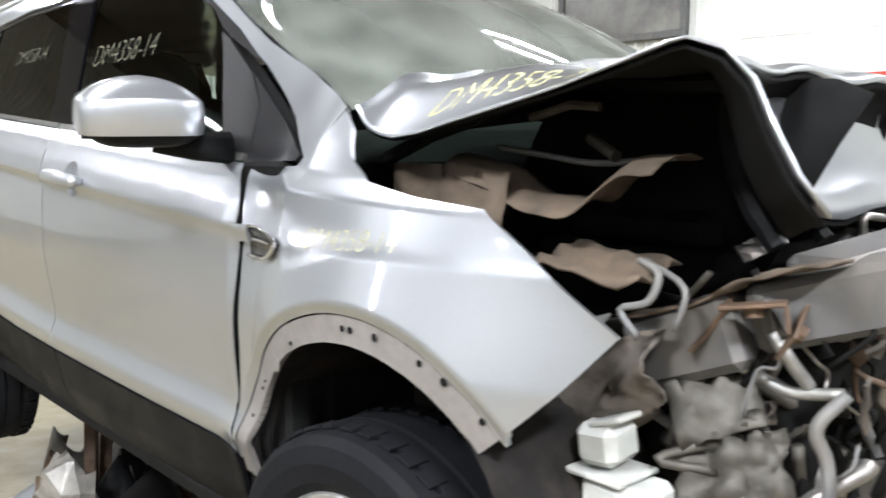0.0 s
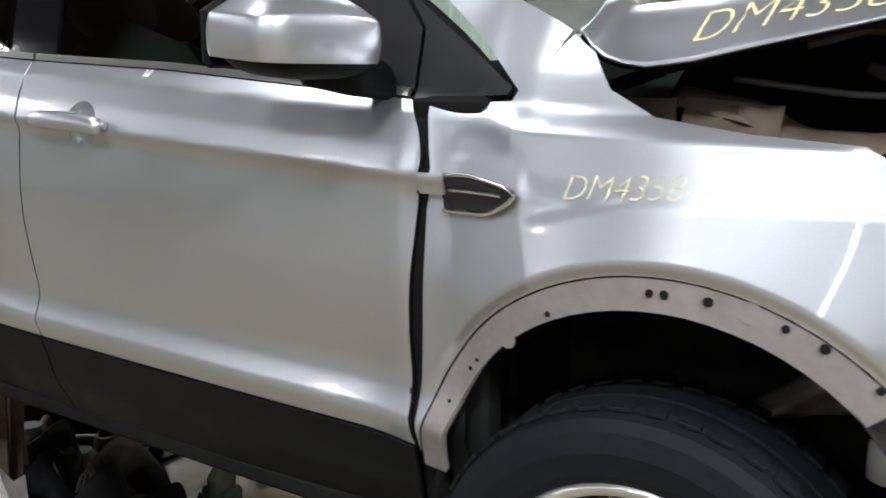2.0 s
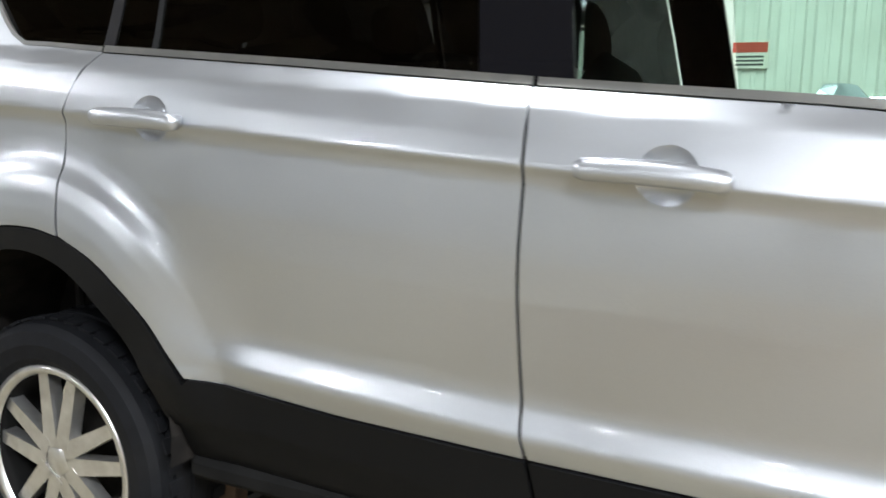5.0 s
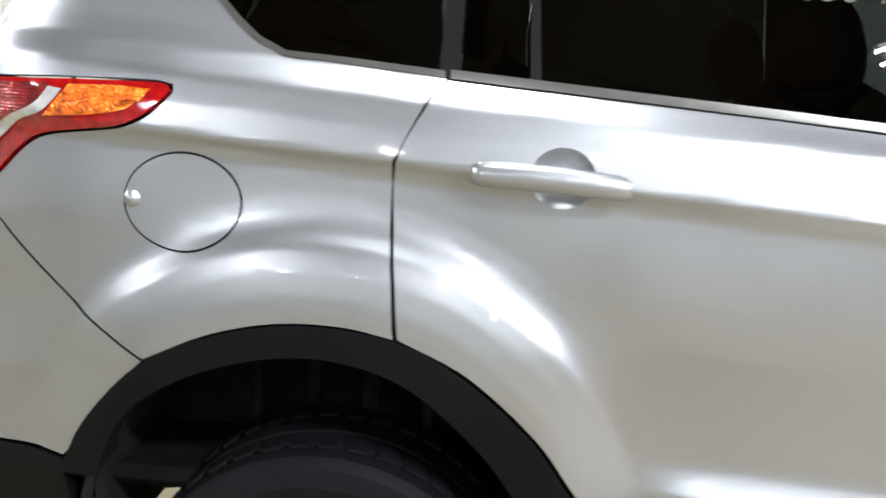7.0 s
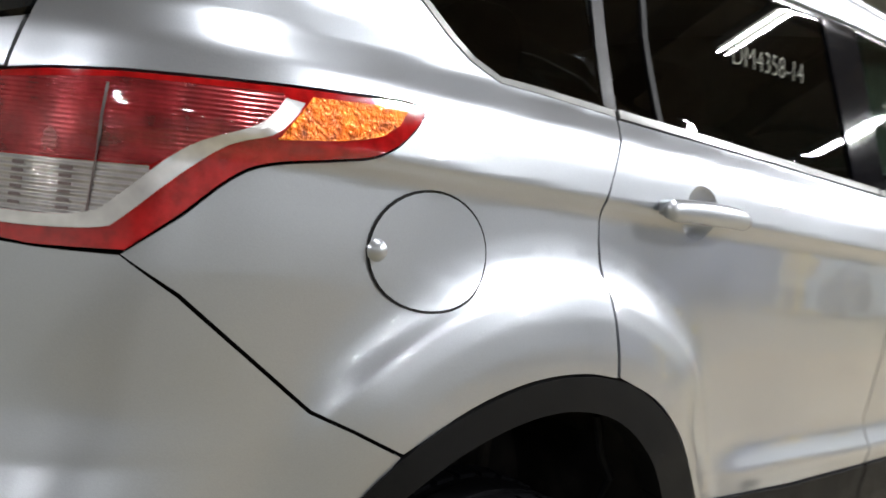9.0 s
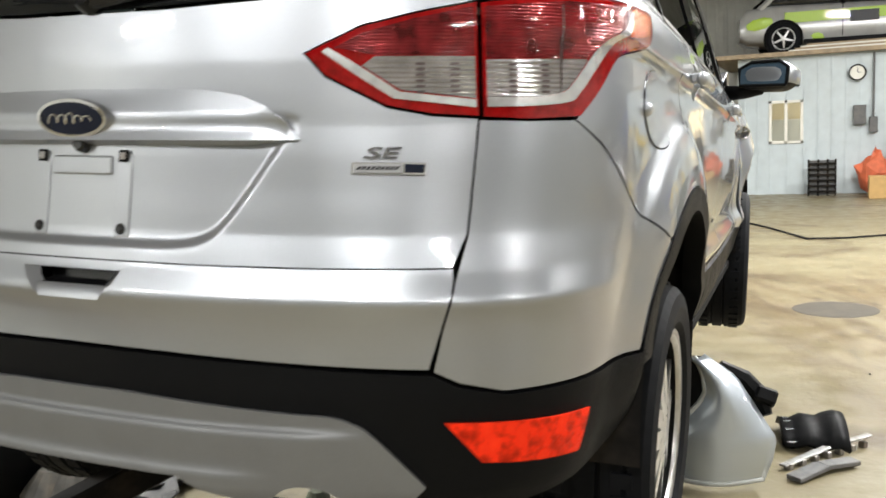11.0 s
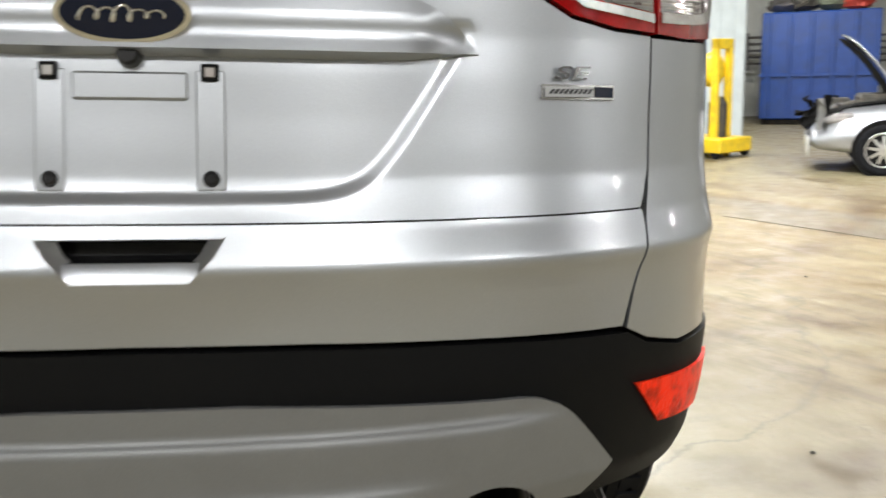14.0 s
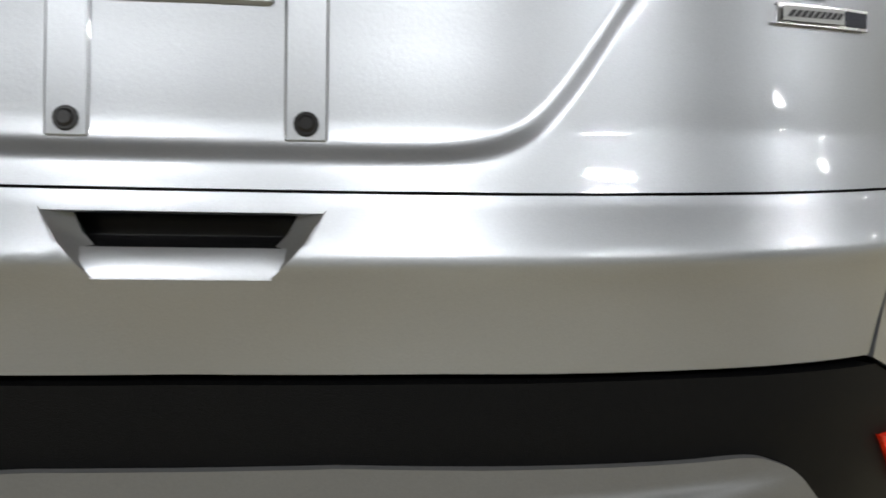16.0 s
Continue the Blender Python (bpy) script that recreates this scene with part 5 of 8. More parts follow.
bay("firewall_pad", crumple(0, 0, 0, 0.13, 0.11, 5, 5, 0.004, 3, pose(2.53, -0.605, 1.03, 84, 0, 2)), TAN, "tan padded insulation beside the bonnet hinge", True)
bay("firewall_pad", crumple(0, 0, 0, 0.15, 0.10, 6, 5, 0.007, 4, pose(2.68, -0.60, 1.03, 80, 6, 4)), TAN, "tan padded insulation beside the bonnet hinge", True)
LIP = [(2.58, 1.095), (2.64, 1.090), (2.72, 1.062), (2.79, 1.035), (2.85, 1.025), (2.90, 1.035), (2.95, 1.070), (3.00, 1.098), (3.06, 1.105)]
bay("cowl_gutter", sheet([[(x, -0.60 + 0.03 * j + 0.008 * math.sin(30 * x + j), z - (0.026, 0.010, 0.0, -0.002, 0.006)[j] + 0.004 * math.sin(47 * x)) for j in range(5)] for x, z in smooth_line(LIP, 4)], 0.003), TAN, "torn sagging tan cowl gutter", True)
bay("strut_tower", crumple(0, 0, 0, 0.22, 0.11, 8, 6, 0.010, 5, pose(2.96, -0.585, 0.935, 14, 3, -6)), TAN, "tan dusty torn strut tower top", True)
bay("wiring", join(tube(smooth_line([(3.06, -0.63, 0.955), (3.10, -0.64, 0.94), (3.09, -0.65, 0.90), (3.05, -0.66, 0.885), (3.08, -0.66, 0.85)], 4), 0.006, 6), tube(smooth_line([(3.05, -0.60, 0.95), (3.13, -0.62, 0.92), (3.12, -0.63, 0.86)], 4), 0.005, 6)), GREY_PL, "dangling grey wiring", True)
bay("hinge_arm", join(bar((2.45, -0.62, 1.09), (2.58, -0.63, 1.13), 0.03, 0.02), bar((2.58, -0.63, 1.13), (2.86, -0.60, 1.205), 0.025, 0.018)), CLAD, "black bonnet hinge arm")
bay("loom", tube(smooth_line([(2.66, -0.52, 1.115), (2.76, -0.50, 1.10), (2.88, -0.50, 1.088), (3.03, -0.50, 1.10)], 5), 0.006, 6), GREY_PL, "thin cable sagging across the dark bay", True)
bay("wiper_linkage", join(tube([(2.78, -0.56, 1.165), (2.86, -0.55, 1.185), (2.92, -0.55, 1.18)], 0.008), tube([(2.86, -0.5, 1.13), (2.93, -0.52, 1.10)], 0.010)), GRUBBY, "bent wiper linkage")
bay("wing_rail", sheet([[(x, -0.645 - 0.03 * j, z + 0.006 * math.sin(40 * x + 2 * j) - 0.012 * j) for j in range(3)] for x, z in ((2.90, 0.862), (2.95, 0.868), (2.99, 0.862), (3.02, 0.868))], 0.004), CAST, "bent bare edge of the torn wing rail", True)
# added black curtain: blocks the bright wall and keeps the hollow bay dark
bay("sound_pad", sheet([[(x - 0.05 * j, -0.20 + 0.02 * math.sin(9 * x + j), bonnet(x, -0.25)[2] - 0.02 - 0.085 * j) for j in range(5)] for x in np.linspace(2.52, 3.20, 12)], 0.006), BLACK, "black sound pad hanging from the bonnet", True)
BEAM_GREY = material("beam_grey", (0.085, 0.083, 0.082), rough=0.55, metal=0.3, grain=0.15, grain_scale=14, stain=0.6, stain_scale=6, stain_colour=(0.14, 0.115, 0.085))
APRON = material("muddy_apron", (0.062, 0.053, 0.045), rough=0.75, grain=0.35, grain_scale=26, stain=0.7, stain_scale=11, stain_colour=(0.115, 0.092, 0.068), bump=0.004, bump_scale=40)
bay("crash_beam", join(bar((2.985, -0.50, 0.785), (3.17, -0.50, 0.858), 0.12, 0.118, 0.014), bar((3.165, -0.50, 0.870), (3.60, -0.24, 1.00), 0.10, 0.10, 0.012), bar((3.24, -0.46, 0.90), (3.26, 0.45, 0.95), 0.10, 0.12, 0.012)), BEAM_GREY, "bent grey front crash beam")
bay("beam_flange", sheet([[(x, -0.565 + 0.03 * j, z + 0.004 * math.sin(60 * x + 3 * j)) for j in range(4)] for x, z in smooth_line([(2.97, 0.848), (3.06, 0.868), (3.15, 0.908), (3.20, 0.935), (3.30, 0.962)], 4)], 0.005), TAN, "dusty tan flange along the beam", True)
UP, LOW = smooth_line([(2.74, 0.600), (2.87, 0.705), (3.00, 0.822), (3.075, 0.850)], 6), smooth_line([(2.77, 0.575), (2.90, 0.622), (3.035, 0.690), (3.085, 0.745)], 6)
rng = np.random.RandomState(17)
bay("wing_apron", sheet([[(a[0] + (b[0] - a[0]) * t, -0.60 - 0.03 * math.sin(3.1 * t) + 0.018 * math.sin(21 * a[0] + 7 * t) + 0.010 * rng.uniform(-1, 1), a[1] + (b[1] - a[1]) * t) for t in np.linspace(0, 1, 10)] for a, b in zip(UP, LOW)], 0.004), APRON, "muddy crumpled wing apron", True)
bay("lamp_reflector", crumple(0, 0, 0, 0.10, 0.07, 8, 6, 0.012, 91, pose(3.13, -0.50, 0.705, 80, 12, 15)), CAST, "crumpled silver lamp reflector", True)
for line, r, mat in ((((3.225, 0.862), (3.245, 0.83), (3.262, 0.785)), 0.010, CAST), (((3.19, 0.785), (3.24, 0.773), (3.31, 0.785)), 0.009, CAST), (((3.315, 0.785), (3.290, 0.74), (3.30, 0.69), (3.312, 0.62)), 0.010, GREY_PL), (((3.13, 0.815), (3.19, 0.785)), 0.011, CAST), (((3.03, 0.655), (3.14, 0.628), (3.27, 0.575)), 0.013, BEAM_GREY), (((3.02, 0.71), (3.07, 0.66), (3.16, 0.60)), 0.010, GREY_PL), (((3.20, 0.74), (3.205, 0.66), (3.20, 0.60)), 0.012, GRUBBY)):
    bay("torn_pipe", tube(smooth_line([(x, -0.53 + 0.02 * math.sin(50 * z), z) for x, z in line], 5), r, 8), mat, "bent pipe hanging from the torn nose", True)
for sgn in (-1, 1):
    bay("front_rail", bar((2.40, sgn * 0.39, 0.62), (3.05, sgn * 0.39, 0.79), 0.09, 0.13, 0.01), GRUBBY, "bent chassis rail")
# added black backing, so the depth behind the shards reads dark
bay("dark_backing", crumple(0, 0, 0, 0.30, 0.36, 8, 7, 0.02, 21, pose(3.10, -0.46, 0.68, 80, 8, 10)), BLACK, "dark torn wing liner", True)
bay("torn_inner_wing", crumple(0, 0, 0, 0.16, 0.10, 12, 8, 0.024, 77, pose(3.18, -0.57, 0.66, 68, -14, 14)), GRUBBY, "torn dirty inner wing", True)
bay("torn_inner_wing", crumple(0, 0, 0, 0.13, 0.10, 7, 6, 0.02, 23, pose(3.14, -0.55, 0.74, 62, -20, 30)), GRUBBY, "torn dirty inner wing", True)
# engine in plain black: the darkness of the deep bay is its colour
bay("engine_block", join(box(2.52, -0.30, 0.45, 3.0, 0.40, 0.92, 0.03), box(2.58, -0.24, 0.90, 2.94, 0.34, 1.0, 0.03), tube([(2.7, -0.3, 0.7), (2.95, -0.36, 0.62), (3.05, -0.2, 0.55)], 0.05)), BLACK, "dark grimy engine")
bay("gearbox", join(lathe([(0.0, 0.0), (0.12, 0.0), (0.15, 0.1), (0.11, 0.22), (0.0, 0.24)], 14, "X")), CAST, "cast aluminium gearbox") .matrix_local = pose(2.95, -0.28, 0.56, 0, 20, 30)
bay("compressor", join(lathe([(0.0, -0.09), (0.055, -0.09), (0.06, 0.06), (0.035, 0.08), (0.0, 0.08)], 16, "X"), box(-0.05, -0.04, 0.03, 0.05, 0.04, 0.09, 0.01)), CAST, "aluminium compressor", True).matrix_local = pose(3.14, -0.40, 0.66, 0, 30, 60)
bracket = bay("headlamp_bracket", box(2.99, -0.68, 0.560, 3.11, -0.59, 0.626, 0.012), WHITE_PL, "broken white headlamp bracket")
part("bracket_plate", *box(2.972, -0.69, 0.627, 3.075, -0.59, 0.637, 0.003), WHITE_PL, bracket)
part("bracket_box", *moved(box(0, 0, 0, 0.072, 0.08, 0.066, 0.014), pose(2.985, -0.68, 0.638, 4, -5, 3)), WHITE_PL, bracket)
part("bracket_tongue", *moved(box(-0.03, -0.03, 0, 0.03, 0.03, 0.010, 0.003), pose(3.035, -0.645, 0.710, 0, -20, 0)), WHITE_PL, bracket)
part("bracket_boss", *tube([(2.955, -0.64, 0.54), (2.955, -0.64, 0.585), (2.965, -0.64, 0.605)], [0.036, 0.036, 0.012], 14), WHITE_PL, bracket, smooth=True)
bay("washer_bottle", crumple(0, 0, 0, 0.20, 0.14, 6, 5, 0.02, 31, pose(3.10, -0.66, 0.44, 60, 0, 20)), WHITE_PL, "cracked white plastic panel", True)
rng = random.Random(4)
BITS = [RUST, GRUBBY, BLACK, GRUBBY, BLACK, GRUBBY, STEEL, BLACK]
for i in range(26):
    a = Vector((rng.uniform(3.08, 3.42), rng.uniform(-0.60, 0.05), rng.uniform(0.50, 0.98)))
    b = a + Vector((rng.uniform(-0.10, 0.10), rng.uniform(-0.10, 0.10), rng.uniform(-0.10, 0.08)))
    c = b + Vector((rng.uniform(-0.08, 0.08), rng.uniform(-0.08, 0.08), rng.uniform(-0.12, 0.02)))
    bay("torn_pipe", tube(smooth_line([a, b, c], 4), rng.choice([0.005, 0.008, 0.012, 0.018]), 7), rng.choice(BITS), "broken pipe or hose", True)
for i in range(30):
    m = pose(rng.uniform(3.06, 3.42), rng.uniform(-0.60, 0.1), rng.uniform(0.50, 0.96), rng.uniform(0, 180), rng.uniform(0, 180), rng.uniform(0, 180))
    if i % 3 == 0:
        bay("broken_bracket", moved(join(box(-0.045, -0.025, -0.003, 0.045, 0.025, 0.003, 0.002), box(-0.045, -0.025, 0.0, -0.039, 0.025, 0.04, 0.002), lathe([(0.007, 0.0), (0.014, 0.0), (0.014, 0.016), (0.007, 0.016)], 10)), m), rng.choice([STEEL, RUST, BLACK, GRUBBY]), "bent metal bracket")
    else:
        bay("torn_panel", crumple(0, 0, 0, rng.uniform(0.04, 0.10), rng.uniform(0.015, 0.035), 6, 4, 0.004, 40 + i, m), rng.choice(BITS), "torn plastic or metal shard")
for i in range(18):
    m = pose(rng.uniform(3.06, 3.30), rng.uniform(-0.50, -0.36), rng.uniform(0.50, 0.86), rng.uniform(0, 180), rng.uniform(0, 180), rng.uniform(0, 180))
    bay("torn_panel", crumple(0, 0, 0, rng.uniform(0.03, 0.10), rng.uniform(0.02, 0.04), 5, 4, 0.005, 140 + i, m), rng.choice([GRUBBY, APRON, BLACK, BLACK, APRON, BLACK]), "torn dirty shard")
for i in range(46):
    a = Vector((rng.uniform(3.10, 3.46), rng.uniform(-0.58, 0.0), rng.uniform(0.62, 0.95)))
    line = [a]
    for q in range(3):
        line.append(line[-1] + Vector((rng.uniform(-0.05, 0.05), rng.uniform(-0.05, 0.05), rng.uniform(-0.12, 0.0))))
    bay("torn_pipe", tube(smooth_line(line, 4), rng.choice([0.003, 0.004, 0.006, 0.009]), 7), rng.choice([GRUBBY, STEEL, RUST, GREY_PL, BLACK, BLACK]), "dangling pipe or hose", True)
bay("radiator", join(box(3.06, -0.42, 0.42, 3.10, 0.42, 0.85, 0.008), box(3.04, -0.46, 0.40, 3.12, -0.42, 0.88, 0.01)), BLACK, "crushed black radiator")
bay("bay_floor", box(2.36, -0.66, 0.40, 3.15, 0.66, 0.44, 0.01), BLACK, "dark undertray")
bay("left_wing_liner", box(2.36, 0.62, 0.44, 3.1, 0.66, 1.0, 0.01), BLACK, "dark inner wing")
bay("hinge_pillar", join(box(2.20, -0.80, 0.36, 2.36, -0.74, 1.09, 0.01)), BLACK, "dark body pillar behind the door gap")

# ---------------------------------------------------------------- cabin
def seat(x, y):
    s = new("front_seat")
    s.parent = car
    s["label"] = "black fabric front seat"
    part("seat_cushion", *moved(shell(0, 0, 0, 0.26, 0.25, 0.11, -0.999, 0.999), pose(x + 0.15, y, 0.72, 0, -8)), FABRIC, s, smooth=True)
    part("backrest", *moved(shell(0, 0, 0, 0.09, 0.25, 0.34, -0.999, 0.999), pose(x - 0.18, y, 0.96, 0, -18)), FABRIC, s, smooth=True)
    part("head_restraint", *moved(shell(0, 0, 0, 0.06, 0.135, 0.11, -0.999, 0.999), pose(x - 0.34, y, 1.33, 0, -14)), FABRIC, s, smooth=True)
    part("head_restraint_post", *join(tube([(x - 0.28, y - 0.06, 1.20), (x - 0.33, y - 0.06, 1.32)], 0.006), tube([(x - 0.28, y + 0.06, 1.20), (x - 0.33, y + 0.06, 1.32)], 0.006)), CHROME, s)


seat(1.19, -0.36)
seat(1.19, 0.36)
bench = new("rear_bench")
bench.parent = car
bench["label"] = "black rear bench seat"
part("seat_cushion", *moved(shell(0, 0, 0, 0.26, 0.64, 0.11, -0.999, 0.999), pose(0.62, 0, 0.74, 0, -8)), FABRIC, bench, smooth=True)
part("backrest", *moved(shell(0, 0, 0, 0.08, 0.64, 0.32, -0.999, 0.999), pose(0.30, 0, 1.02, 0, -18)), FABRIC, bench, smooth=True)
for y in (-0.42, 0, 0.42):
    part("head_restraint", *moved(shell(0, 0, 0, 0.05, 0.12, 0.09, -0.999, 0.999), pose(0.17, y, 1.36, 0, -12)), FABRIC, bench, smooth=True)
part("dashboard", *moved(shell(0, 0, 0, 0.24, 0.70, 0.16, -0.999, 0.999), pose(2.14, 0, 1.02)), FABRIC, car, "black dashboard", smooth=True)
part("steering_wheel", *moved(tube([(0, 0.185 * math.cos(a), 0.185 * math.sin(a)) for a in np.linspace(0, 2 * math.pi, 25)], 0.016, 8, False), pose(1.86, 0.36, 1.06, 0, 25)), FABRIC, car, smooth=True)


# ---------------------------------------------------------------- steel stand under the car
def steel(name, piece, parent, label=""):
    return part(name, *piece, STAND_PAINT, parent, label)


stand = thing("car_stand", "black welded steel stand carrying the raised car", "stand")
steel("post", box(0.00, 0.28, 0.0, 0.06, 0.34, 0.70, 0.003), stand)
for s in (-1, 1):
    steel("brace", bar((0.03, 0.31 + 0.015 * s, 0.46), (0.03, 0.31 + 0.135 * s, 0.59), 0.06, 0.04), stand)
steel("gusset", ([(0.02, 0.30, 0.45), (0.04, 0.30, 0.45), (0.04, 0.32, 0.45), (0.02, 0.32, 0.45), (0.02, 0.20, 0.59), (0.04, 0.20, 0.59), (0.04, 0.42, 0.59), (0.02, 0.42, 0.59)],
                 [(0, 1, 2, 3), (7, 6, 5, 4), (0, 4, 5, 1), (1, 5, 6, 2), (2, 6, 7, 3), (3, 7, 4, 0)]), stand)
steel("top_beam", box(-0.02, -0.60, 0.70, 0.08, 0.60, 0.725, 0.004), stand)
steel("cross_bar", box(0.01, -0.30, 0.335, 0.05, 0.28, 0.385, 0.003), stand)
part("leg", *join(bar((0.03, -0.325, 0.0), (0.04, -0.29, 0.70), 0.085, 0.05, 0.004)), RUST, stand, "rusty brown leg")
part("leg", *join(bar((0.10, -0.40, 0.0), (0.08, -0.385, 0.70), 0.05, 0.04, 0.004)), RUST, stand, "rusty brown leg")
steel("base_plate", box(-0.06, 0.20, 0.0, 0.12, 0.42, 0.02, 0.003), stand)
steel("front_post", box(2.30, -0.33, 0.0, 2.36, -0.27, 0.745, 0.003), stand)
steel("front_post", box(2.30, 0.33, 0.0, 2.36, 0.39, 0.745, 0.003), stand)
steel("front_beam", box(2.27, -0.62, 0.735, 2.39, 0.62, 0.755, 0.004), stand)
arm = thing("loading_arm", "heavy black steel arm propped under the rear of the car", "steel arm")
steel("arm", bar((-1.05, 0.83, 0.36), (0.03, 0.28, 0.66), 0.075, 0.085, 0.006), arm)
steel("prop", bar((-0.72, 0.70, 0.0), (-0.72, 0.70, 0.42), 0.06, 0.06), arm)
steel("foot", box(-0.85, 0.55, 0.0, -0.60, 0.85, 0.025, 0.004), arm)

# junk on the floor under and behind the car
GRIME = material("grimy_parts", (0.05, 0.047, 0.04), rough=0.6, metal=0.2, grain=0.4, grain_scale=16, stain=0.6, stain_scale=7, stain_colour=(0.15, 0.12, 0.085))
GREENISH = material("green_grey_parts", (0.16, 0.18, 0.13), rough=0.6, metal=0.3, grain=0.3, grain_scale=20, stain=0.5, stain_scale=8)
BAG = material("clear_bag", (0.22, 0.21, 0.19), rough=0.25, grain=0.3, grain_scale=14, bump=0.01, bump_scale=16, coat=0.5)


def rag(name, label, cat, at, size, mat, seed):
    rng = np.random.RandomState(seed)
    rows = []
    for i in range(8):
        t = math.pi * i / 7
        rows.append([(size[0] * math.sin(t) * math.cos(a) * (1 + 0.25 * rng.uniform(-1, 1)), size[1] * math.sin(t) * math.sin(a) * (1 + 0.25 * rng.uniform(-1, 1)), max(0, size[2] * (1 - math.cos(t)) / 2 * (1 + 0.2 * rng.uniform(-1, 1)))) for a in np.linspace(0, 2 * math.pi, 13)[:-1]])
        rows[-1].append(rows[-1][0])
    return tagged(part_at(name, sheet(rows), mat, at), label, cat)


def part_at(name, piece, mat, at, label="", smooth=False):
    ob = part(name, *piece, mat, None, label, smooth=smooth)
    ob.matrix_world = at
    return ob


def junk_pile(at, n, spread, seed):
    rng = random.Random(seed)
    for i in range(n):
        m = at @ pose(rng.uniform(-spread, spread), rng.uniform(-spread, spread) * 0.6, 0, 0, 0, rng.uniform(0, 360))
        kind = i % 4
        if kind == 0:
            h = rng.uniform(0.08, 0.2)
            ob = part_at("gearbox_casing", join(lathe([(0.0, 0.0), (0.11, 0.0), (0.13, h * 0.4), (0.08, h * 0.8), (0.05, h), (0, h)], 14), box(-0.16, -0.05, 0.0, 0.0, 0.05, h * 0.6, 0.015)), GRIME, m)
            tagged(ob, "greasy dark cast gearbox casing on the floor", "car part", "scrap parts under the car")
        elif kind == 1:
            ob = part_at("scrap_wishbone", tube([(-0.2, 0, 0.02), (-0.05, 0.03, rng.uniform(0.03, 0.16)), (0.1, 0.0, rng.uniform(0.03, 0.2)), (0.22, 0.02, 0.025)], 0.022, 8), RUST, m, smooth=True)
            tagged(ob, "rusty bent suspension arm lying in the pile", "car part", "scrap parts under the car")
        elif kind == 2:
            rng2 = np.random.RandomState(seed * 7 + i)
            h = rng2.uniform(0.0, 0.07, (6, 5))
            rows = [[(0.36 * (a / 5 - 0.5), 0.26 * (b / 4 - 0.5), 0.012 + h[a, b]) for b in range(5)] for a in range(6)]
            ob = part_at("scrap_liner", sheet(rows, -0.006), GREY_PL, m, smooth=True)
            tagged(ob, "torn black plastic liner on the floor", "car part", "scrap parts under the car")
        else:
            ob = part_at("hub_casting", join(lathe([(0.03, 0.0), (0.09, 0.0), (0.09, 0.03), (0.05, 0.04), (0.045, 0.10), (0.03, 0.10)], 16), box(-0.14, -0.03, 0.0, 0.0, 0.03, 0.03, 0.008)), GRIME, m)
            tagged(ob, "greasy dark wheel hub casting on the floor", "car part", "scrap parts under the car")


junk_pile(pose(0.25, -0.22, 0), 7, 0.16, 3)
junk_pile(pose(2.62, -0.32, 0), 9, 0.30, 12)
junk_pile(pose(-0.15, 0.02, 0), 9, 0.30, 31)
junk_pile(pose(0.75, 1.5, 0), 9, 0.30, 21)
junk_pile(pose(1.6, 1.8, 0), 9, 0.36, 25)
for k, (x, y, a) in enumerate(((0.95, 1.12, 20), (1.25, 1.25, 130), (1.5, 1.12, 75), (1.75, 1.3, 200), (0.6, 1.2, 280), (2.0, 1.2, 10))):
    rng2 = np.random.RandomState(90 + k)
    pieces = [tube([(0, 0, 0.015), (0.09 * math.cos(b), 0.09 * math.sin(b), 0.02 + 0.05 * rng2.rand()), (0.22 * math.cos(b + 0.3), 0.22 * math.sin(b + 0.3), 0.012)], [0.03, 0.022, 0.004], 6, flat=0.5) for b in rng2.uniform(0, 6.28, 6)]
    tagged(part_at("scrap_trim", join(*pieces), CLAD, pose(x, y, 0, 0, 0, a)), "torn black plastic trim with splintered ends on the floor", "car part", "scrap parts under the car")
# added dark covers, stood up to black out the bright floor beyond
covers = []
for k, (x0, y0, a) in enumerate(((0.8, 1.9, 4), (2.0, 2.1, -6))):
    rows = [[(1.15 * (t - 0.5), -0.10 * math.sin(math.pi * t) - 0.08 * math.sin(math.pi * v), 0.012 + 0.42 * v * (1 - 0.2 * math.cos(5 * t + k))) for v in np.linspace(0, 1, 7)] for t in np.linspace(0, 1, 15)]
    covers.append(tagged(part_at("dark_cover", sheet(rows, 0.01), CLAD, pose(x0, y0, 0, 0, 0, a), smooth=True), "added black cover hiding the bright floor beyond the car", "car part", "bumper covers behind the car"))
SHEETING = material("grey_sheeting", (0.075, 0.082, 0.092), rough=0.35, grain=0.25, grain_scale=9, stain=0.5, stain_scale=5, stain_colour=(0.03, 0.03, 0.032))
rng = np.random.RandomState(5)
for k, (x, y, z, sx, sy, a) in enumerate(((-0.02, -0.46, 0.0, 0.50, 0.34, 20), (0.22, -0.30, 0.0, 0.40, 0.30, -35))):
    h = rng.uniform(0, 1, (10, 8))
    rows = [[(sx * (i / 9 - 0.5), sy * (j / 7 - 0.5), 0.014 + (0.10 + 0.10 * k) * math.sin(math.pi * i / 9) ** 0.7 * math.sin(math.pi * j / 7) ** 0.7 * (0.6 + 0.7 * h[i, j])) for j in range(8)] for i in range(10)]
    tagged(part_at("plastic_sheet", sheet(rows, -0.005), (SHEETING, CLAD)[k], pose(x, y, z, 0, 0, a), smooth=True), ("crumpled blue-grey plastic sheet on the floor", "crumpled black plastic sheet on the floor")[k], "plastic sheet", "scrap parts under the car")
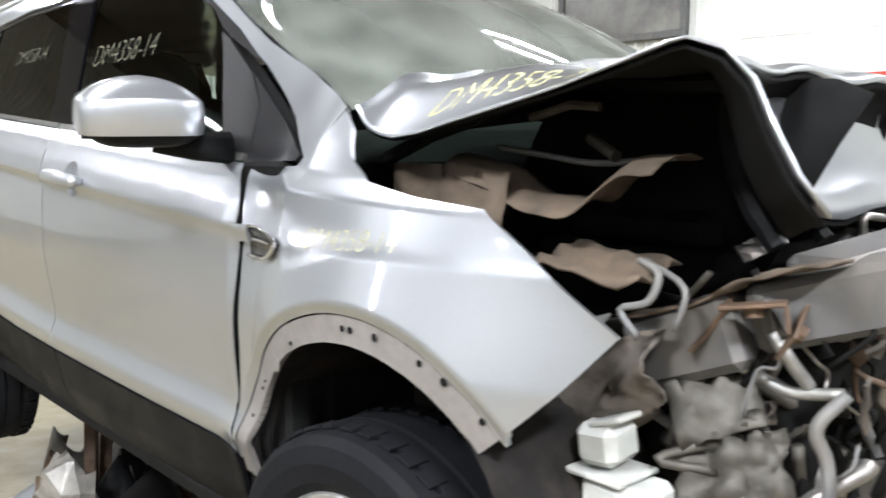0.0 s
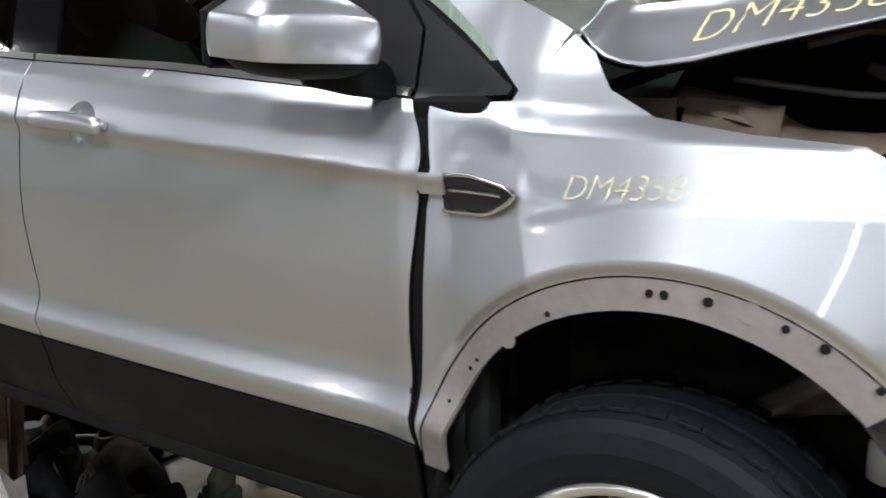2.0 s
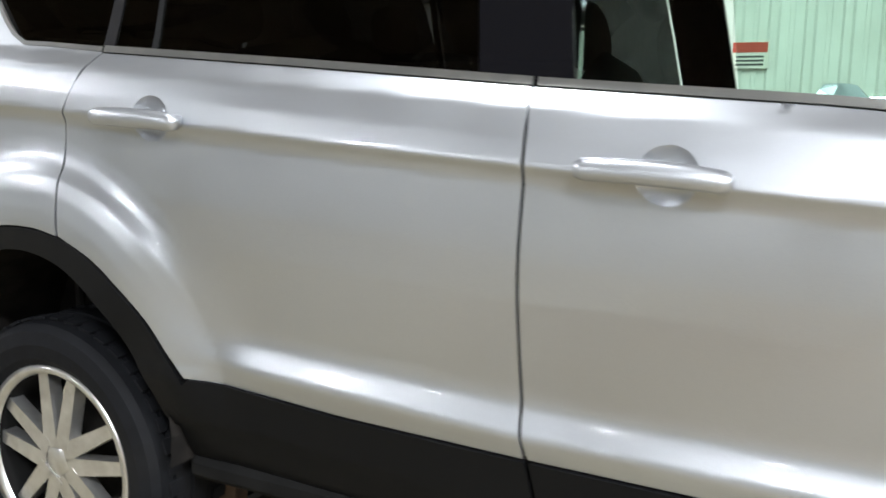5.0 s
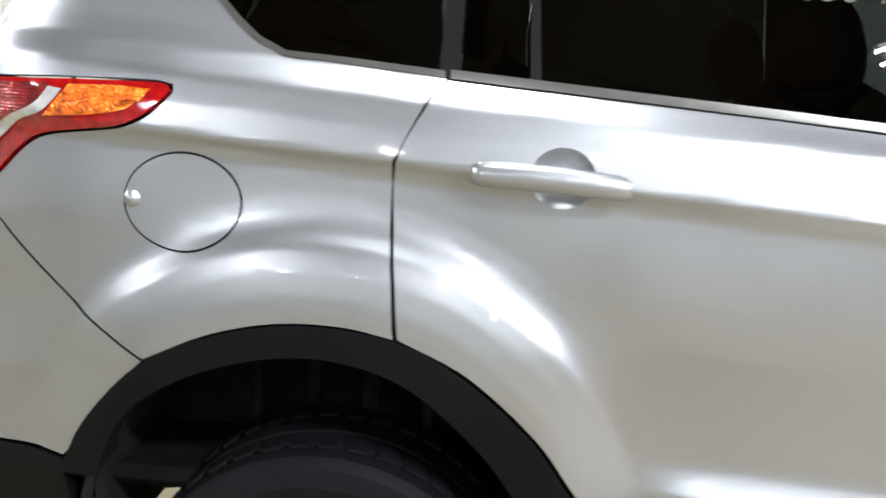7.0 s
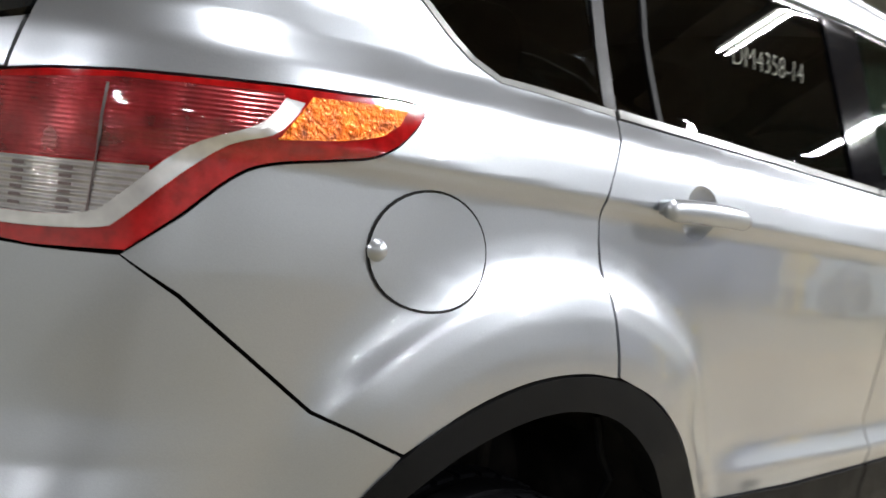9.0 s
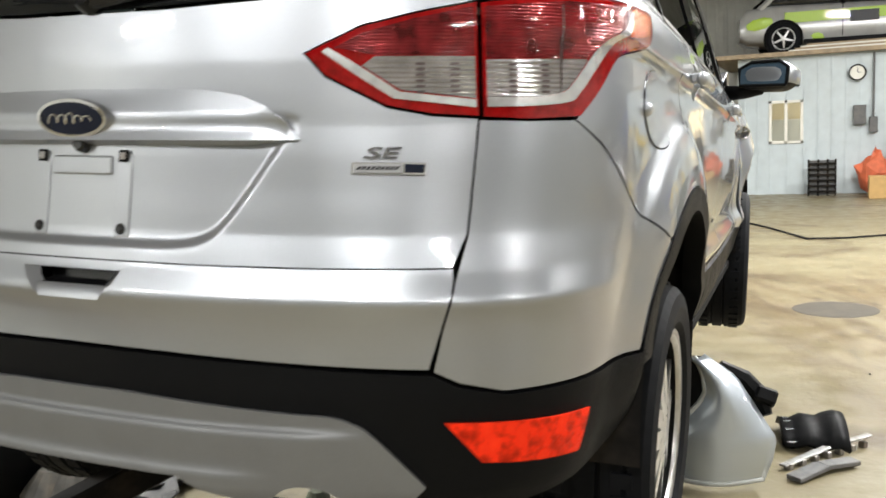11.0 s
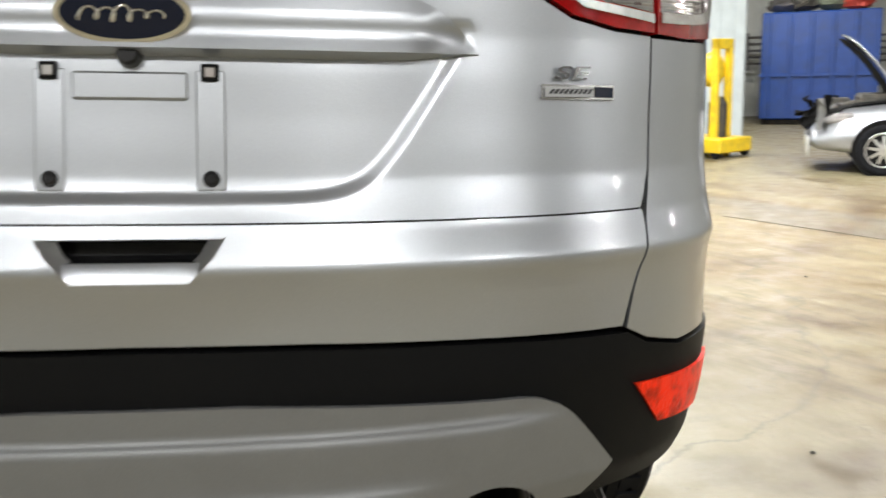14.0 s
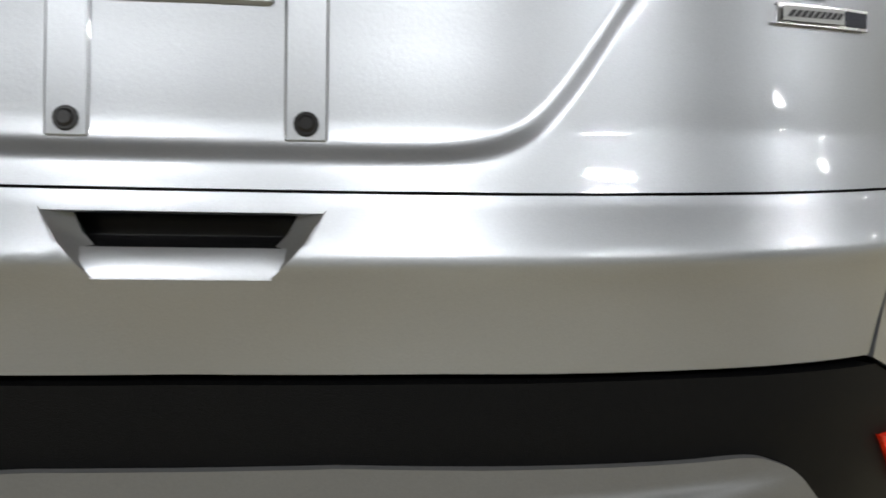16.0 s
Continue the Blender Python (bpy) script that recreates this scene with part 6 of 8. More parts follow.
for k, (x, y, a, r, h, d) in enumerate(((0.10, -0.34, 30, 0.26, 0.24, 110), (0.42, -0.42, -40, 0.30, 0.26, 140), (0.48, -0.18, 80, 0.22, 0.22, 120), (0.75, -0.40, 10, 0.28, 0.20, 130), (-0.25, 0.10, 60, 0.26, 0.20, 150), (-0.05, 0.35, 120, 0.24, 0.19, 120), (-0.38, -0.22, 200, 0.22, 0.19, 140))):
    rows = [[(r * math.cos(radians(q)) * (1 - 0.25 * v), r * math.sin(radians(q)) * (1 - 0.25 * v), 0.006 + h * v * (1 - 0.25 * math.cos(radians(q * 3)))) for v in np.linspace(0, 1, 6)] for q in np.linspace(0, d, 16)]
    tagged(part_at("scrap_liner", sheet(rows, 0.006), (CLAD, BLACK, GRIME, CLAD)[k % 4], pose(x, y, 0, 0, 0, a), smooth=True), "curved black plastic wheel liner standing in the pile", "car part", "scrap parts under the car")
for k, (x, y, a) in enumerate(((0.30, -0.24, 15), (0.60, -0.52, 100), (0.12, -0.56, 60), (0.85, -0.25, 150))):
    pieces = [tube([(0, 0, 0.02), (0.08 * math.cos(b), 0.08 * math.sin(b), 0.10 + 0.16 * rng.rand()), (0.20 * math.cos(b + 0.3), 0.20 * math.sin(b + 0.3), 0.016)], [0.032, 0.024, 0.006], 6, flat=0.5) for b in rng.uniform(0, 6.28, 5)]
    tagged(part_at("scrap_trim", join(*pieces), (GRIME, CLAD, RUST, CLAD)[k], pose(x, y, 0, 0, 0, a)), "tangled dark trim and brackets in the pile", "car part", "scrap parts under the car")
rag("plastic_bag", "crumpled clear plastic bag of parts on the floor", "bag", pose(0.30, -0.56, 0.0, 0, 0, 20), (0.14, 0.11, 0.30), BAG, 2)
rag("dark_sack", "greasy dark sack slumped on the floor", "sack", pose(0.22, -0.06, 0.0, 0, 0, 20), (0.12, 0.10, 0.16), GRIME, 4)
for px, py, ph in ((0.60, 0.46, 0.16), (0.62, 0.16, 0.15), (0.55, -0.16, 0.12)):
    tagged(part_at("engine_mount", join(box(-0.07, -0.05, 0, 0.07, 0.05, ph * 0.5, 0.015), lathe([(0.0, 0.0), (0.05, 0.0), (0.055, ph * 0.7), (0.03, ph), (0, ph)], 14)), GREENISH, pose(px, py, 0, 0, 0, px * 300)), "green-grey greasy engine mount on the floor", "car part")

# loose silver wing and trim on the floor beside the car
PALE_BLUE = material("pale_blue_silver", (0.50, 0.55, 0.60), rough=0.33, metal=0.7, coat=1.0, grain=0.05, grain_scale=700)
loose = thing("loose_wing", "pale silver-blue loose car wing standing on the floor", "car panel", pose(1.42, 0.0, 0.0))


def wing_edges(z):
    return float(np.interp(z, [0, 0.22, 0.27, 0.32, 0.37, 0.43, 0.48, 0.51], [-0.68, -0.67, -0.74, -0.79, -0.815, -0.81, -0.79, -0.76])), float(np.interp(z, [0, 0.1, 0.19, 0.32, 0.43, 0.51], [-1.02, -1.055, -1.07, -0.99, -0.92, -0.80]))


def wing_at(z, t, off=0.0):
    a, b = wing_edges(z)
    return (0.16 * z - 0.07 * math.sin(math.pi * t) - 0.05 * math.sin(3 * z) + 0.03 * t + off, a + (b - a) * t, z + 0.02 * t * (1 - z * 2))


part("wing_skin", *sheet([[wing_at(z, t) for t in np.linspace(0, 1, 15)] for z in np.linspace(0.012, 0.51, 22)], -0.006), PALE_BLUE, loose, smooth=True)
part("wing_edge", *tube([wing_at(z, -0.02, -0.005) for z in np.linspace(0.22, 0.505, 14)], 0.013, 8), WHITE_PL, loose, "pale returned arch edge", smooth=True)
part("wing_edge", *tube([wing_at(0.02, t, -0.004) for t in np.linspace(0.02, 0.98, 9)], 0.011, 6), WHITE_PL, loose, "pale lower edge", smooth=True)
part("arch_liner", *sheet([[(0.10 + 0.03 * math.sin(9 * z), y, z) for y in np.linspace(-0.62, -0.82, 6)] for z in np.linspace(0.16, 0.50, 8)], 0.006), CLAD, loose, smooth=True)
part("black_bracket", *join(tube([wing_at(0.47, 1.0, 0.02), wing_at(0.41, 1.12, 0.02), wing_at(0.34, 1.16, 0.02), wing_at(0.27, 1.05, 0.02)], [0.018, 0.035, 0.040, 0.022], 7), moved(box(-0.04, -0.04, -0.03, 0.04, 0.04, 0.03, 0.01), pose(0.08, -1.03, 0.35, 20, 30, 10))), CLAD, loose, "black plastic bracket")
grille = thing("broken_grille", "broken black plastic grille lying on the floor", "car part", pose(2.05, -1.19, 0.0, 0, 0, 8))
rows = [[(0.17 * a * (1 - 0.12 * b), 0.13 * b, 0.02 + 0.07 * (1 - a * a) * (1 - 0.3 * b) + 0.01 * math.sin(7 * b)) for b in np.linspace(-1, 1, 9)] for a in np.linspace(-1, 1, 9)]
part("grille_body", *sheet(rows, 0.02), CLAD, grille, smooth=True)
for k in range(5):
    part("grille_slat", *tube([(-0.15 + 0.07 * k, y, 0.085 - 2.1 * (-0.15 + 0.07 * k) ** 2) for y in (-0.115, 0.0, 0.115)], 0.008, 6), GLOSS_BLACK, grille)
trimbar = thing("bent_reinforcement", "bent grey metal strip with clips on the floor", "car part", pose(1.85, -1.255, 0.0, 0, 0, -40))
part("strip", *join(bar((-0.26, 0, 0.02), (0.02, 0.015, 0.035), 0.035, 0.010), bar((0.02, 0.015, 0.035), (0.26, -0.01, 0.05), 0.03, 0.010)), CAST, trimbar)
for k in range(7):
    part("clip", *box(-0.24 + 0.075 * k, -0.02, 0.0, -0.215 + 0.075 * k, 0.012, 0.028, 0.003), STEEL, trimbar)
tagged(part_at("broken_rail", join(bar((-0.17, 0, 0.015), (0.0, 0.012, 0.03), 0.07, 0.02), bar((0.0, 0.012, 0.03), (0.17, -0.005, 0.02), 0.06, 0.02)), GREY_PL, pose(1.66, -1.245, 0, 0, 0, -42)), "broken dark rail lying beside a metal strip", "car part")
tagged(part_at("headlamp_shell", moved(shell(0, 0, 0, 0.10, 0.09, 0.10, -0.95, 0.999), Matrix.Translation((0, 0, 0.10))), CHROME, pose(2.55, -0.66, 0.0), smooth=True), "broken chrome headlamp shell on the floor", "car part")
rng = random.Random(8)
for i in range(14):
    m = pose(rng.uniform(0, 9), rng.uniform(-3.6, -1.2), 0, 0, 0, rng.uniform(0, 360))
    s = rng.uniform(0.004, 0.011)
    tagged(part_at("dirt_crumb", shell(0, 0, s * 0.45, s, s * 0.7, s * 0.5, -0.95, 0.95, 8, 3), GRIME, m), "small dark crumb of dirt on the floor", "dirt", "crumbs on the floor")


# ---------------------------------------------------------------- other cars
WHITE_CAR = material("white_car_paint", (0.62, 0.63, 0.62), rough=0.3, metal=0.3, coat=0.8, stain=0.2, stain_scale=3)
LIME = material("lime_paint", (0.42, 0.62, 0.05), rough=0.35, coat=0.8)
PRIMER = material("grey_primer", (0.30, 0.31, 0.32), rough=0.5, metal=0.2, stain=0.3, stain_scale=6)


# opaque glass in a lighter grey: see-through brightness is put into its colour
PALE_GLASS = material("pale_cabin_glass", (0.10, 0.105, 0.095), rough=0.4, spec=0.5, grain=0.3, grain_scale=3, stain=0.4, stain_scale=2, stain_colour=(0.03, 0.03, 0.03))


def hull(sections):
    """A body from cross-sections: x, half width low, half width high, z low, z high."""
    rows = []
    for x, w0, w1, z0, z1 in sections:
        zz = [z0, z0, z0 + 0.06, z0 + (z1 - z0) * 0.45, z1 - 0.07, z1, z1 + 0.012, z1, z1 - 0.07, z0 + (z1 - z0) * 0.45, z0 + 0.06, z0, z0]
        ww = [0, w0 * 0.9, w0, w0 * 1.02, w1, w1 * 0.9, 0, -w1 * 0.9, -w1, -w0 * 1.02, -w0, -w0 * 0.9, 0]
        rows.append([(x, w, z) for w, z in zip(ww, zz)])
    v, f = sheet(rows)
    n = len(rows[0])
    f.append(tuple(range(n - 1)))
    f.append(tuple(range(len(v) - n, len(v) - 1))[::-1])
    return v, f


def hatchback(name, label, at, paint, second=None, open_hood=False, group="", length=4.2, parts=True):
    c = thing(name, label, "car", at, group)
    h = length / 2
    part("body", *hull([(-h, 0.70, 0.62, 0.38, 0.78), (-h + 0.12, 0.82, 0.74, 0.30, 0.92), (-h + 0.6, 0.88, 0.82, 0.24, 0.96), (-0.6, 0.89, 0.83, 0.22, 0.93), (0.6, 0.89, 0.82, 0.22, 0.90),
                        (h - 1.05, 0.88, 0.78, 0.24, 0.87), (h - 0.4, 0.86, 0.72, 0.27, 0.77 if not open_hood else 0.80), (h - 0.08, 0.74, 0.60, 0.30, 0.62 if not open_hood else 0.60), (h, 0.60, 0.5, 0.34, 0.50)]), paint, c, smooth=True)
    cab = [(-h + 0.25, 0.60, 0.52, 0.90, 0.98), (-h + 0.7, 0.74, 0.58, 0.92, 1.33), (-0.5, 0.78, 0.60, 0.90, 1.42), (0.25, 0.78, 0.59, 0.88, 1.40), (1.15, 0.74, 0.62, 0.84, 0.93)]
    part("cabin_glass", *hull(cab), PALE_GLASS if open_hood else GLASS_DARK, c, "dark cabin windows", smooth=True)
    part("roof", *sheet([[(x, y, 1.435 - 0.10 * (y / 0.6) ** 2 - 0.05 * (x + 0.3) ** 2) for y in np.linspace(-0.60, 0.60, 9)] for x in np.linspace(-1.3, 0.35, 8)], -0.012), second or paint, c, smooth=True)
    for s in (-1, 1):
        part("pillar", *tube([(1.16, s * 0.70, 0.90), (0.32, s * 0.605, 1.39)], 0.028, 6), paint, c)
        part("pillar", *tube([(-0.25, s * 0.775, 0.90), (-0.32, s * 0.60, 1.39)], 0.035, 6), GLOSS_BLACK, c)
        part("pillar", *tube([(-h + 0.35, s * 0.74, 0.90), (-h + 0.85, s * 0.59, 1.34)], 0.06, 6), paint, c)
        part("door_mirror", *moved(shell(0, 0, 0, 0.08, 0.10, 0.065, -0.99, 0.99, 14, 6), Matrix.Translation((0.85, s * 0.95, 0.98))), paint, c, smooth=True)
        part("door_seam", *box(-0.28, s * 0.905 - 0.006, 0.30, -0.268, s * 0.905 + 0.006, 0.88, 0), BLACK, c)
        part("door_seam", *box(0.86, s * 0.90 - 0.006, 0.30, 0.872, s * 0.90 + 0.006, 0.86, 0), BLACK, c)
        part("sill_trim", *box(-0.95, s * 0.885 - 0.02, 0.20, 0.95, s * 0.885 + 0.02, 0.28, 0.01), paint if not parts else CLAD, c)
        if second:
            part("stripe", *box(-1.3, s * 0.912 - 0.004, 0.60, 0.9, s * 0.912 + 0.004, 0.80, 0.002), second, c, "bright lime flank stripe")
            for q, (x0, z0, w0) in enumerate(((-1.75, 0.62, 0.5), (1.25, 0.66, 0.42), (0.55, 0.42, 0.3), (-0.7, 0.36, 0.35))):
                part("splash", *moved(shell(0, 0, 0, w0 * 0.5, 0.012, 0.11, -0.95, 0.95, 12, 4, 1.6), pose(x0, s * 0.885, z0, 0, 8 * (q - 1.5), 0)), second, c, "lime green paint splash")
            part("number_plate_panel", *box(-0.15, s * 0.918 - 0.004, 0.55, 0.35, s * 0.918 + 0.004, 0.75, 0.002), INK, c)
        part("head_lamp", *moved(shell(0, 0, 0, 0.20, 0.10, 0.07, -0.99, 0.99, 14, 5), pose(h - 0.32, s * 0.64, 0.68, 0, 10, -s * 22)), CLEAR_LENS, c, "clear headlamp", smooth=True)
        for x in (-1.32, 1.28):
            part("arch_shadow", *moved(lathe([(0.0, 0.0), (0.355, 0.0), (0.36, 0.02), (0.36, 0.06)], 24, "Y"), Matrix.Translation((x, s * 0.93, 0.315)) @ Matrix.Rotation(0 if s < 0 else math.pi, 4, "Z")), BLACK, c)
            wheel(pose(x, s * 0.86, 0.31, 0, x * 30, 0 if s < 0 else 180), c, 0.31, 0.20, n=9 if not second else 5, twin=0.0)
    part("grille", *box(h - 0.10, -0.42, 0.32, h + 0.012, 0.42, 0.44, 0.02), CLAD, c)
    if open_hood:
        rows = [[(1.12 + 1.05 * t * math.cos(radians(58)) + 0.10 * t * t - 0.10 * t * (y / 0.7) ** 2, y, 0.90 + 1.05 * t * math.sin(radians(58)) - 0.16 * t * t + 0.07 * (1 - (y / 0.7) ** 2)) for y in np.linspace(-0.68 + 0.1 * t, 0.68 - 0.1 * t, 9)] for t in np.linspace(0, 1, 8)]
        part("open_bonnet", *sheet(rows, 0.02), paint, c, "raised bonnet", smooth=True)
        rows = [[(x + 0.02, y, z - 0.035) for x, y, z in row] for row in rows]
        part("bonnet_liner", *sheet(rows, 0.004), BLACK, c)
        # black sheet over the closed hull; the bay's darkness is its colour
        part("bay_sheet", *sheet([[(x, y, np.interp(x, [h - 1.05, h - 0.4, h - 0.08], [0.888, 0.818, 0.63]) + 0.03 * (1 - (y / 0.66) ** 2)) for y in np.linspace(-0.64, 0.64, 7)] for x in np.linspace(h - 1.02, h - 0.06, 8)], 0.01), BLACK, c, "dark open engine bay")
        part("engine", *join(box(1.15, -0.42, 0.80, 1.55, 0.42, 0.96, 0.04), box(1.6, -0.5, 0.70, 1.9, -0.1, 0.90, 0.03), box(1.15, -0.5, 0.55, 1.85, 0.5, 0.78, 0.04), box(1.25, -0.25, 0.76, 1.65, 0.25, 0.86, 0.03), tube([(1.2, 0.3, 0.82), (1.6, 0.4, 0.86), (1.8, 0.2, 0.78)], 0.04)), GRIME, c, "dark exposed engine")
        rng = random.Random(77)
        for q in range(16):
            part("torn_panel", *crumple(0, 0, 0, rng.uniform(0.15, 0.4), rng.uniform(0.1, 0.3), 5, 4, 0.05, 300 + q, pose(rng.uniform(h - 0.75, h + 0.02), rng.uniform(-0.75, 0.75), rng.uniform(0.40, 0.85), rng.uniform(0, 180), rng.uniform(0, 180), 0)), rng.choice([BLACK, GREY_PL, BLACK, CAST, WHITE_PL, GRIME]), c, "torn shard of the broken nose")
        part("bumper_skin", *sheet([[(h - 0.02 + 0.06 * math.cos(y) + 0.02 * math.sin(11 * y), y, z) for y in np.linspace(-0.78, 0.78, 13)] for z in (0.22, 0.32, 0.44, 0.45)], 0.02), WHITE_CAR, c, "cracked white front bumper", smooth=True)
    return c


def facing(x, y, heading, z=0.0):
    return pose(x, y, z, 0, 0, heading)


hatchback("crashed_hatchback", "silver hatchback with its bonnet up and bumper broken", facing(8.25, -8.45, 62), SILVER, open_hood=True)
hatchback("race_car", "white and lime green race car stored on the mezzanine", facing(17.6, -1.9, -84, 2.62), WHITE_CAR, LIME)
hatchback("wrecked_car", "silver wrecked car with a crushed nose", facing(2.2, 3.4, -10, 0.25), PALE_BLUE, open_hood=False)
for k, (x, y, z, sx, sy, rx, ry, rz) in enumerate(((1.55, 2.45, 1.55, 0.6, 0.5, 50, 20, 0), (1.95, 2.55, 1.62, 0.55, 0.45, 30, -30, 40), (1.8, 2.35, 1.30, 0.6, 0.4, 70, 10, 15), (2.35, 2.5, 1.45, 0.5, 0.5, 55, -10, -20))):
    ob = part_at("crushed_panel", crumple(0, 0, 0, sx, sy, 9, 8, 0.045, 60 + k), (PALE_BLUE, SILVER, PRIMER, PALE_BLUE)[k], pose(x, y, z, rx, ry, rz), smooth=False)
    tagged(ob, "crushed shiny silver panel stacked on a wreck", "car panel")
tagged(part_at("trestle", join(box(1.2, 2.2, 0, 1.26, 2.9, 1.3, 0.004), box(2.6, 2.2, 0, 2.66, 2.9, 1.3, 0.004), box(1.2, 2.2, 1.2, 2.66, 2.9, 1.3, 0.004), box(1.3, 2.25, 1.3, 2.6, 2.85, 1.42, 0.02)), STAND_PAINT, Matrix()), "dark steel trestle holding crushed panels", "trestle")



# ---------------------------------------------------------------- the hall
def ribbed(length, height, pitch=0.30, rib=0.028, width=0.05, thick=0.01):
    """A ribbed metal sheet along x, standing in z, ribs toward -y."""
    xs = []
    n = int(length / pitch)
    for k in range(n + 1):
        c = k * pitch
        xs += [(c - width, 0), (c - width * 0.5, -rib), (c + width * 0.5, -rib), (c + width, 0), (c + pitch * 0.42, 0), (c + pitch * 0.46, -rib * 0.25), (c + pitch * 0.54, -rib * 0.25), (c + pitch * 0.58, 0)]
    return sheet([[(x, y, z) for x, y in xs] for z in (0, height)], -thick)


def add(name, piece, mat, label, cat, at=None, kind="", smooth=False, group=""):
    ob = part(name, *piece, mat, None, smooth=smooth)
    if at is not None:
        ob.matrix_world = at
    return tagged(ob, label, cat, group, kind)


def concrete_floor():
    """Worn concrete: pale slab, brown tyre dirt in swept bands, dark oil blots, damp patches."""
    m = material("concrete", (0.195, 0.168, 0.100), rough=0.5, grain=0.10, grain_scale=2.2, bump=0.0025, bump_scale=24, rough_var=0.18)
    nt = m.node_tree
    b = nt.nodes["Principled BSDF"]
    src = b.inputs["Base Color"].links[0].from_socket
    coord = nt.nodes.new("ShaderNodeTexCoord")

    def layer(src, scale, stretch, lo, hi, amount, colour, turn=0.0):
        mp = nt.nodes.new("ShaderNodeMapping")
        mp.inputs["Scale"].default_value = stretch
        mp.inputs["Rotation"].default_value = (0, 0, turn)
        n = nt.nodes.new("ShaderNodeTexNoise")
        n.inputs["Scale"].default_value, n.inputs["Detail"].default_value, n.inputs["Roughness"].default_value = scale, 8, 0.65
        r = nt.nodes.new("ShaderNodeMapRange")
        r.inputs[1].default_value, r.inputs[2].default_value, r.inputs[4].default_value = lo, hi, amount
        mix = nt.nodes.new("ShaderNodeMix")
        mix.data_type = "RGBA"
        nt.links.new(coord.outputs["Object"], mp.inputs[0])
        nt.links.new(mp.outputs[0], n.inputs["Vector"])
        nt.links.new(n.outputs["Fac"], r.inputs[0])
        nt.links.new(r.outputs[0], mix.inputs[0])
        nt.links.new(src, mix.inputs[6])
        mix.inputs[7].default_value = (*colour, 1)
        return mix.outputs[2]

    src = layer(src, 0.55, (1, 1, 1), 0.45, 0.70, 0.6, (0.17, 0.135, 0.080))
    src = layer(src, 1.0, (0.9, 0.22, 1), 0.52, 0.72, 0.55, (0.095, 0.065, 0.034), 0.35)
    src = layer(src, 2.2, (1, 0.5, 1), 0.58, 0.70, 0.5, (0.075, 0.056, 0.038))
    src = layer(src, 9.0, (1, 1, 1), 0.62, 0.74, 0.5, (0.07, 0.058, 0.045))
    src = layer(src, 0.9, (1, 1, 1), 0.56, 0.72, 0.5, (0.225, 0.197, 0.128))
    # tyre dirt dragged along the lane, and the patched strip beside the sawn joint
    def across(x, y, bounds):
        dot = nt.nodes.new("ShaderNodeVectorMath")
        dot.operation = "DOT_PRODUCT"
        dot.inputs[1].default_value = (x, y, 0)
        nt.links.new(coord.outputs["Object"], dot.inputs[0])
        out = None
        for lo, hi in bounds:
            r = nt.nodes.new("ShaderNodeMapRange")
            r.interpolation_type = "SMOOTHSTEP"
            r.inputs[1].default_value, r.inputs[2].default_value = lo, hi
            nt.links.new(dot.outputs["Value"], r.inputs[0])
            out = times(out, r.outputs[0]) if out else r.outputs[0]
        return out

    def times(a, b):
        m2 = nt.nodes.new("ShaderNodeMath")
        m2.operation = "MULTIPLY"
        nt.links.new(a, m2.inputs[0])
        nt.links.new(b, m2.inputs[1])
        return m2.outputs[0]

    def masked(src, mask, colour, stretch, scale, lo, hi, amount):
        mp = nt.nodes.new("ShaderNodeMapping")
        mp.inputs["Rotation"].default_value = (0, 0, -0.46)
        mp.inputs["Scale"].default_value = (1, 1, 1)
        ms = nt.nodes.new("ShaderNodeMapping")
        ms.inputs["Scale"].default_value = stretch
        n = nt.nodes.new("ShaderNodeTexNoise")
        n.inputs["Scale"].default_value, n.inputs["Detail"].default_value, n.inputs["Roughness"].default_value = scale, 9, 0.7
        r = nt.nodes.new("ShaderNodeMapRange")
        r.inputs[1].default_value, r.inputs[2].default_value, r.inputs[4].default_value = lo, hi, amount
        mix = nt.nodes.new("ShaderNodeMix")
        mix.data_type = "RGBA"
        nt.links.new(coord.outputs["Object"], mp.inputs[0])
        nt.links.new(mp.outputs[0], ms.inputs[0])
        nt.links.new(ms.outputs[0], n.inputs["Vector"])
        nt.links.new(n.outputs["Fac"], r.inputs[0])
        nt.links.new(times(r.outputs[0], mask), mix.inputs[0])
        nt.links.new(src, mix.inputs[6])
        mix.inputs[7].default_value = (*colour, 1)
        return mix.outputs[2]

    along = across(0.896, 0.444, ((-2.2, -0.6), (6.5, 4.2)))
    lane = times(along, across(0.444, -0.896, ((1.8, 3.4), (9.5, 7.5))))
    strip = times(along, across(0.444, -0.896, ((6.04, 6.07), (7.0, 6.9))))
    src = masked(src, lane, (0.120, 0.085, 0.040), (0.35, 1.6, 1), 1.1, 0.36, 0.55, 0.9)
    src = masked(src, lane, (0.070, 0.046, 0.021), (0.5, 3.0, 1), 1.6, 0.48, 0.62, 0.9)
    src = masked(src, lane, (0.05, 0.036, 0.02), (0.8, 2.2, 1), 4.5, 0.55, 0.64, 0.8)
    src = masked(src, strip, (0.105, 0.092, 0.070), (0.6, 1.2, 1), 2.0, 0.30, 0.50, 0.8)
    # swept arcs left by tyres
    mp = nt.nodes.new("ShaderNodeMapping")
    mp.inputs["Location"].default_value = (-8.5, 1.0, 0)
    w = nt.nodes.new("ShaderNodeTexWave")
    w.wave_type, w.rings_direction = "RINGS", "Z"
    w.inputs["Scale"].default_value, w.inputs["Distortion"].default_value, w.inputs["Detail"].default_value, w.inputs["Detail Scale"].default_value = 0.22, 3.5, 5, 1.6
    r = nt.nodes.new("ShaderNodeMapRange")
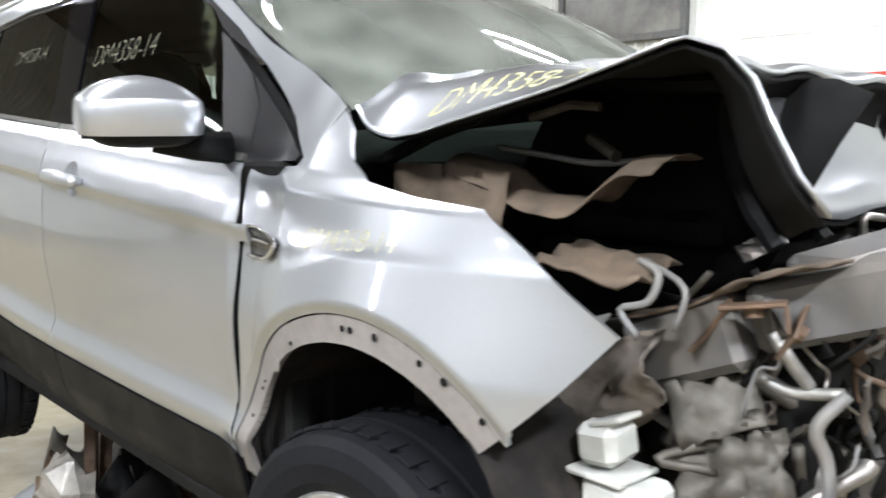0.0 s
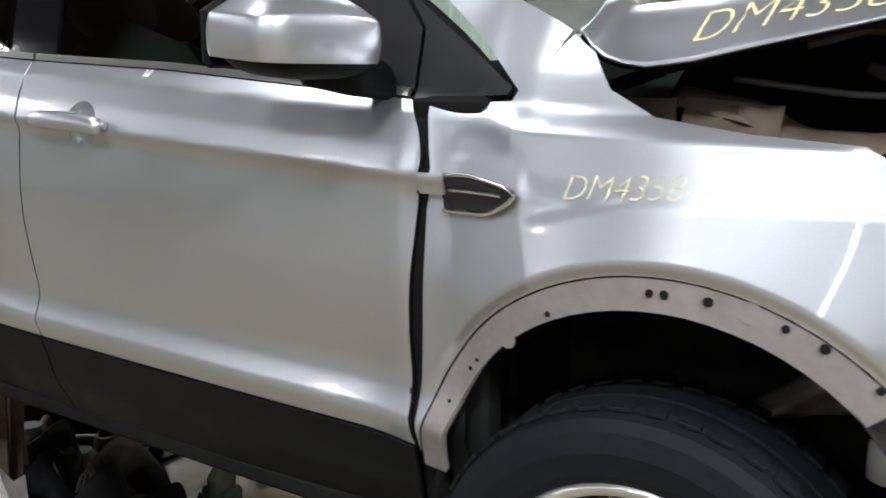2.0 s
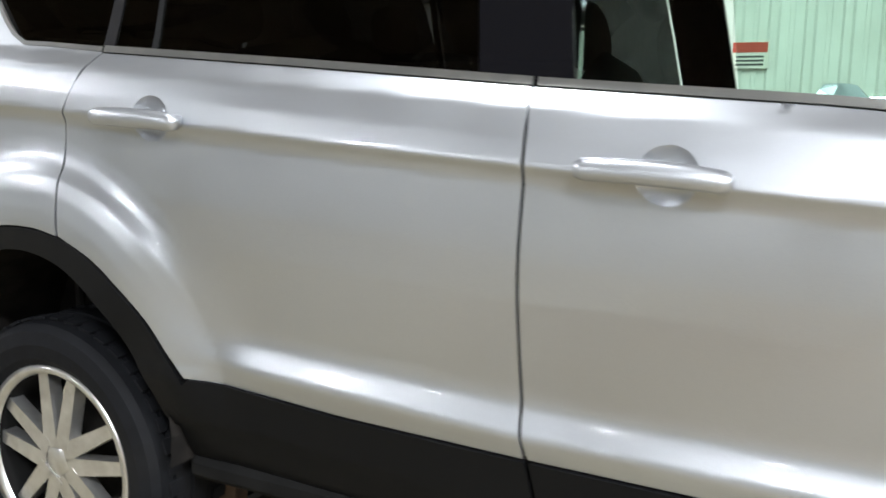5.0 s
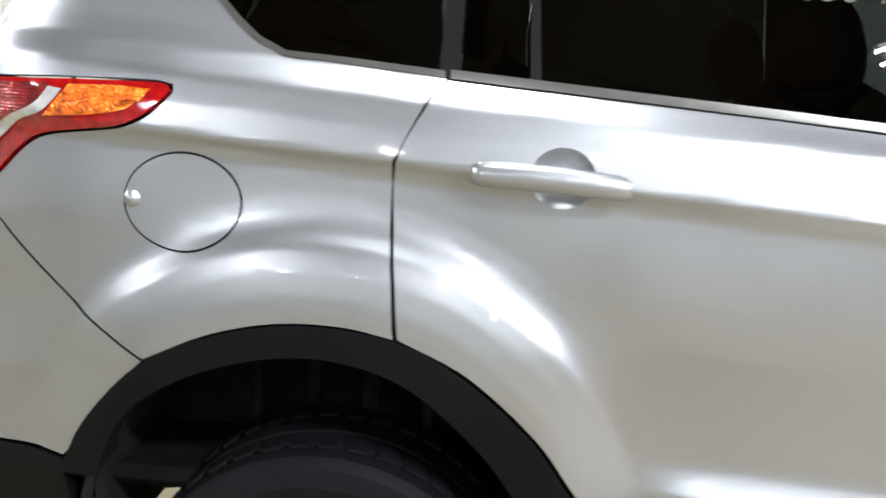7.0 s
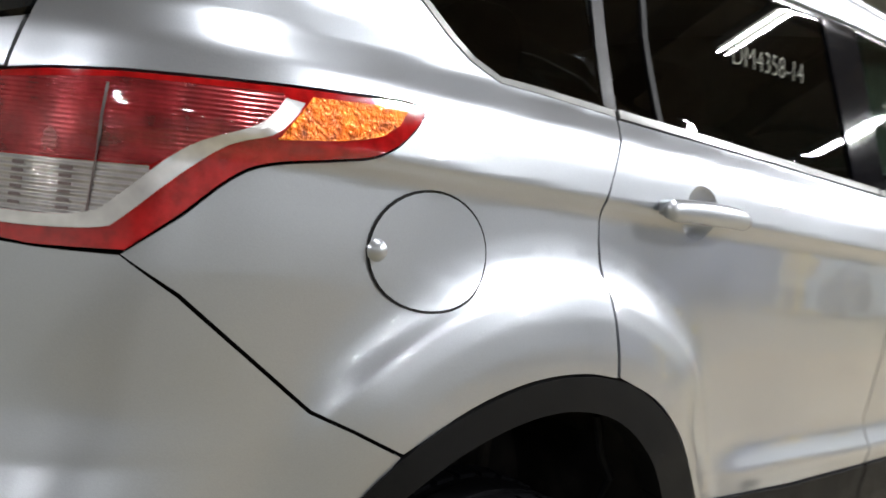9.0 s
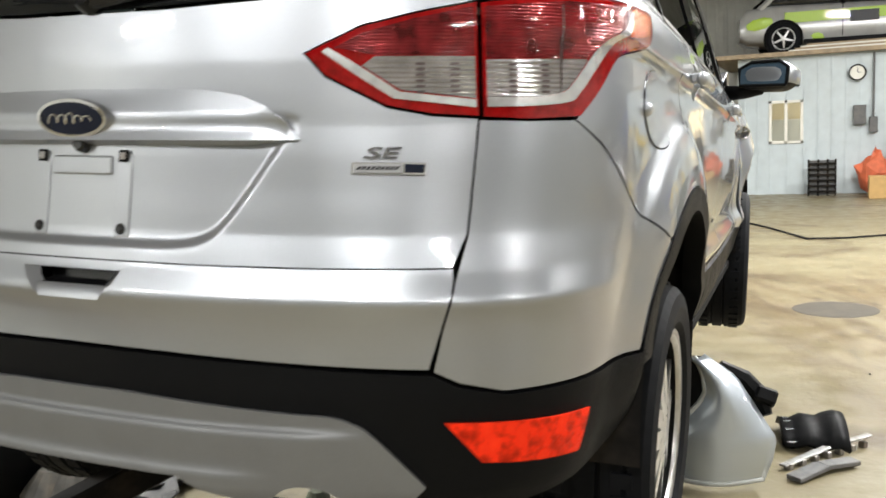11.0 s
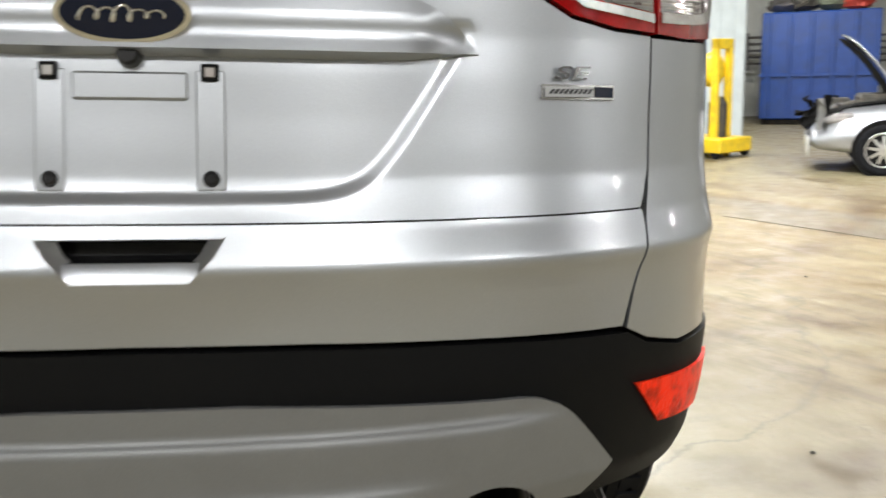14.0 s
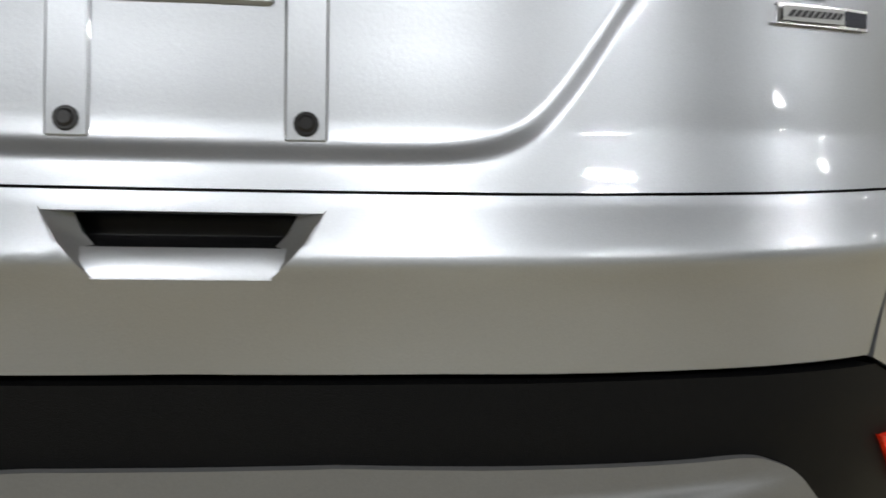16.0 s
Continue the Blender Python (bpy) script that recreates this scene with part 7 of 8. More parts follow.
    r.inputs[1].default_value, r.inputs[2].default_value, r.inputs[4].default_value = 0.80, 1.0, 0.75
    patch = nt.nodes.new("ShaderNodeTexNoise")
    patch.inputs["Scale"].default_value, patch.inputs["Detail"].default_value = 1.3, 6
    gate_n = nt.nodes.new("ShaderNodeMapRange")
    gate_n.inputs[1].default_value, gate_n.inputs[2].default_value = 0.45, 0.62
    mul = nt.nodes.new("ShaderNodeMath")
    mul.operation = "MULTIPLY"
    mix = nt.nodes.new("ShaderNodeMix")
    mix.data_type = "RGBA"
    nt.links.new(coord.outputs["Object"], mp.inputs[0])
    nt.links.new(mp.outputs[0], w.inputs["Vector"])
    nt.links.new(coord.outputs["Object"], patch.inputs["Vector"])
    nt.links.new(w.outputs["Fac"], r.inputs[0])
    nt.links.new(patch.outputs["Fac"], gate_n.inputs[0])
    nt.links.new(r.outputs[0], mul.inputs[0])
    nt.links.new(gate_n.outputs[0], mul.inputs[1])
    nt.links.new(mul.outputs[0], mix.inputs[0])
    nt.links.new(src, mix.inputs[6])
    mix.inputs[7].default_value = (0.062, 0.038, 0.018, 1)
    src = mix.outputs[2]
    # hairline cracks
    bend = nt.nodes.new("ShaderNodeTexNoise")
    bend.inputs["Scale"].default_value, bend.inputs["Detail"].default_value = 1.1, 6
    add_v = nt.nodes.new("ShaderNodeVectorMath")
    add_v.operation = "ADD"
    cell = nt.nodes.new("ShaderNodeTexVoronoi")
    cell.feature = "DISTANCE_TO_EDGE"
    cell.inputs["Scale"].default_value = 0.30
    line = nt.nodes.new("ShaderNodeMapRange")
    line.inputs[1].default_value, line.inputs[2].default_value, line.inputs[3].default_value, line.inputs[4].default_value = 0.0, 0.007, 0.45, 0.0
    mix = nt.nodes.new("ShaderNodeMix")
    mix.data_type = "RGBA"
    nt.links.new(coord.outputs["Object"], bend.inputs["Vector"])
    nt.links.new(coord.outputs["Object"], add_v.inputs[0])
    nt.links.new(bend.outputs["Color"], add_v.inputs[1])
    nt.links.new(add_v.outputs[0], cell.inputs["Vector"])
    nt.links.new(cell.outputs["Distance"], line.inputs[0])
    nt.links.new(line.outputs[0], mix.inputs[0])
    nt.links.new(src, mix.inputs[6])
    mix.inputs[7].default_value = (0.05, 0.036, 0.022, 1)
    src = mix.outputs[2]
    nt.links.new(src, b.inputs["Base Color"])
    return m


CONCRETE = concrete_floor()
WALL_WHITE = material("white_sheet", (0.66, 0.67, 0.63), rough=0.42, grain=0.06, grain_scale=5, stain=0.25, stain_scale=1.6, stain_colour=(0.42, 0.40, 0.35), rough_var=0.1)
WALL_GREY = material("grey_sheet", (0.40, 0.41, 0.39), rough=0.5, grain=0.08, grain_scale=4, stain=0.3, stain_scale=1.5)
CEIL = material("dark_ceiling", (0.17, 0.14, 0.11), rough=0.8, grain=0.15, grain_scale=3, stain=0.4, stain_scale=1.2, stain_colour=(0.08, 0.065, 0.05))
OFFICE = material("pale_blue_sheet", (0.50, 0.56, 0.58), rough=0.45, grain=0.06, grain_scale=5, stain=0.25, stain_scale=2, stain_colour=(0.36, 0.38, 0.38))
WOOD = material("deck_board", (0.34, 0.26, 0.17), rough=0.7, grain=0.25, grain_scale=12)
BLUE = material("blue_enamel", (0.008, 0.045, 0.21), rough=0.4, grain=0.12, grain_scale=6, stain=0.35, stain_scale=4, stain_colour=(0.03, 0.04, 0.08), coat=0.3)
YELLOW_P = material("yellow_enamel", (0.72, 0.50, 0.02), rough=0.4, grain=0.1, grain_scale=8, stain=0.35, stain_scale=6)
RED_P = material("red_paint", (0.45, 0.05, 0.03), rough=0.45, grain=0.1, grain_scale=8, stain=0.2, stain_scale=5)
ORANGE_P = material("orange_cloth", (0.55, 0.12, 0.05), rough=0.7, grain=0.15, grain_scale=12)
CARD = material("cardboard", (0.45, 0.28, 0.11), rough=0.8, grain=0.1, grain_scale=10)
BIN = material("dark_green_bin", (0.015, 0.03, 0.028), rough=0.5, grain=0.1, grain_scale=12)
PAPER = material("paper", (0.75, 0.73, 0.66), rough=0.7, grain=0.05, grain_scale=6)
LIT = material("lit_room", (0.80, 0.68, 0.45), rough=0.8, grain=0.15, grain_scale=1.5)

floor = add("floor", box(-14, -17, -0.2, 21, 7, 0, 0), CONCRETE, "worn pale concrete workshop floor with dirt and oil", "floor", kind="structure")
add("wall_north", join(moved(ribbed(36, 2.8), Matrix.Translation((-15, 6.2, 0))), moved(ribbed(36, 3.6), Matrix.Translation((-15, 6.19, 2.78)))), WALL_WHITE, "white ribbed metal wall with a lapped seam", "wall", kind="structure")
add("wall_south", moved(ribbed(36, 6.4, 0.45), pose(21, -17, 0, 0, 0, 180)), WALL_GREY, "grey ribbed metal wall", "wall", kind="structure")
add("wall_west", moved(ribbed(24, 6.4), pose(-14, -17, 0, 0, 0, 90)), WALL_WHITE, "white ribbed metal wall", "wall", kind="structure")
add("wall_east", moved(ribbed(24, 6.4, 0.45), pose(20.5, 7, 0, 0, 0, -90)), WALL_WHITE, "white ribbed metal wall", "wall", kind="structure")
add("ceiling", join(box(-14, -17, 6.2, 21, 7, 6.3, 0), *[box(x, -17, 5.75, x + 0.2, 7, 6.2, 0.01) for x in range(-12, 21, 4)], *[box(-14, y, 6.05, 21, y + 0.08, 6.2, 0.005) for y in range(-16, 7, 2)]), CEIL, "dark ceiling with steel beams", "ceiling", kind="structure")

# pieces on the north wall
hw = thing("high_window", "dark dirty window high in the white wall", "window", pose(-2.25, 6.12, 2.85), kind="structure")
part("window_frame", *join(box(-0.85, -0.05, 0, 0.85, 0.02, 0.07, 0.005), box(-0.85, -0.05, 1.0, 0.85, 0.02, 1.07, 0.005), box(-0.85, -0.05, 0.07, -0.78, 0.02, 1.0, 0.005), box(0.78, -0.05, 0.07, 0.85, 0.02, 1.0, 0.005)), GREY_PL, hw)
part("pane", *box(-0.78, -0.02, 0.07, 0.78, 0.0, 1.0, 0), material("dirty_pane", (0.09, 0.085, 0.07), rough=0.3, grain=0.5, grain_scale=4, stain=0.6, stain_scale=3, stain_colour=(0.2, 0.19, 0.16)), hw)
sign = thing("safety_sign", "small white sign with a red band on the wall", "sign", pose(0.42, 6.15, 2.16))
part("board", *box(-0.16, -0.01, 0, 0.16, 0.0, 0.24, 0.003), PAPER, sign)
part("red_band", *box(-0.15, -0.014, 0.14, 0.15, -0.011, 0.23, 0.001), RED_P, sign)
for k in range(3):
    part("text_bar", *box(-0.12, -0.014, 0.025 + 0.035 * k, 0.12, -0.011, 0.043 + 0.035 * k, 0.001), INK, sign)
notice = thing("wall_notice", "white notice with dark text bars on the wall", "sign", pose(-0.95, 6.15, 1.72))
part("board", *box(-0.11, -0.01, 0, 0.11, 0.0, 0.36, 0.003), PAPER, notice)
for k in range(7):
    part("text_bar", *box(-0.09, -0.014, 0.03 + 0.045 * k, 0.09, -0.011, 0.055 + 0.045 * k, 0.001), INK, notice)

# pipe rack behind the car
rack = thing("pipe_rack", "steel rack of long bars along the white wall", "rack", pose(-3.2, 2.75, 0))
for x in (-1.4, 0.0, 1.3):
    part("rack_post", *box(x - 0.03, 0.30, 0, x + 0.03, 0.36, 1.7, 0.004), STEEL, rack)
    for z in (0.32, 1.04):
        part("rack_arm", *box(x - 0.025, -0.05, z - 0.05, x + 0.025, 0.30, z, 0.004), STEEL, rack)
rng = random.Random(3)
for z, n in ((0.0, 7), (0.32, 7), (1.04, 9)):
    for k in range(n):
        r = rng.choice([0.014, 0.02, 0.026, 0.032])
        y = -0.03 + 0.045 * (k % 6)
        zz = z + r + (0.05 if k >= 6 else 0) + 0.002
        tagged(part_at("steel_bar", tube([(rng.uniform(-1.9, -1.6), y, zz), (rng.uniform(1.3, 1.55), y, zz)], r, 8), rng.choice([STEEL, CAST, STAND_PAINT, CAST]), pose(-3.2, 2.75, 0), smooth=True), "long grey steel bar lying on a rack", "steel bar", "bars on the rack")
tagged(part_at("red_channel", box(-1.8, -0.2, 0, 1.4, -0.08, 0.10, 0.008), material("dark_red_primer", (0.12, 0.03, 0.02), rough=0.6, grain=0.2, grain_scale=10), pose(-3.2, 2.75, 0)), "dark red primed channel on the floor", "steel bar")

# office with a storage deck on top
def opening_wall(x0, x1, z1, holes):
    """Wall boards in the x-z plane round rectangular openings (x0, x1, z0, z1), 0.1 thick."""
    xs = sorted({x0, x1, *[h[0] for h in holes], *[h[1] for h in holes]})
    out = []
    for a, b in zip(xs, xs[1:]):
        spans = sorted((h[2], h[3]) for h in holes if h[0] <= a and h[1] >= b)
        z = 0.0
        for lo, hi in spans + [(z1, z1)]:
            if lo > z + 0.01:
                n = max(1, round((b - a) / 0.24))
                out.append(("wall_panel", box(a, 0, z, b, 0.10, lo, 0)))
                out += [("rib", box(a + (b - a) * k / n, -0.016, z, a + (b - a) * k / n + 0.035, 0.0, lo, 0.003)) for k in range(n)]
            z = hi
    return out


def panelled(parent, *args):
    for name, piece in opening_wall(*args):
        part(name, *piece, OFFICE, parent)


def glazing(parent, x0, x1, z0, z1, bars_x=1):
    part("window_frame", *join(box(x0, -0.03, z0, x1, 0.06, z0 + 0.05, 0.004), box(x0, -0.03, z1 - 0.05, x1, 0.06, z1, 0.004), *[box(x0 + (x1 - x0 - 0.05) * k / (bars_x + 1), -0.03, z0, x0 + (x1 - x0 - 0.05) * k / (bars_x + 1) + 0.05, 0.06, z1, 0.004) for k in range(bars_x + 2)]), PAPER, parent, "white window frame")
    part("pane", *box(x0 + 0.04, 0.03, z0 + 0.04, x1 - 0.04, 0.036, z1 - 0.04, 0), PANE_PLAIN, parent)


# seen from the hall: x of the wall's frame runs to the right, y away from the hall
office_a = thing("wall_office_front", "pale blue ribbed office wall with windows", "wall", pose(15.9, -1.2, 0, 0, 0, -90), kind="structure")
panelled(office_a, -1.2, 3.1, 2.55, [(-0.75, -0.15, 0.95, 1.75), (1.25, 2.05, 0.98, 1.85), (2.15, 2.95, 0.98, 1.85)])
glazing(office_a, 1.25, 2.05, 0.98, 1.85)
glazing(office_a, 2.15, 2.95, 0.98, 1.85)
glazing(office_a, -0.75, -0.15, 0.95, 1.75)
office_b = thing("wall_office_side", "pale blue ribbed office wall with a half-glazed door", "wall", pose(15.9, -4.3, 0, 0, 0, -128), kind="structure")
panelled(office_b, 0, 4.2, 2.55, [(0.12, 1.0, 0.0, 2.05), (1.75, 2.6, 0.95, 1.85)])
glazing(office_b, 1.75, 2.6, 0.95, 1.85)
od = thing("door_1", "pale grey office door with a tall window", "door", pose(15.9, -4.3, 0, 0, 0, -128), kind="structure")
part("door_leaf", *join(box(0.15, 0, 0, 0.30, 0.05, 2.02, 0.003), box(0.82, 0, 0, 0.97, 0.05, 2.02, 0.003), box(0.30, 0, 0, 0.82, 0.05, 0.75, 0.003), box(0.30, 0, 1.85, 0.82, 0.05, 2.02, 0.003)), OFFICE, od)
part("door_frame", *join(box(0.08, -0.05, 0, 0.14, 0.12, 2.08, 0.004), box(0.98, -0.05, 0, 1.04, 0.12, 2.08, 0.004), box(0.08, -0.05, 2.03, 1.04, 0.12, 2.09, 0.004)), PAPER, od)
part("door_pane", *box(0.31, 0.03, 0.76, 0.81, 0.04, 1.84, 0), PANE_PLAIN, od)
part("door_handle", *tube([(0.90, -0.02, 1.0), (0.90, -0.07, 1.0), (0.82, -0.07, 1.0)], 0.012, 8), CHROME, od)
add("office_back_wall", box(18.6, -7.5, 0, 18.7, 0.2, 2.5, 0), LIT, "cream back wall inside the office", "wall", kind="structure")
add("office_side_wall", box(15.95, 0.0, 0, 18.6, 0.1, 2.55, 0), OFFICE, "pale blue office wall", "wall", kind="structure")
deck = add("storage_deck", box(15.7, -8.2, 2.55, 20.4, 0.6, 2.63, 0.005), WOOD, "wooden storage deck on top of the office", "deck", kind="structure")
for k in range(5):
    add("office_cabinet", box(0, 0, 0, 0.8, 0.4, 1.4 + 0.1 * (k % 2), 0.01), (PAPER, GREY_PL, WOOD, PAPER, GREY_PL)[k], "plain office cabinet behind the window", "cabinet", pose(18.1, -1.0 - 1.2 * k, 0, 0, 0, 90))
lo = lamp(17.3, -3.0, 2.45, 150, 2.0, 0.3, 90)
# things along the office
clock = thing("wall_clock", "round black-rimmed wall clock on the office wall", "clock", pose(15.86, -1.95, 2.18, 0, 0, -90))
part("clock_rim", *moved(lathe([(0.0, 0.0), (0.13, 0.0), (0.15, -0.02), (0.15, -0.05), (0.125, -0.055), (0.12, -0.03)], 28, "Y"), Matrix()), GLOSS_BLACK, clock)
part("clock_face", *moved(lathe([(0.0, -0.034), (0.122, -0.033)], 28, "Y"), Matrix()), PAPER, clock)
part("clock_hand", *join(box(-0.006, -0.042, 0, 0.006, -0.038, 0.09, 0), box(0, -0.042, -0.005, 0.06, -0.038, 0.005, 0)), INK, clock)
meter = thing("switch_box", "grey electric switch box with conduit on the wall", "switch box", pose(15.86, -2.15, 1.1, 0, 0, -90))
part("box", *box(-0.26, -0.10, 0.15, -0.05, 0, 0.50, 0.01), GREY_PL, meter)
part("box", *box(0.0, -0.10, 0.0, 0.14, 0, 0.28, 0.01), GREY_PL, meter)
part("conduit", *tube([(0.07, -0.04, 0.28), (0.07, -0.04, 1.42)], 0.018), GREY_PL, meter)
bench_t = thing("workbench", "dark workbench with a back shelf against the office", "workbench", pose(15.25, -2.75, 0, 0, 0, -90))
part("worktop", *box(-0.1, -0.55, 0.86, 1.05, 0.1, 0.92, 0.01), STAND_PAINT, bench_t)
for x in (-0.06, 0.96):
    for y in (-0.5, 0.03):
        part("leg", *box(x, y, 0, x + 0.06, y + 0.06, 0.86, 0.004), STAND_PAINT, bench_t)
part("back_panel", *box(-0.25, 0.0, 0.75, 0.75, 0.08, 1.22, 0.01), STAND_PAINT, bench_t)
part("lower_shelf", *box(-0.1, -0.5, 0.42, 1.0, 0.05, 0.46, 0.006), STAND_PAINT, bench_t)
add("red_parts_box", box(0.30, -0.35, 0.0, 0.52, -0.15, 0.16, 0.01), RED_P, "small red box on the workbench", "box", pose(15.25, -2.75, 0.92, 0, 0, -90))
add("red_cabinet", box(0.70, -0.35, 0, 1.15, 0.05, 0.62, 0.015), RED_P, "dark red tool cabinet on the floor", "cabinet", pose(15.25, -2.75, 0, 0, 0, -90))
carton = add("paper_carton", box(0.25, -0.75, 0, 0.70, -0.55, 0.42, 0.006), PAPER, "white and blue carton on the floor", "box", pose(15.2, -2.75, 0, 0, 0, -90))
part("printed_label", *box(0.33, -0.765, 0.08, 0.60, -0.752, 0.32, 0.002), BLUE, carton, "blue printed panel")
add("cardboard_box", box(-0.65, -0.6, 0, -0.22, -0.25, 0.38, 0.008), CARD, "open brown cardboard box on the floor", "box", pose(15.2, -2.75, 0, 0, 0, -90))
rag("orange_sack", "orange sack slumped behind a cardboard box", "sack", pose(15.5, -2.25, 0), (0.25, 0.3, 0.75), ORANGE_P, 15)
crate = thing("wire_crate", "dark slatted metal crate leaning on the wall", "crate", pose(15.4, -1.35, 0, 0, 0, -90))
for k in range(6):
    part("slat", *box(-0.22, -0.03, 0.06 + 0.1 * k, 0.26, 0.0, 0.10 + 0.1 * k, 0.004), STAND_PAINT, crate)
for x in (-0.22, -0.06, 0.10, 0.23):
    part("upright", *box(x, 0.0, 0, x + 0.035, 0.03, 0.66, 0.004), STAND_PAINT, crate)
part("panel", *box(-0.21, 0.035, 0.02, 0.25, 0.05, 0.64, 0.002), GREY_PL, crate)
bin_t = thing("rubbish_bin", "tall dark green plastic bin on the floor", "bin", pose(11.2, -4.15, 0, 0, 0, -40))
part("bin_body", *join(hull([(-0.45, 0.34, 0.42, 0.05, 1.0), (0.0, 0.36, 0.44, 0.05, 1.0), (0.45, 0.34, 0.42, 0.05, 1.0)])), BIN, bin_t)
part("bin_rim", *box(-0.49, -0.47, 0.98, 0.49, 0.47, 1.04, 0.015), BIN, bin_t)
for y in (-0.3, 0.3):
    part("bin_wheel", *moved(lathe([(0, -0.03), (0.09, -0.03), (0.10, 0), (0.09, 0.03), (0, 0.03)], 16, "Y"), Matrix.Translation((-0.38, y, 0.10))), RUBBER, bin_t)
add("yellow_broom_board", box(-0.02, -0.2, 0, 0.02, 0.2, 1.5, 0.01), YELLOW_P, "yellow board standing behind the bin", "board", pose(11.9, -4.7, 0, 0, -6, 20))
for k in range(3):
    add("poster", box(0, 0, 0, 0.3, 0.006, 0.4, 0.001), (YELLOW_P, PAPER, ORANGE_P)[k], "coloured notice pinned to the office wall", "poster", pose(15.9, -4.3, 0, 0, 0, -128) @ pose(2.75 + 0.38 * k, -0.03, 1.1 + 0.15 * (k % 2)))
mat_t = add("door_mat", box(-0.5, -0.3, 0, 0.5, 0.3, 0.012, 0.003), BIN, "dark rubber mat at the office door", "mat", pose(15.0, -4.3, 0, 0, 0, -128))
# stored on the deck
banner = add("banner_board", join(box(-0.9, -0.02, 0, 0.9, 0.0, 1.75, 0.005)), PAPER, "large white sign board leaning on the deck", "sign", pose(15.9, -5.15, 2.64, -6, 0, -112))
for k in range(9):
    part("text_bar", *box(-0.75 + 0.165 * k, -0.035, 0.55, -0.63 + 0.165 * k, -0.025, 0.72 + 0.03 * (k % 2), 0.002), INK, banner)
add("red_kayak", moved(shell(0, 0, 0, 0.95, 0.36, 0.24, -0.99, 0.55, 28, 9, 1.5), Matrix.Translation((0, 0, 0.24))), ORANGE_P, "long orange-red boat hull on the deck", "boat", pose(16.05, -3.85, 2.63, 0, 0, 84), smooth=True)
for k in range(4):
    add("timber_board", box(-1.6, -0.08, 0.0, 1.6, 0.08, 0.03, 0.004), (PAPER, WOOD, PAPER, WOOD)[k], "long pale timber board on the deck edge", "board", pose(15.85 + 0.02 * k, -2.4 - 0.1 * k, 2.632 + 0.032 * k, 0, 0, 88), group="boards on the deck")
rag("brown_tarp", "brown cloth bundle on the deck", "bundle", pose(17.0, -4.6, 2.63), (0.6, 0.5, 0.5), CARD, 22)

# machines and the blue container
blue = thing("blue_container", "big blue steel container with scrap on top", "container", pose(17.4, -11.4, 0, 0, 0, 58))
part("container_body", *box(-1.2, -0.9, 0.12, 1.2, 0.9, 2.45, 0.03), BLUE, blue)
for k in range(6):
    part("container_rib", *box(-1.2 + 0.44 * k, 0.9, 0.15, -1.12 + 0.44 * k, 0.96, 2.4, 0.01), BLUE, blue)
part("container_rib", *box(-1.22, 0.9, 1.05, 1.22, 0.95, 1.13, 0.01), BLUE, blue)
part("skid", *box(-1.15, -0.85, 0.0, 1.15, 0.85, 0.12, 0.02), STAND_PAINT, blue)
for k, (x, mat) in enumerate(((-0.7, RED_P), (-0.2, GREENISH), (0.4, GRIME), (0.8, STEEL))):
    rag("scrap_sack", "slumped sack of scrap on the blue container", "sack", pose(17.4, -11.4, 2.45, 0, 0, 58) @ pose(x, 0.4, 0), (0.35, 0.3, 0.35), mat, 30 + k)
lift = thing("yellow_lift", "yellow hydraulic machine on wheels", "machine", pose(11.0, -6.1, 0, 0, 0, 30))
part("mast", *join(box(-0.12, -0.2, 0.0, 0.0, -0.12, 1.75, 0.01), box(-0.12, 0.12, 0.0, 0.0, 0.2, 1.75, 0.01), box(-0.12, -0.2, 1.6, 0.0, 0.2, 1.75, 0.01)), YELLOW_P, lift)
part("motor_cover", *moved(shell(0, 0, 0, 0.18, 0.17, 0.26, -0.99, 0.99), Matrix.Translation((0.13, 0, 1.30))), YELLOW_P, lift, smooth=True)
part("base", *box(-0.35, -0.4, 0.08, 0.6, 0.4, 0.30, 0.02), YELLOW_P, lift)
part("pump", *lathe([(0.0, 0.3), (0.14, 0.3), (0.14, 0.8), (0.09, 0.9), (0.0, 0.9)], 16), GRIME, lift)
for x in (-0.25, 0.5):
    for y in (-0.36, 0.36):
        part("wheel", *moved(lathe([(0, -0.03), (0.07, -0.03), (0.08, 0), (0.07, 0.03), (0, 0.03)], 14, "Y"), Matrix.Translation((x, y, 0.08))), RUBBER, lift)
engine = thing("engine_on_stand", "bare grey engine on a wheeled stand", "engine", pose(10.8, -5.25, 0, 0, 0, 10))
part("block", *join(box(-0.25, -0.28, 0.45, 0.25, 0.28, 0.95, 0.03), box(-0.18, -0.24, 0.95, 0.18, 0.24, 1.08, 0.02), lathe([(0.0, 1.05), (0.1, 1.05), (0.12, 1.15), (0.0, 1.16)], 14)), CAST, engine)
part("stand_post", *box(-0.05, -0.05, 0.0, 0.05, 0.05, 0.5, 0.006), STAND_PAINT, engine)
part("stand_base", *join(box(-0.4, -0.05, 0.0, 0.4, 0.05, 0.08, 0.006), box(-0.05, -0.4, 0.0, 0.05, 0.4, 0.08, 0.006)), STAND_PAINT, engine)
part("manifold", *join(tube([(0.2, -0.2, 0.8), (0.35, -0.15, 0.7), (0.35, 0.2, 0.6)], 0.04), tube([(0.2, 0.1, 0.85), (0.38, 0.1, 0.75), (0.36, -0.1, 0.5)], 0.035)), STEEL, engine)
wallbars = thing("wall_bars", "long steel bars racked on the far wall", "rack", pose(19.9, -13.2, 0, 0, 0, -90))
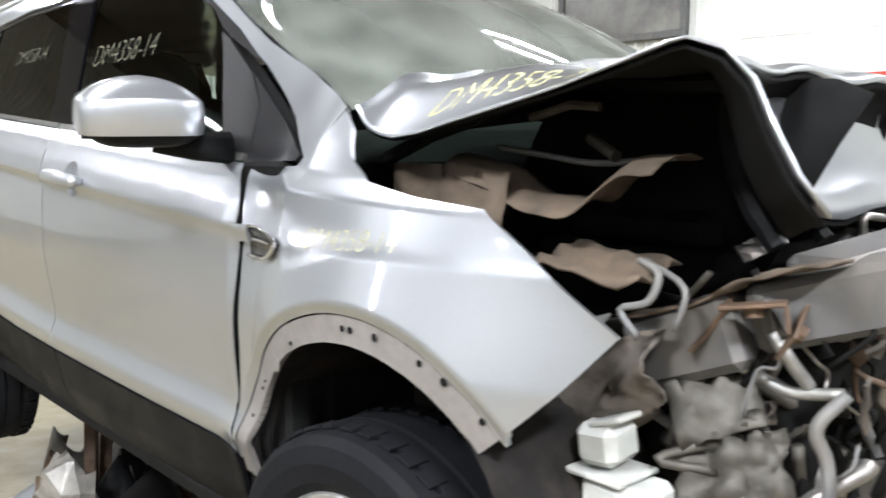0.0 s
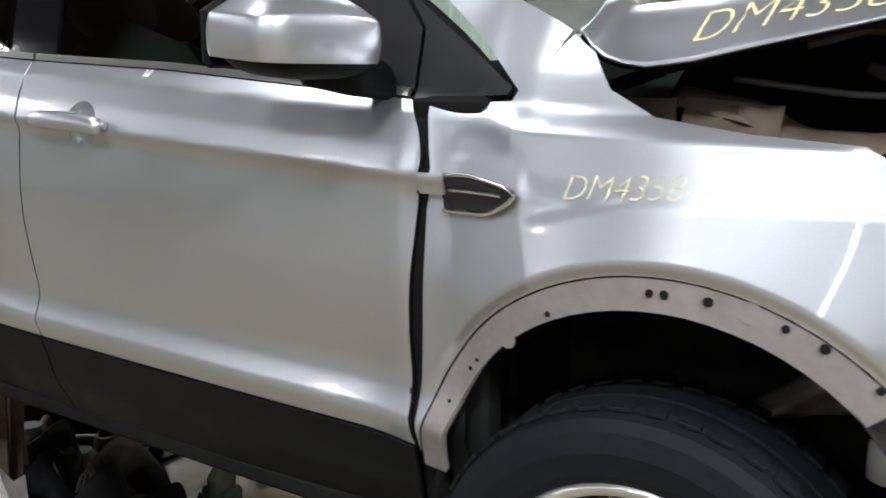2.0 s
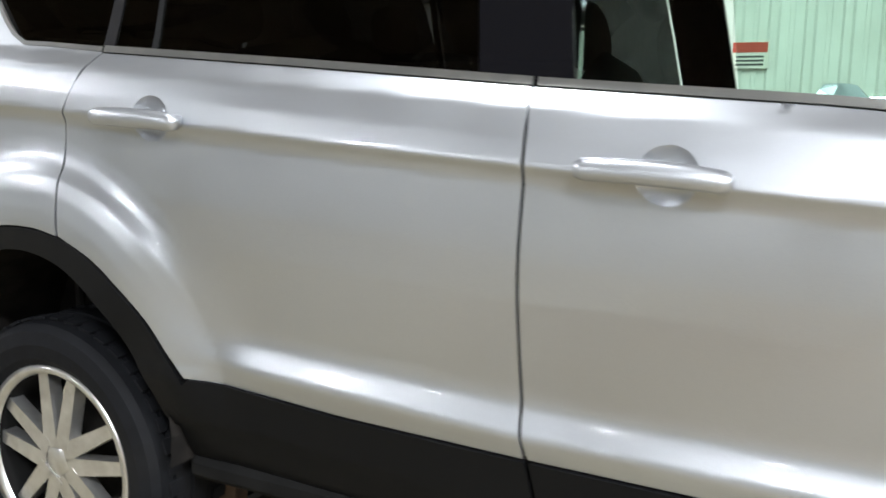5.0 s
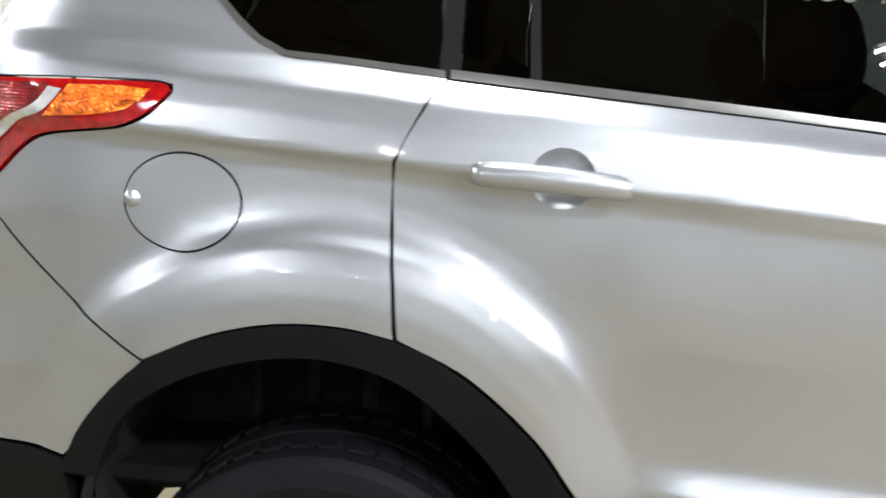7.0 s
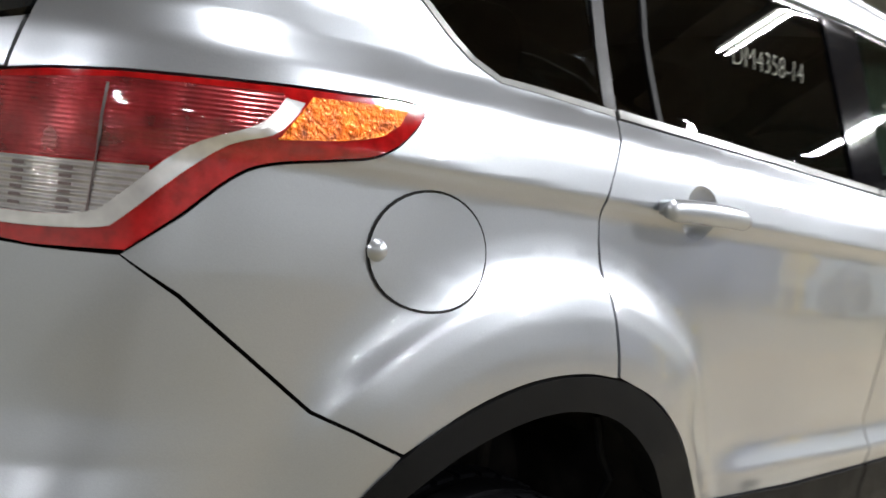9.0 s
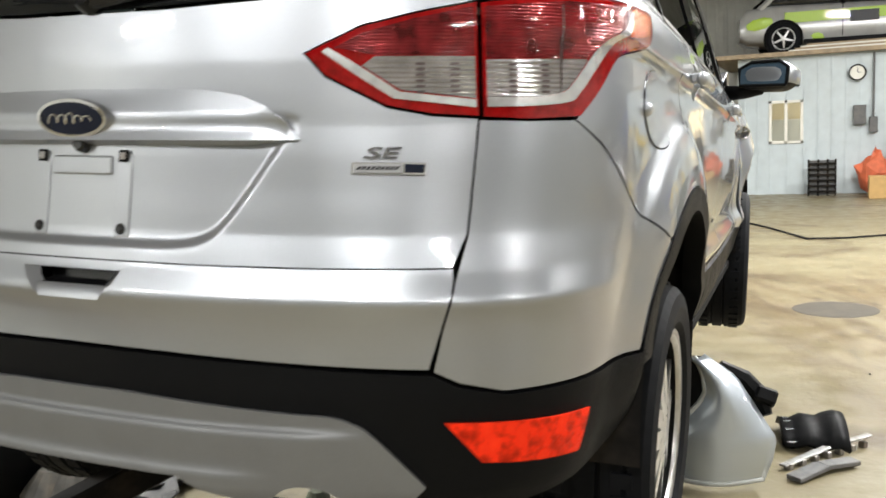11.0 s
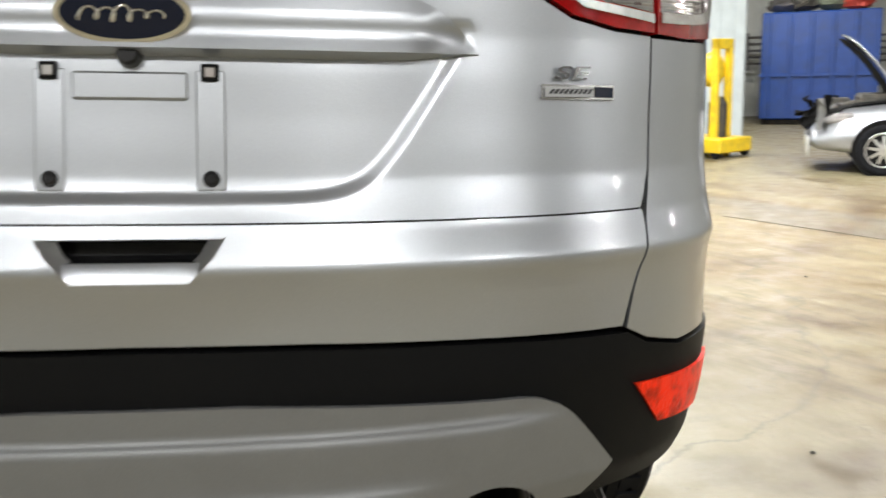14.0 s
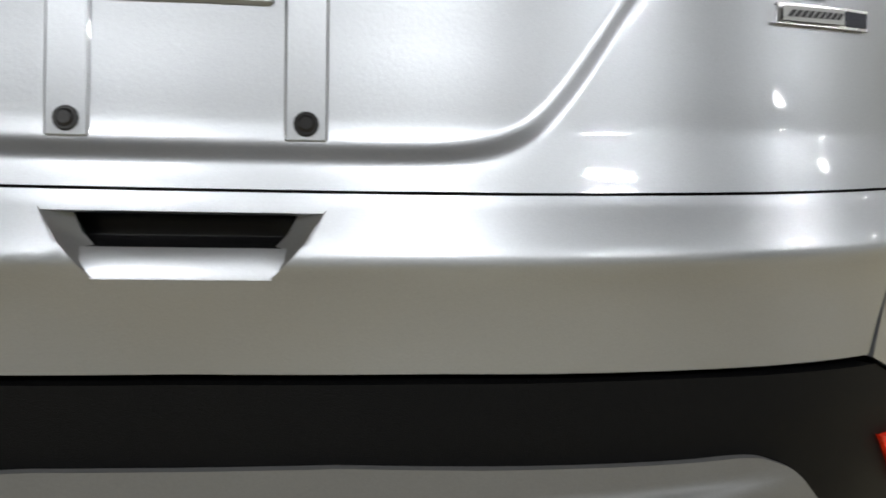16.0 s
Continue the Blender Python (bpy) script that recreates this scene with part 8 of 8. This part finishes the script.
for k in range(5):
    part("bar", *tube([(-3, -0.1 - 0.03 * k, 1.35 + 0.16 * k), (4, -0.1 - 0.03 * k, 1.35 + 0.16 * k)], 0.03), STEEL, wallbars)
for x in (-2.5, 0, 2.5):
    part("bracket", *box(x, -0.3, 1.2, x + 0.06, 0.45, 2.1, 0.005), STEEL, wallbars)

# sawn joints in the slab, filled with dirt
JOINT = material("joint_dirt", (0.045, 0.036, 0.024), rough=0.9, grain=0.4, grain_scale=12)
for x, y, a, n, w in ((4.30, -4.622, 26.4, 3.4, 0.011), (5.62, -5.95, 132.6, 1.9, 0.008)):
    add("floor_joint", box(-n / 2, -w, -0.01, n / 2, w, 0.0035, 0), JOINT, "dirt-filled sawn joint in the concrete floor", "floor joint", pose(x, y, 0, 0, 0, a), kind="structure")
# floor drain, damp spot and cable
drain = thing("floor_drain", "dark round iron drain cover in the floor", "drain", pose(5.0, -1.36, 0.0), kind="structure")
part("drain_cover", *lathe([(0.0, 0.006), (0.27, 0.006), (0.29, 0.004), (0.30, 0.001)], 36), material("drain_iron", (0.042, 0.034, 0.023), rough=0.8, grain=0.3, grain_scale=12, stain=0.6, stain_scale=5, stain_colour=(0.07, 0.058, 0.04)), drain)
cable = add("air_hose", tube([(11.2, -0.2, 0.012), (10.2, -0.7, 0.012), (9.1, -1.15, 0.012), (9.2, -1.6, 0.012), (9.6, -2.2, 0.012), (10.4, -3.0, 0.012)], 0.012, 6), RUBBER, "dark air hose lying across the floor", "hose", smooth=True)

# ceiling lamps: twin tubes in white troughs
def tube_lamp(x, y, z, power, rz=90.0):
    t = thing("tube_lamp", "white twin-tube ceiling lamp", "lamp", pose(x, y, z, 0, 0, rz), group="ceiling lamps")
    part("trough", *join(box(-0.66, -0.16, 0.05, 0.66, 0.16, 0.09, 0.006), bar((-0.66, -0.17, 0.03), (0.66, -0.17, 0.03), 0.012, 0.08), bar((-0.66, 0.17, 0.03), (0.66, 0.17, 0.03), 0.012, 0.08)), TROUGH, t)
    for s in (-1, 1):
        part("tube", *tube([(-0.62, s * 0.085, 0.03), (0.62, s * 0.085, 0.03)], 0.016, 8), TUBE, t)
        part("hanger", *tube([(s * 0.5, 0, 0.09), (s * 0.5, 0, 6.2 - z)], 0.004, 5), STEEL, t)
    for s in (-1, 1):
        at = pose(x, y, z, 0, 0, rz) @ Vector((0, 0.085 * s, -0.01))
        lamp(at.x, at.y, at.z, power / 2, 1.3, 0.03, rz)


TROUGH = material("lamp_trough", (0.22, 0.22, 0.21), rough=0.5, grain=0.1, grain_scale=8)
TUBE = material("lamp_tube", (1.0, 0.98, 0.95), rough=0.3, emit=6.0)
for x, y, p in LAMPS:
    tube_lamp(x, y, 4.7, p, 42.0 if p == 560 else 90.0)
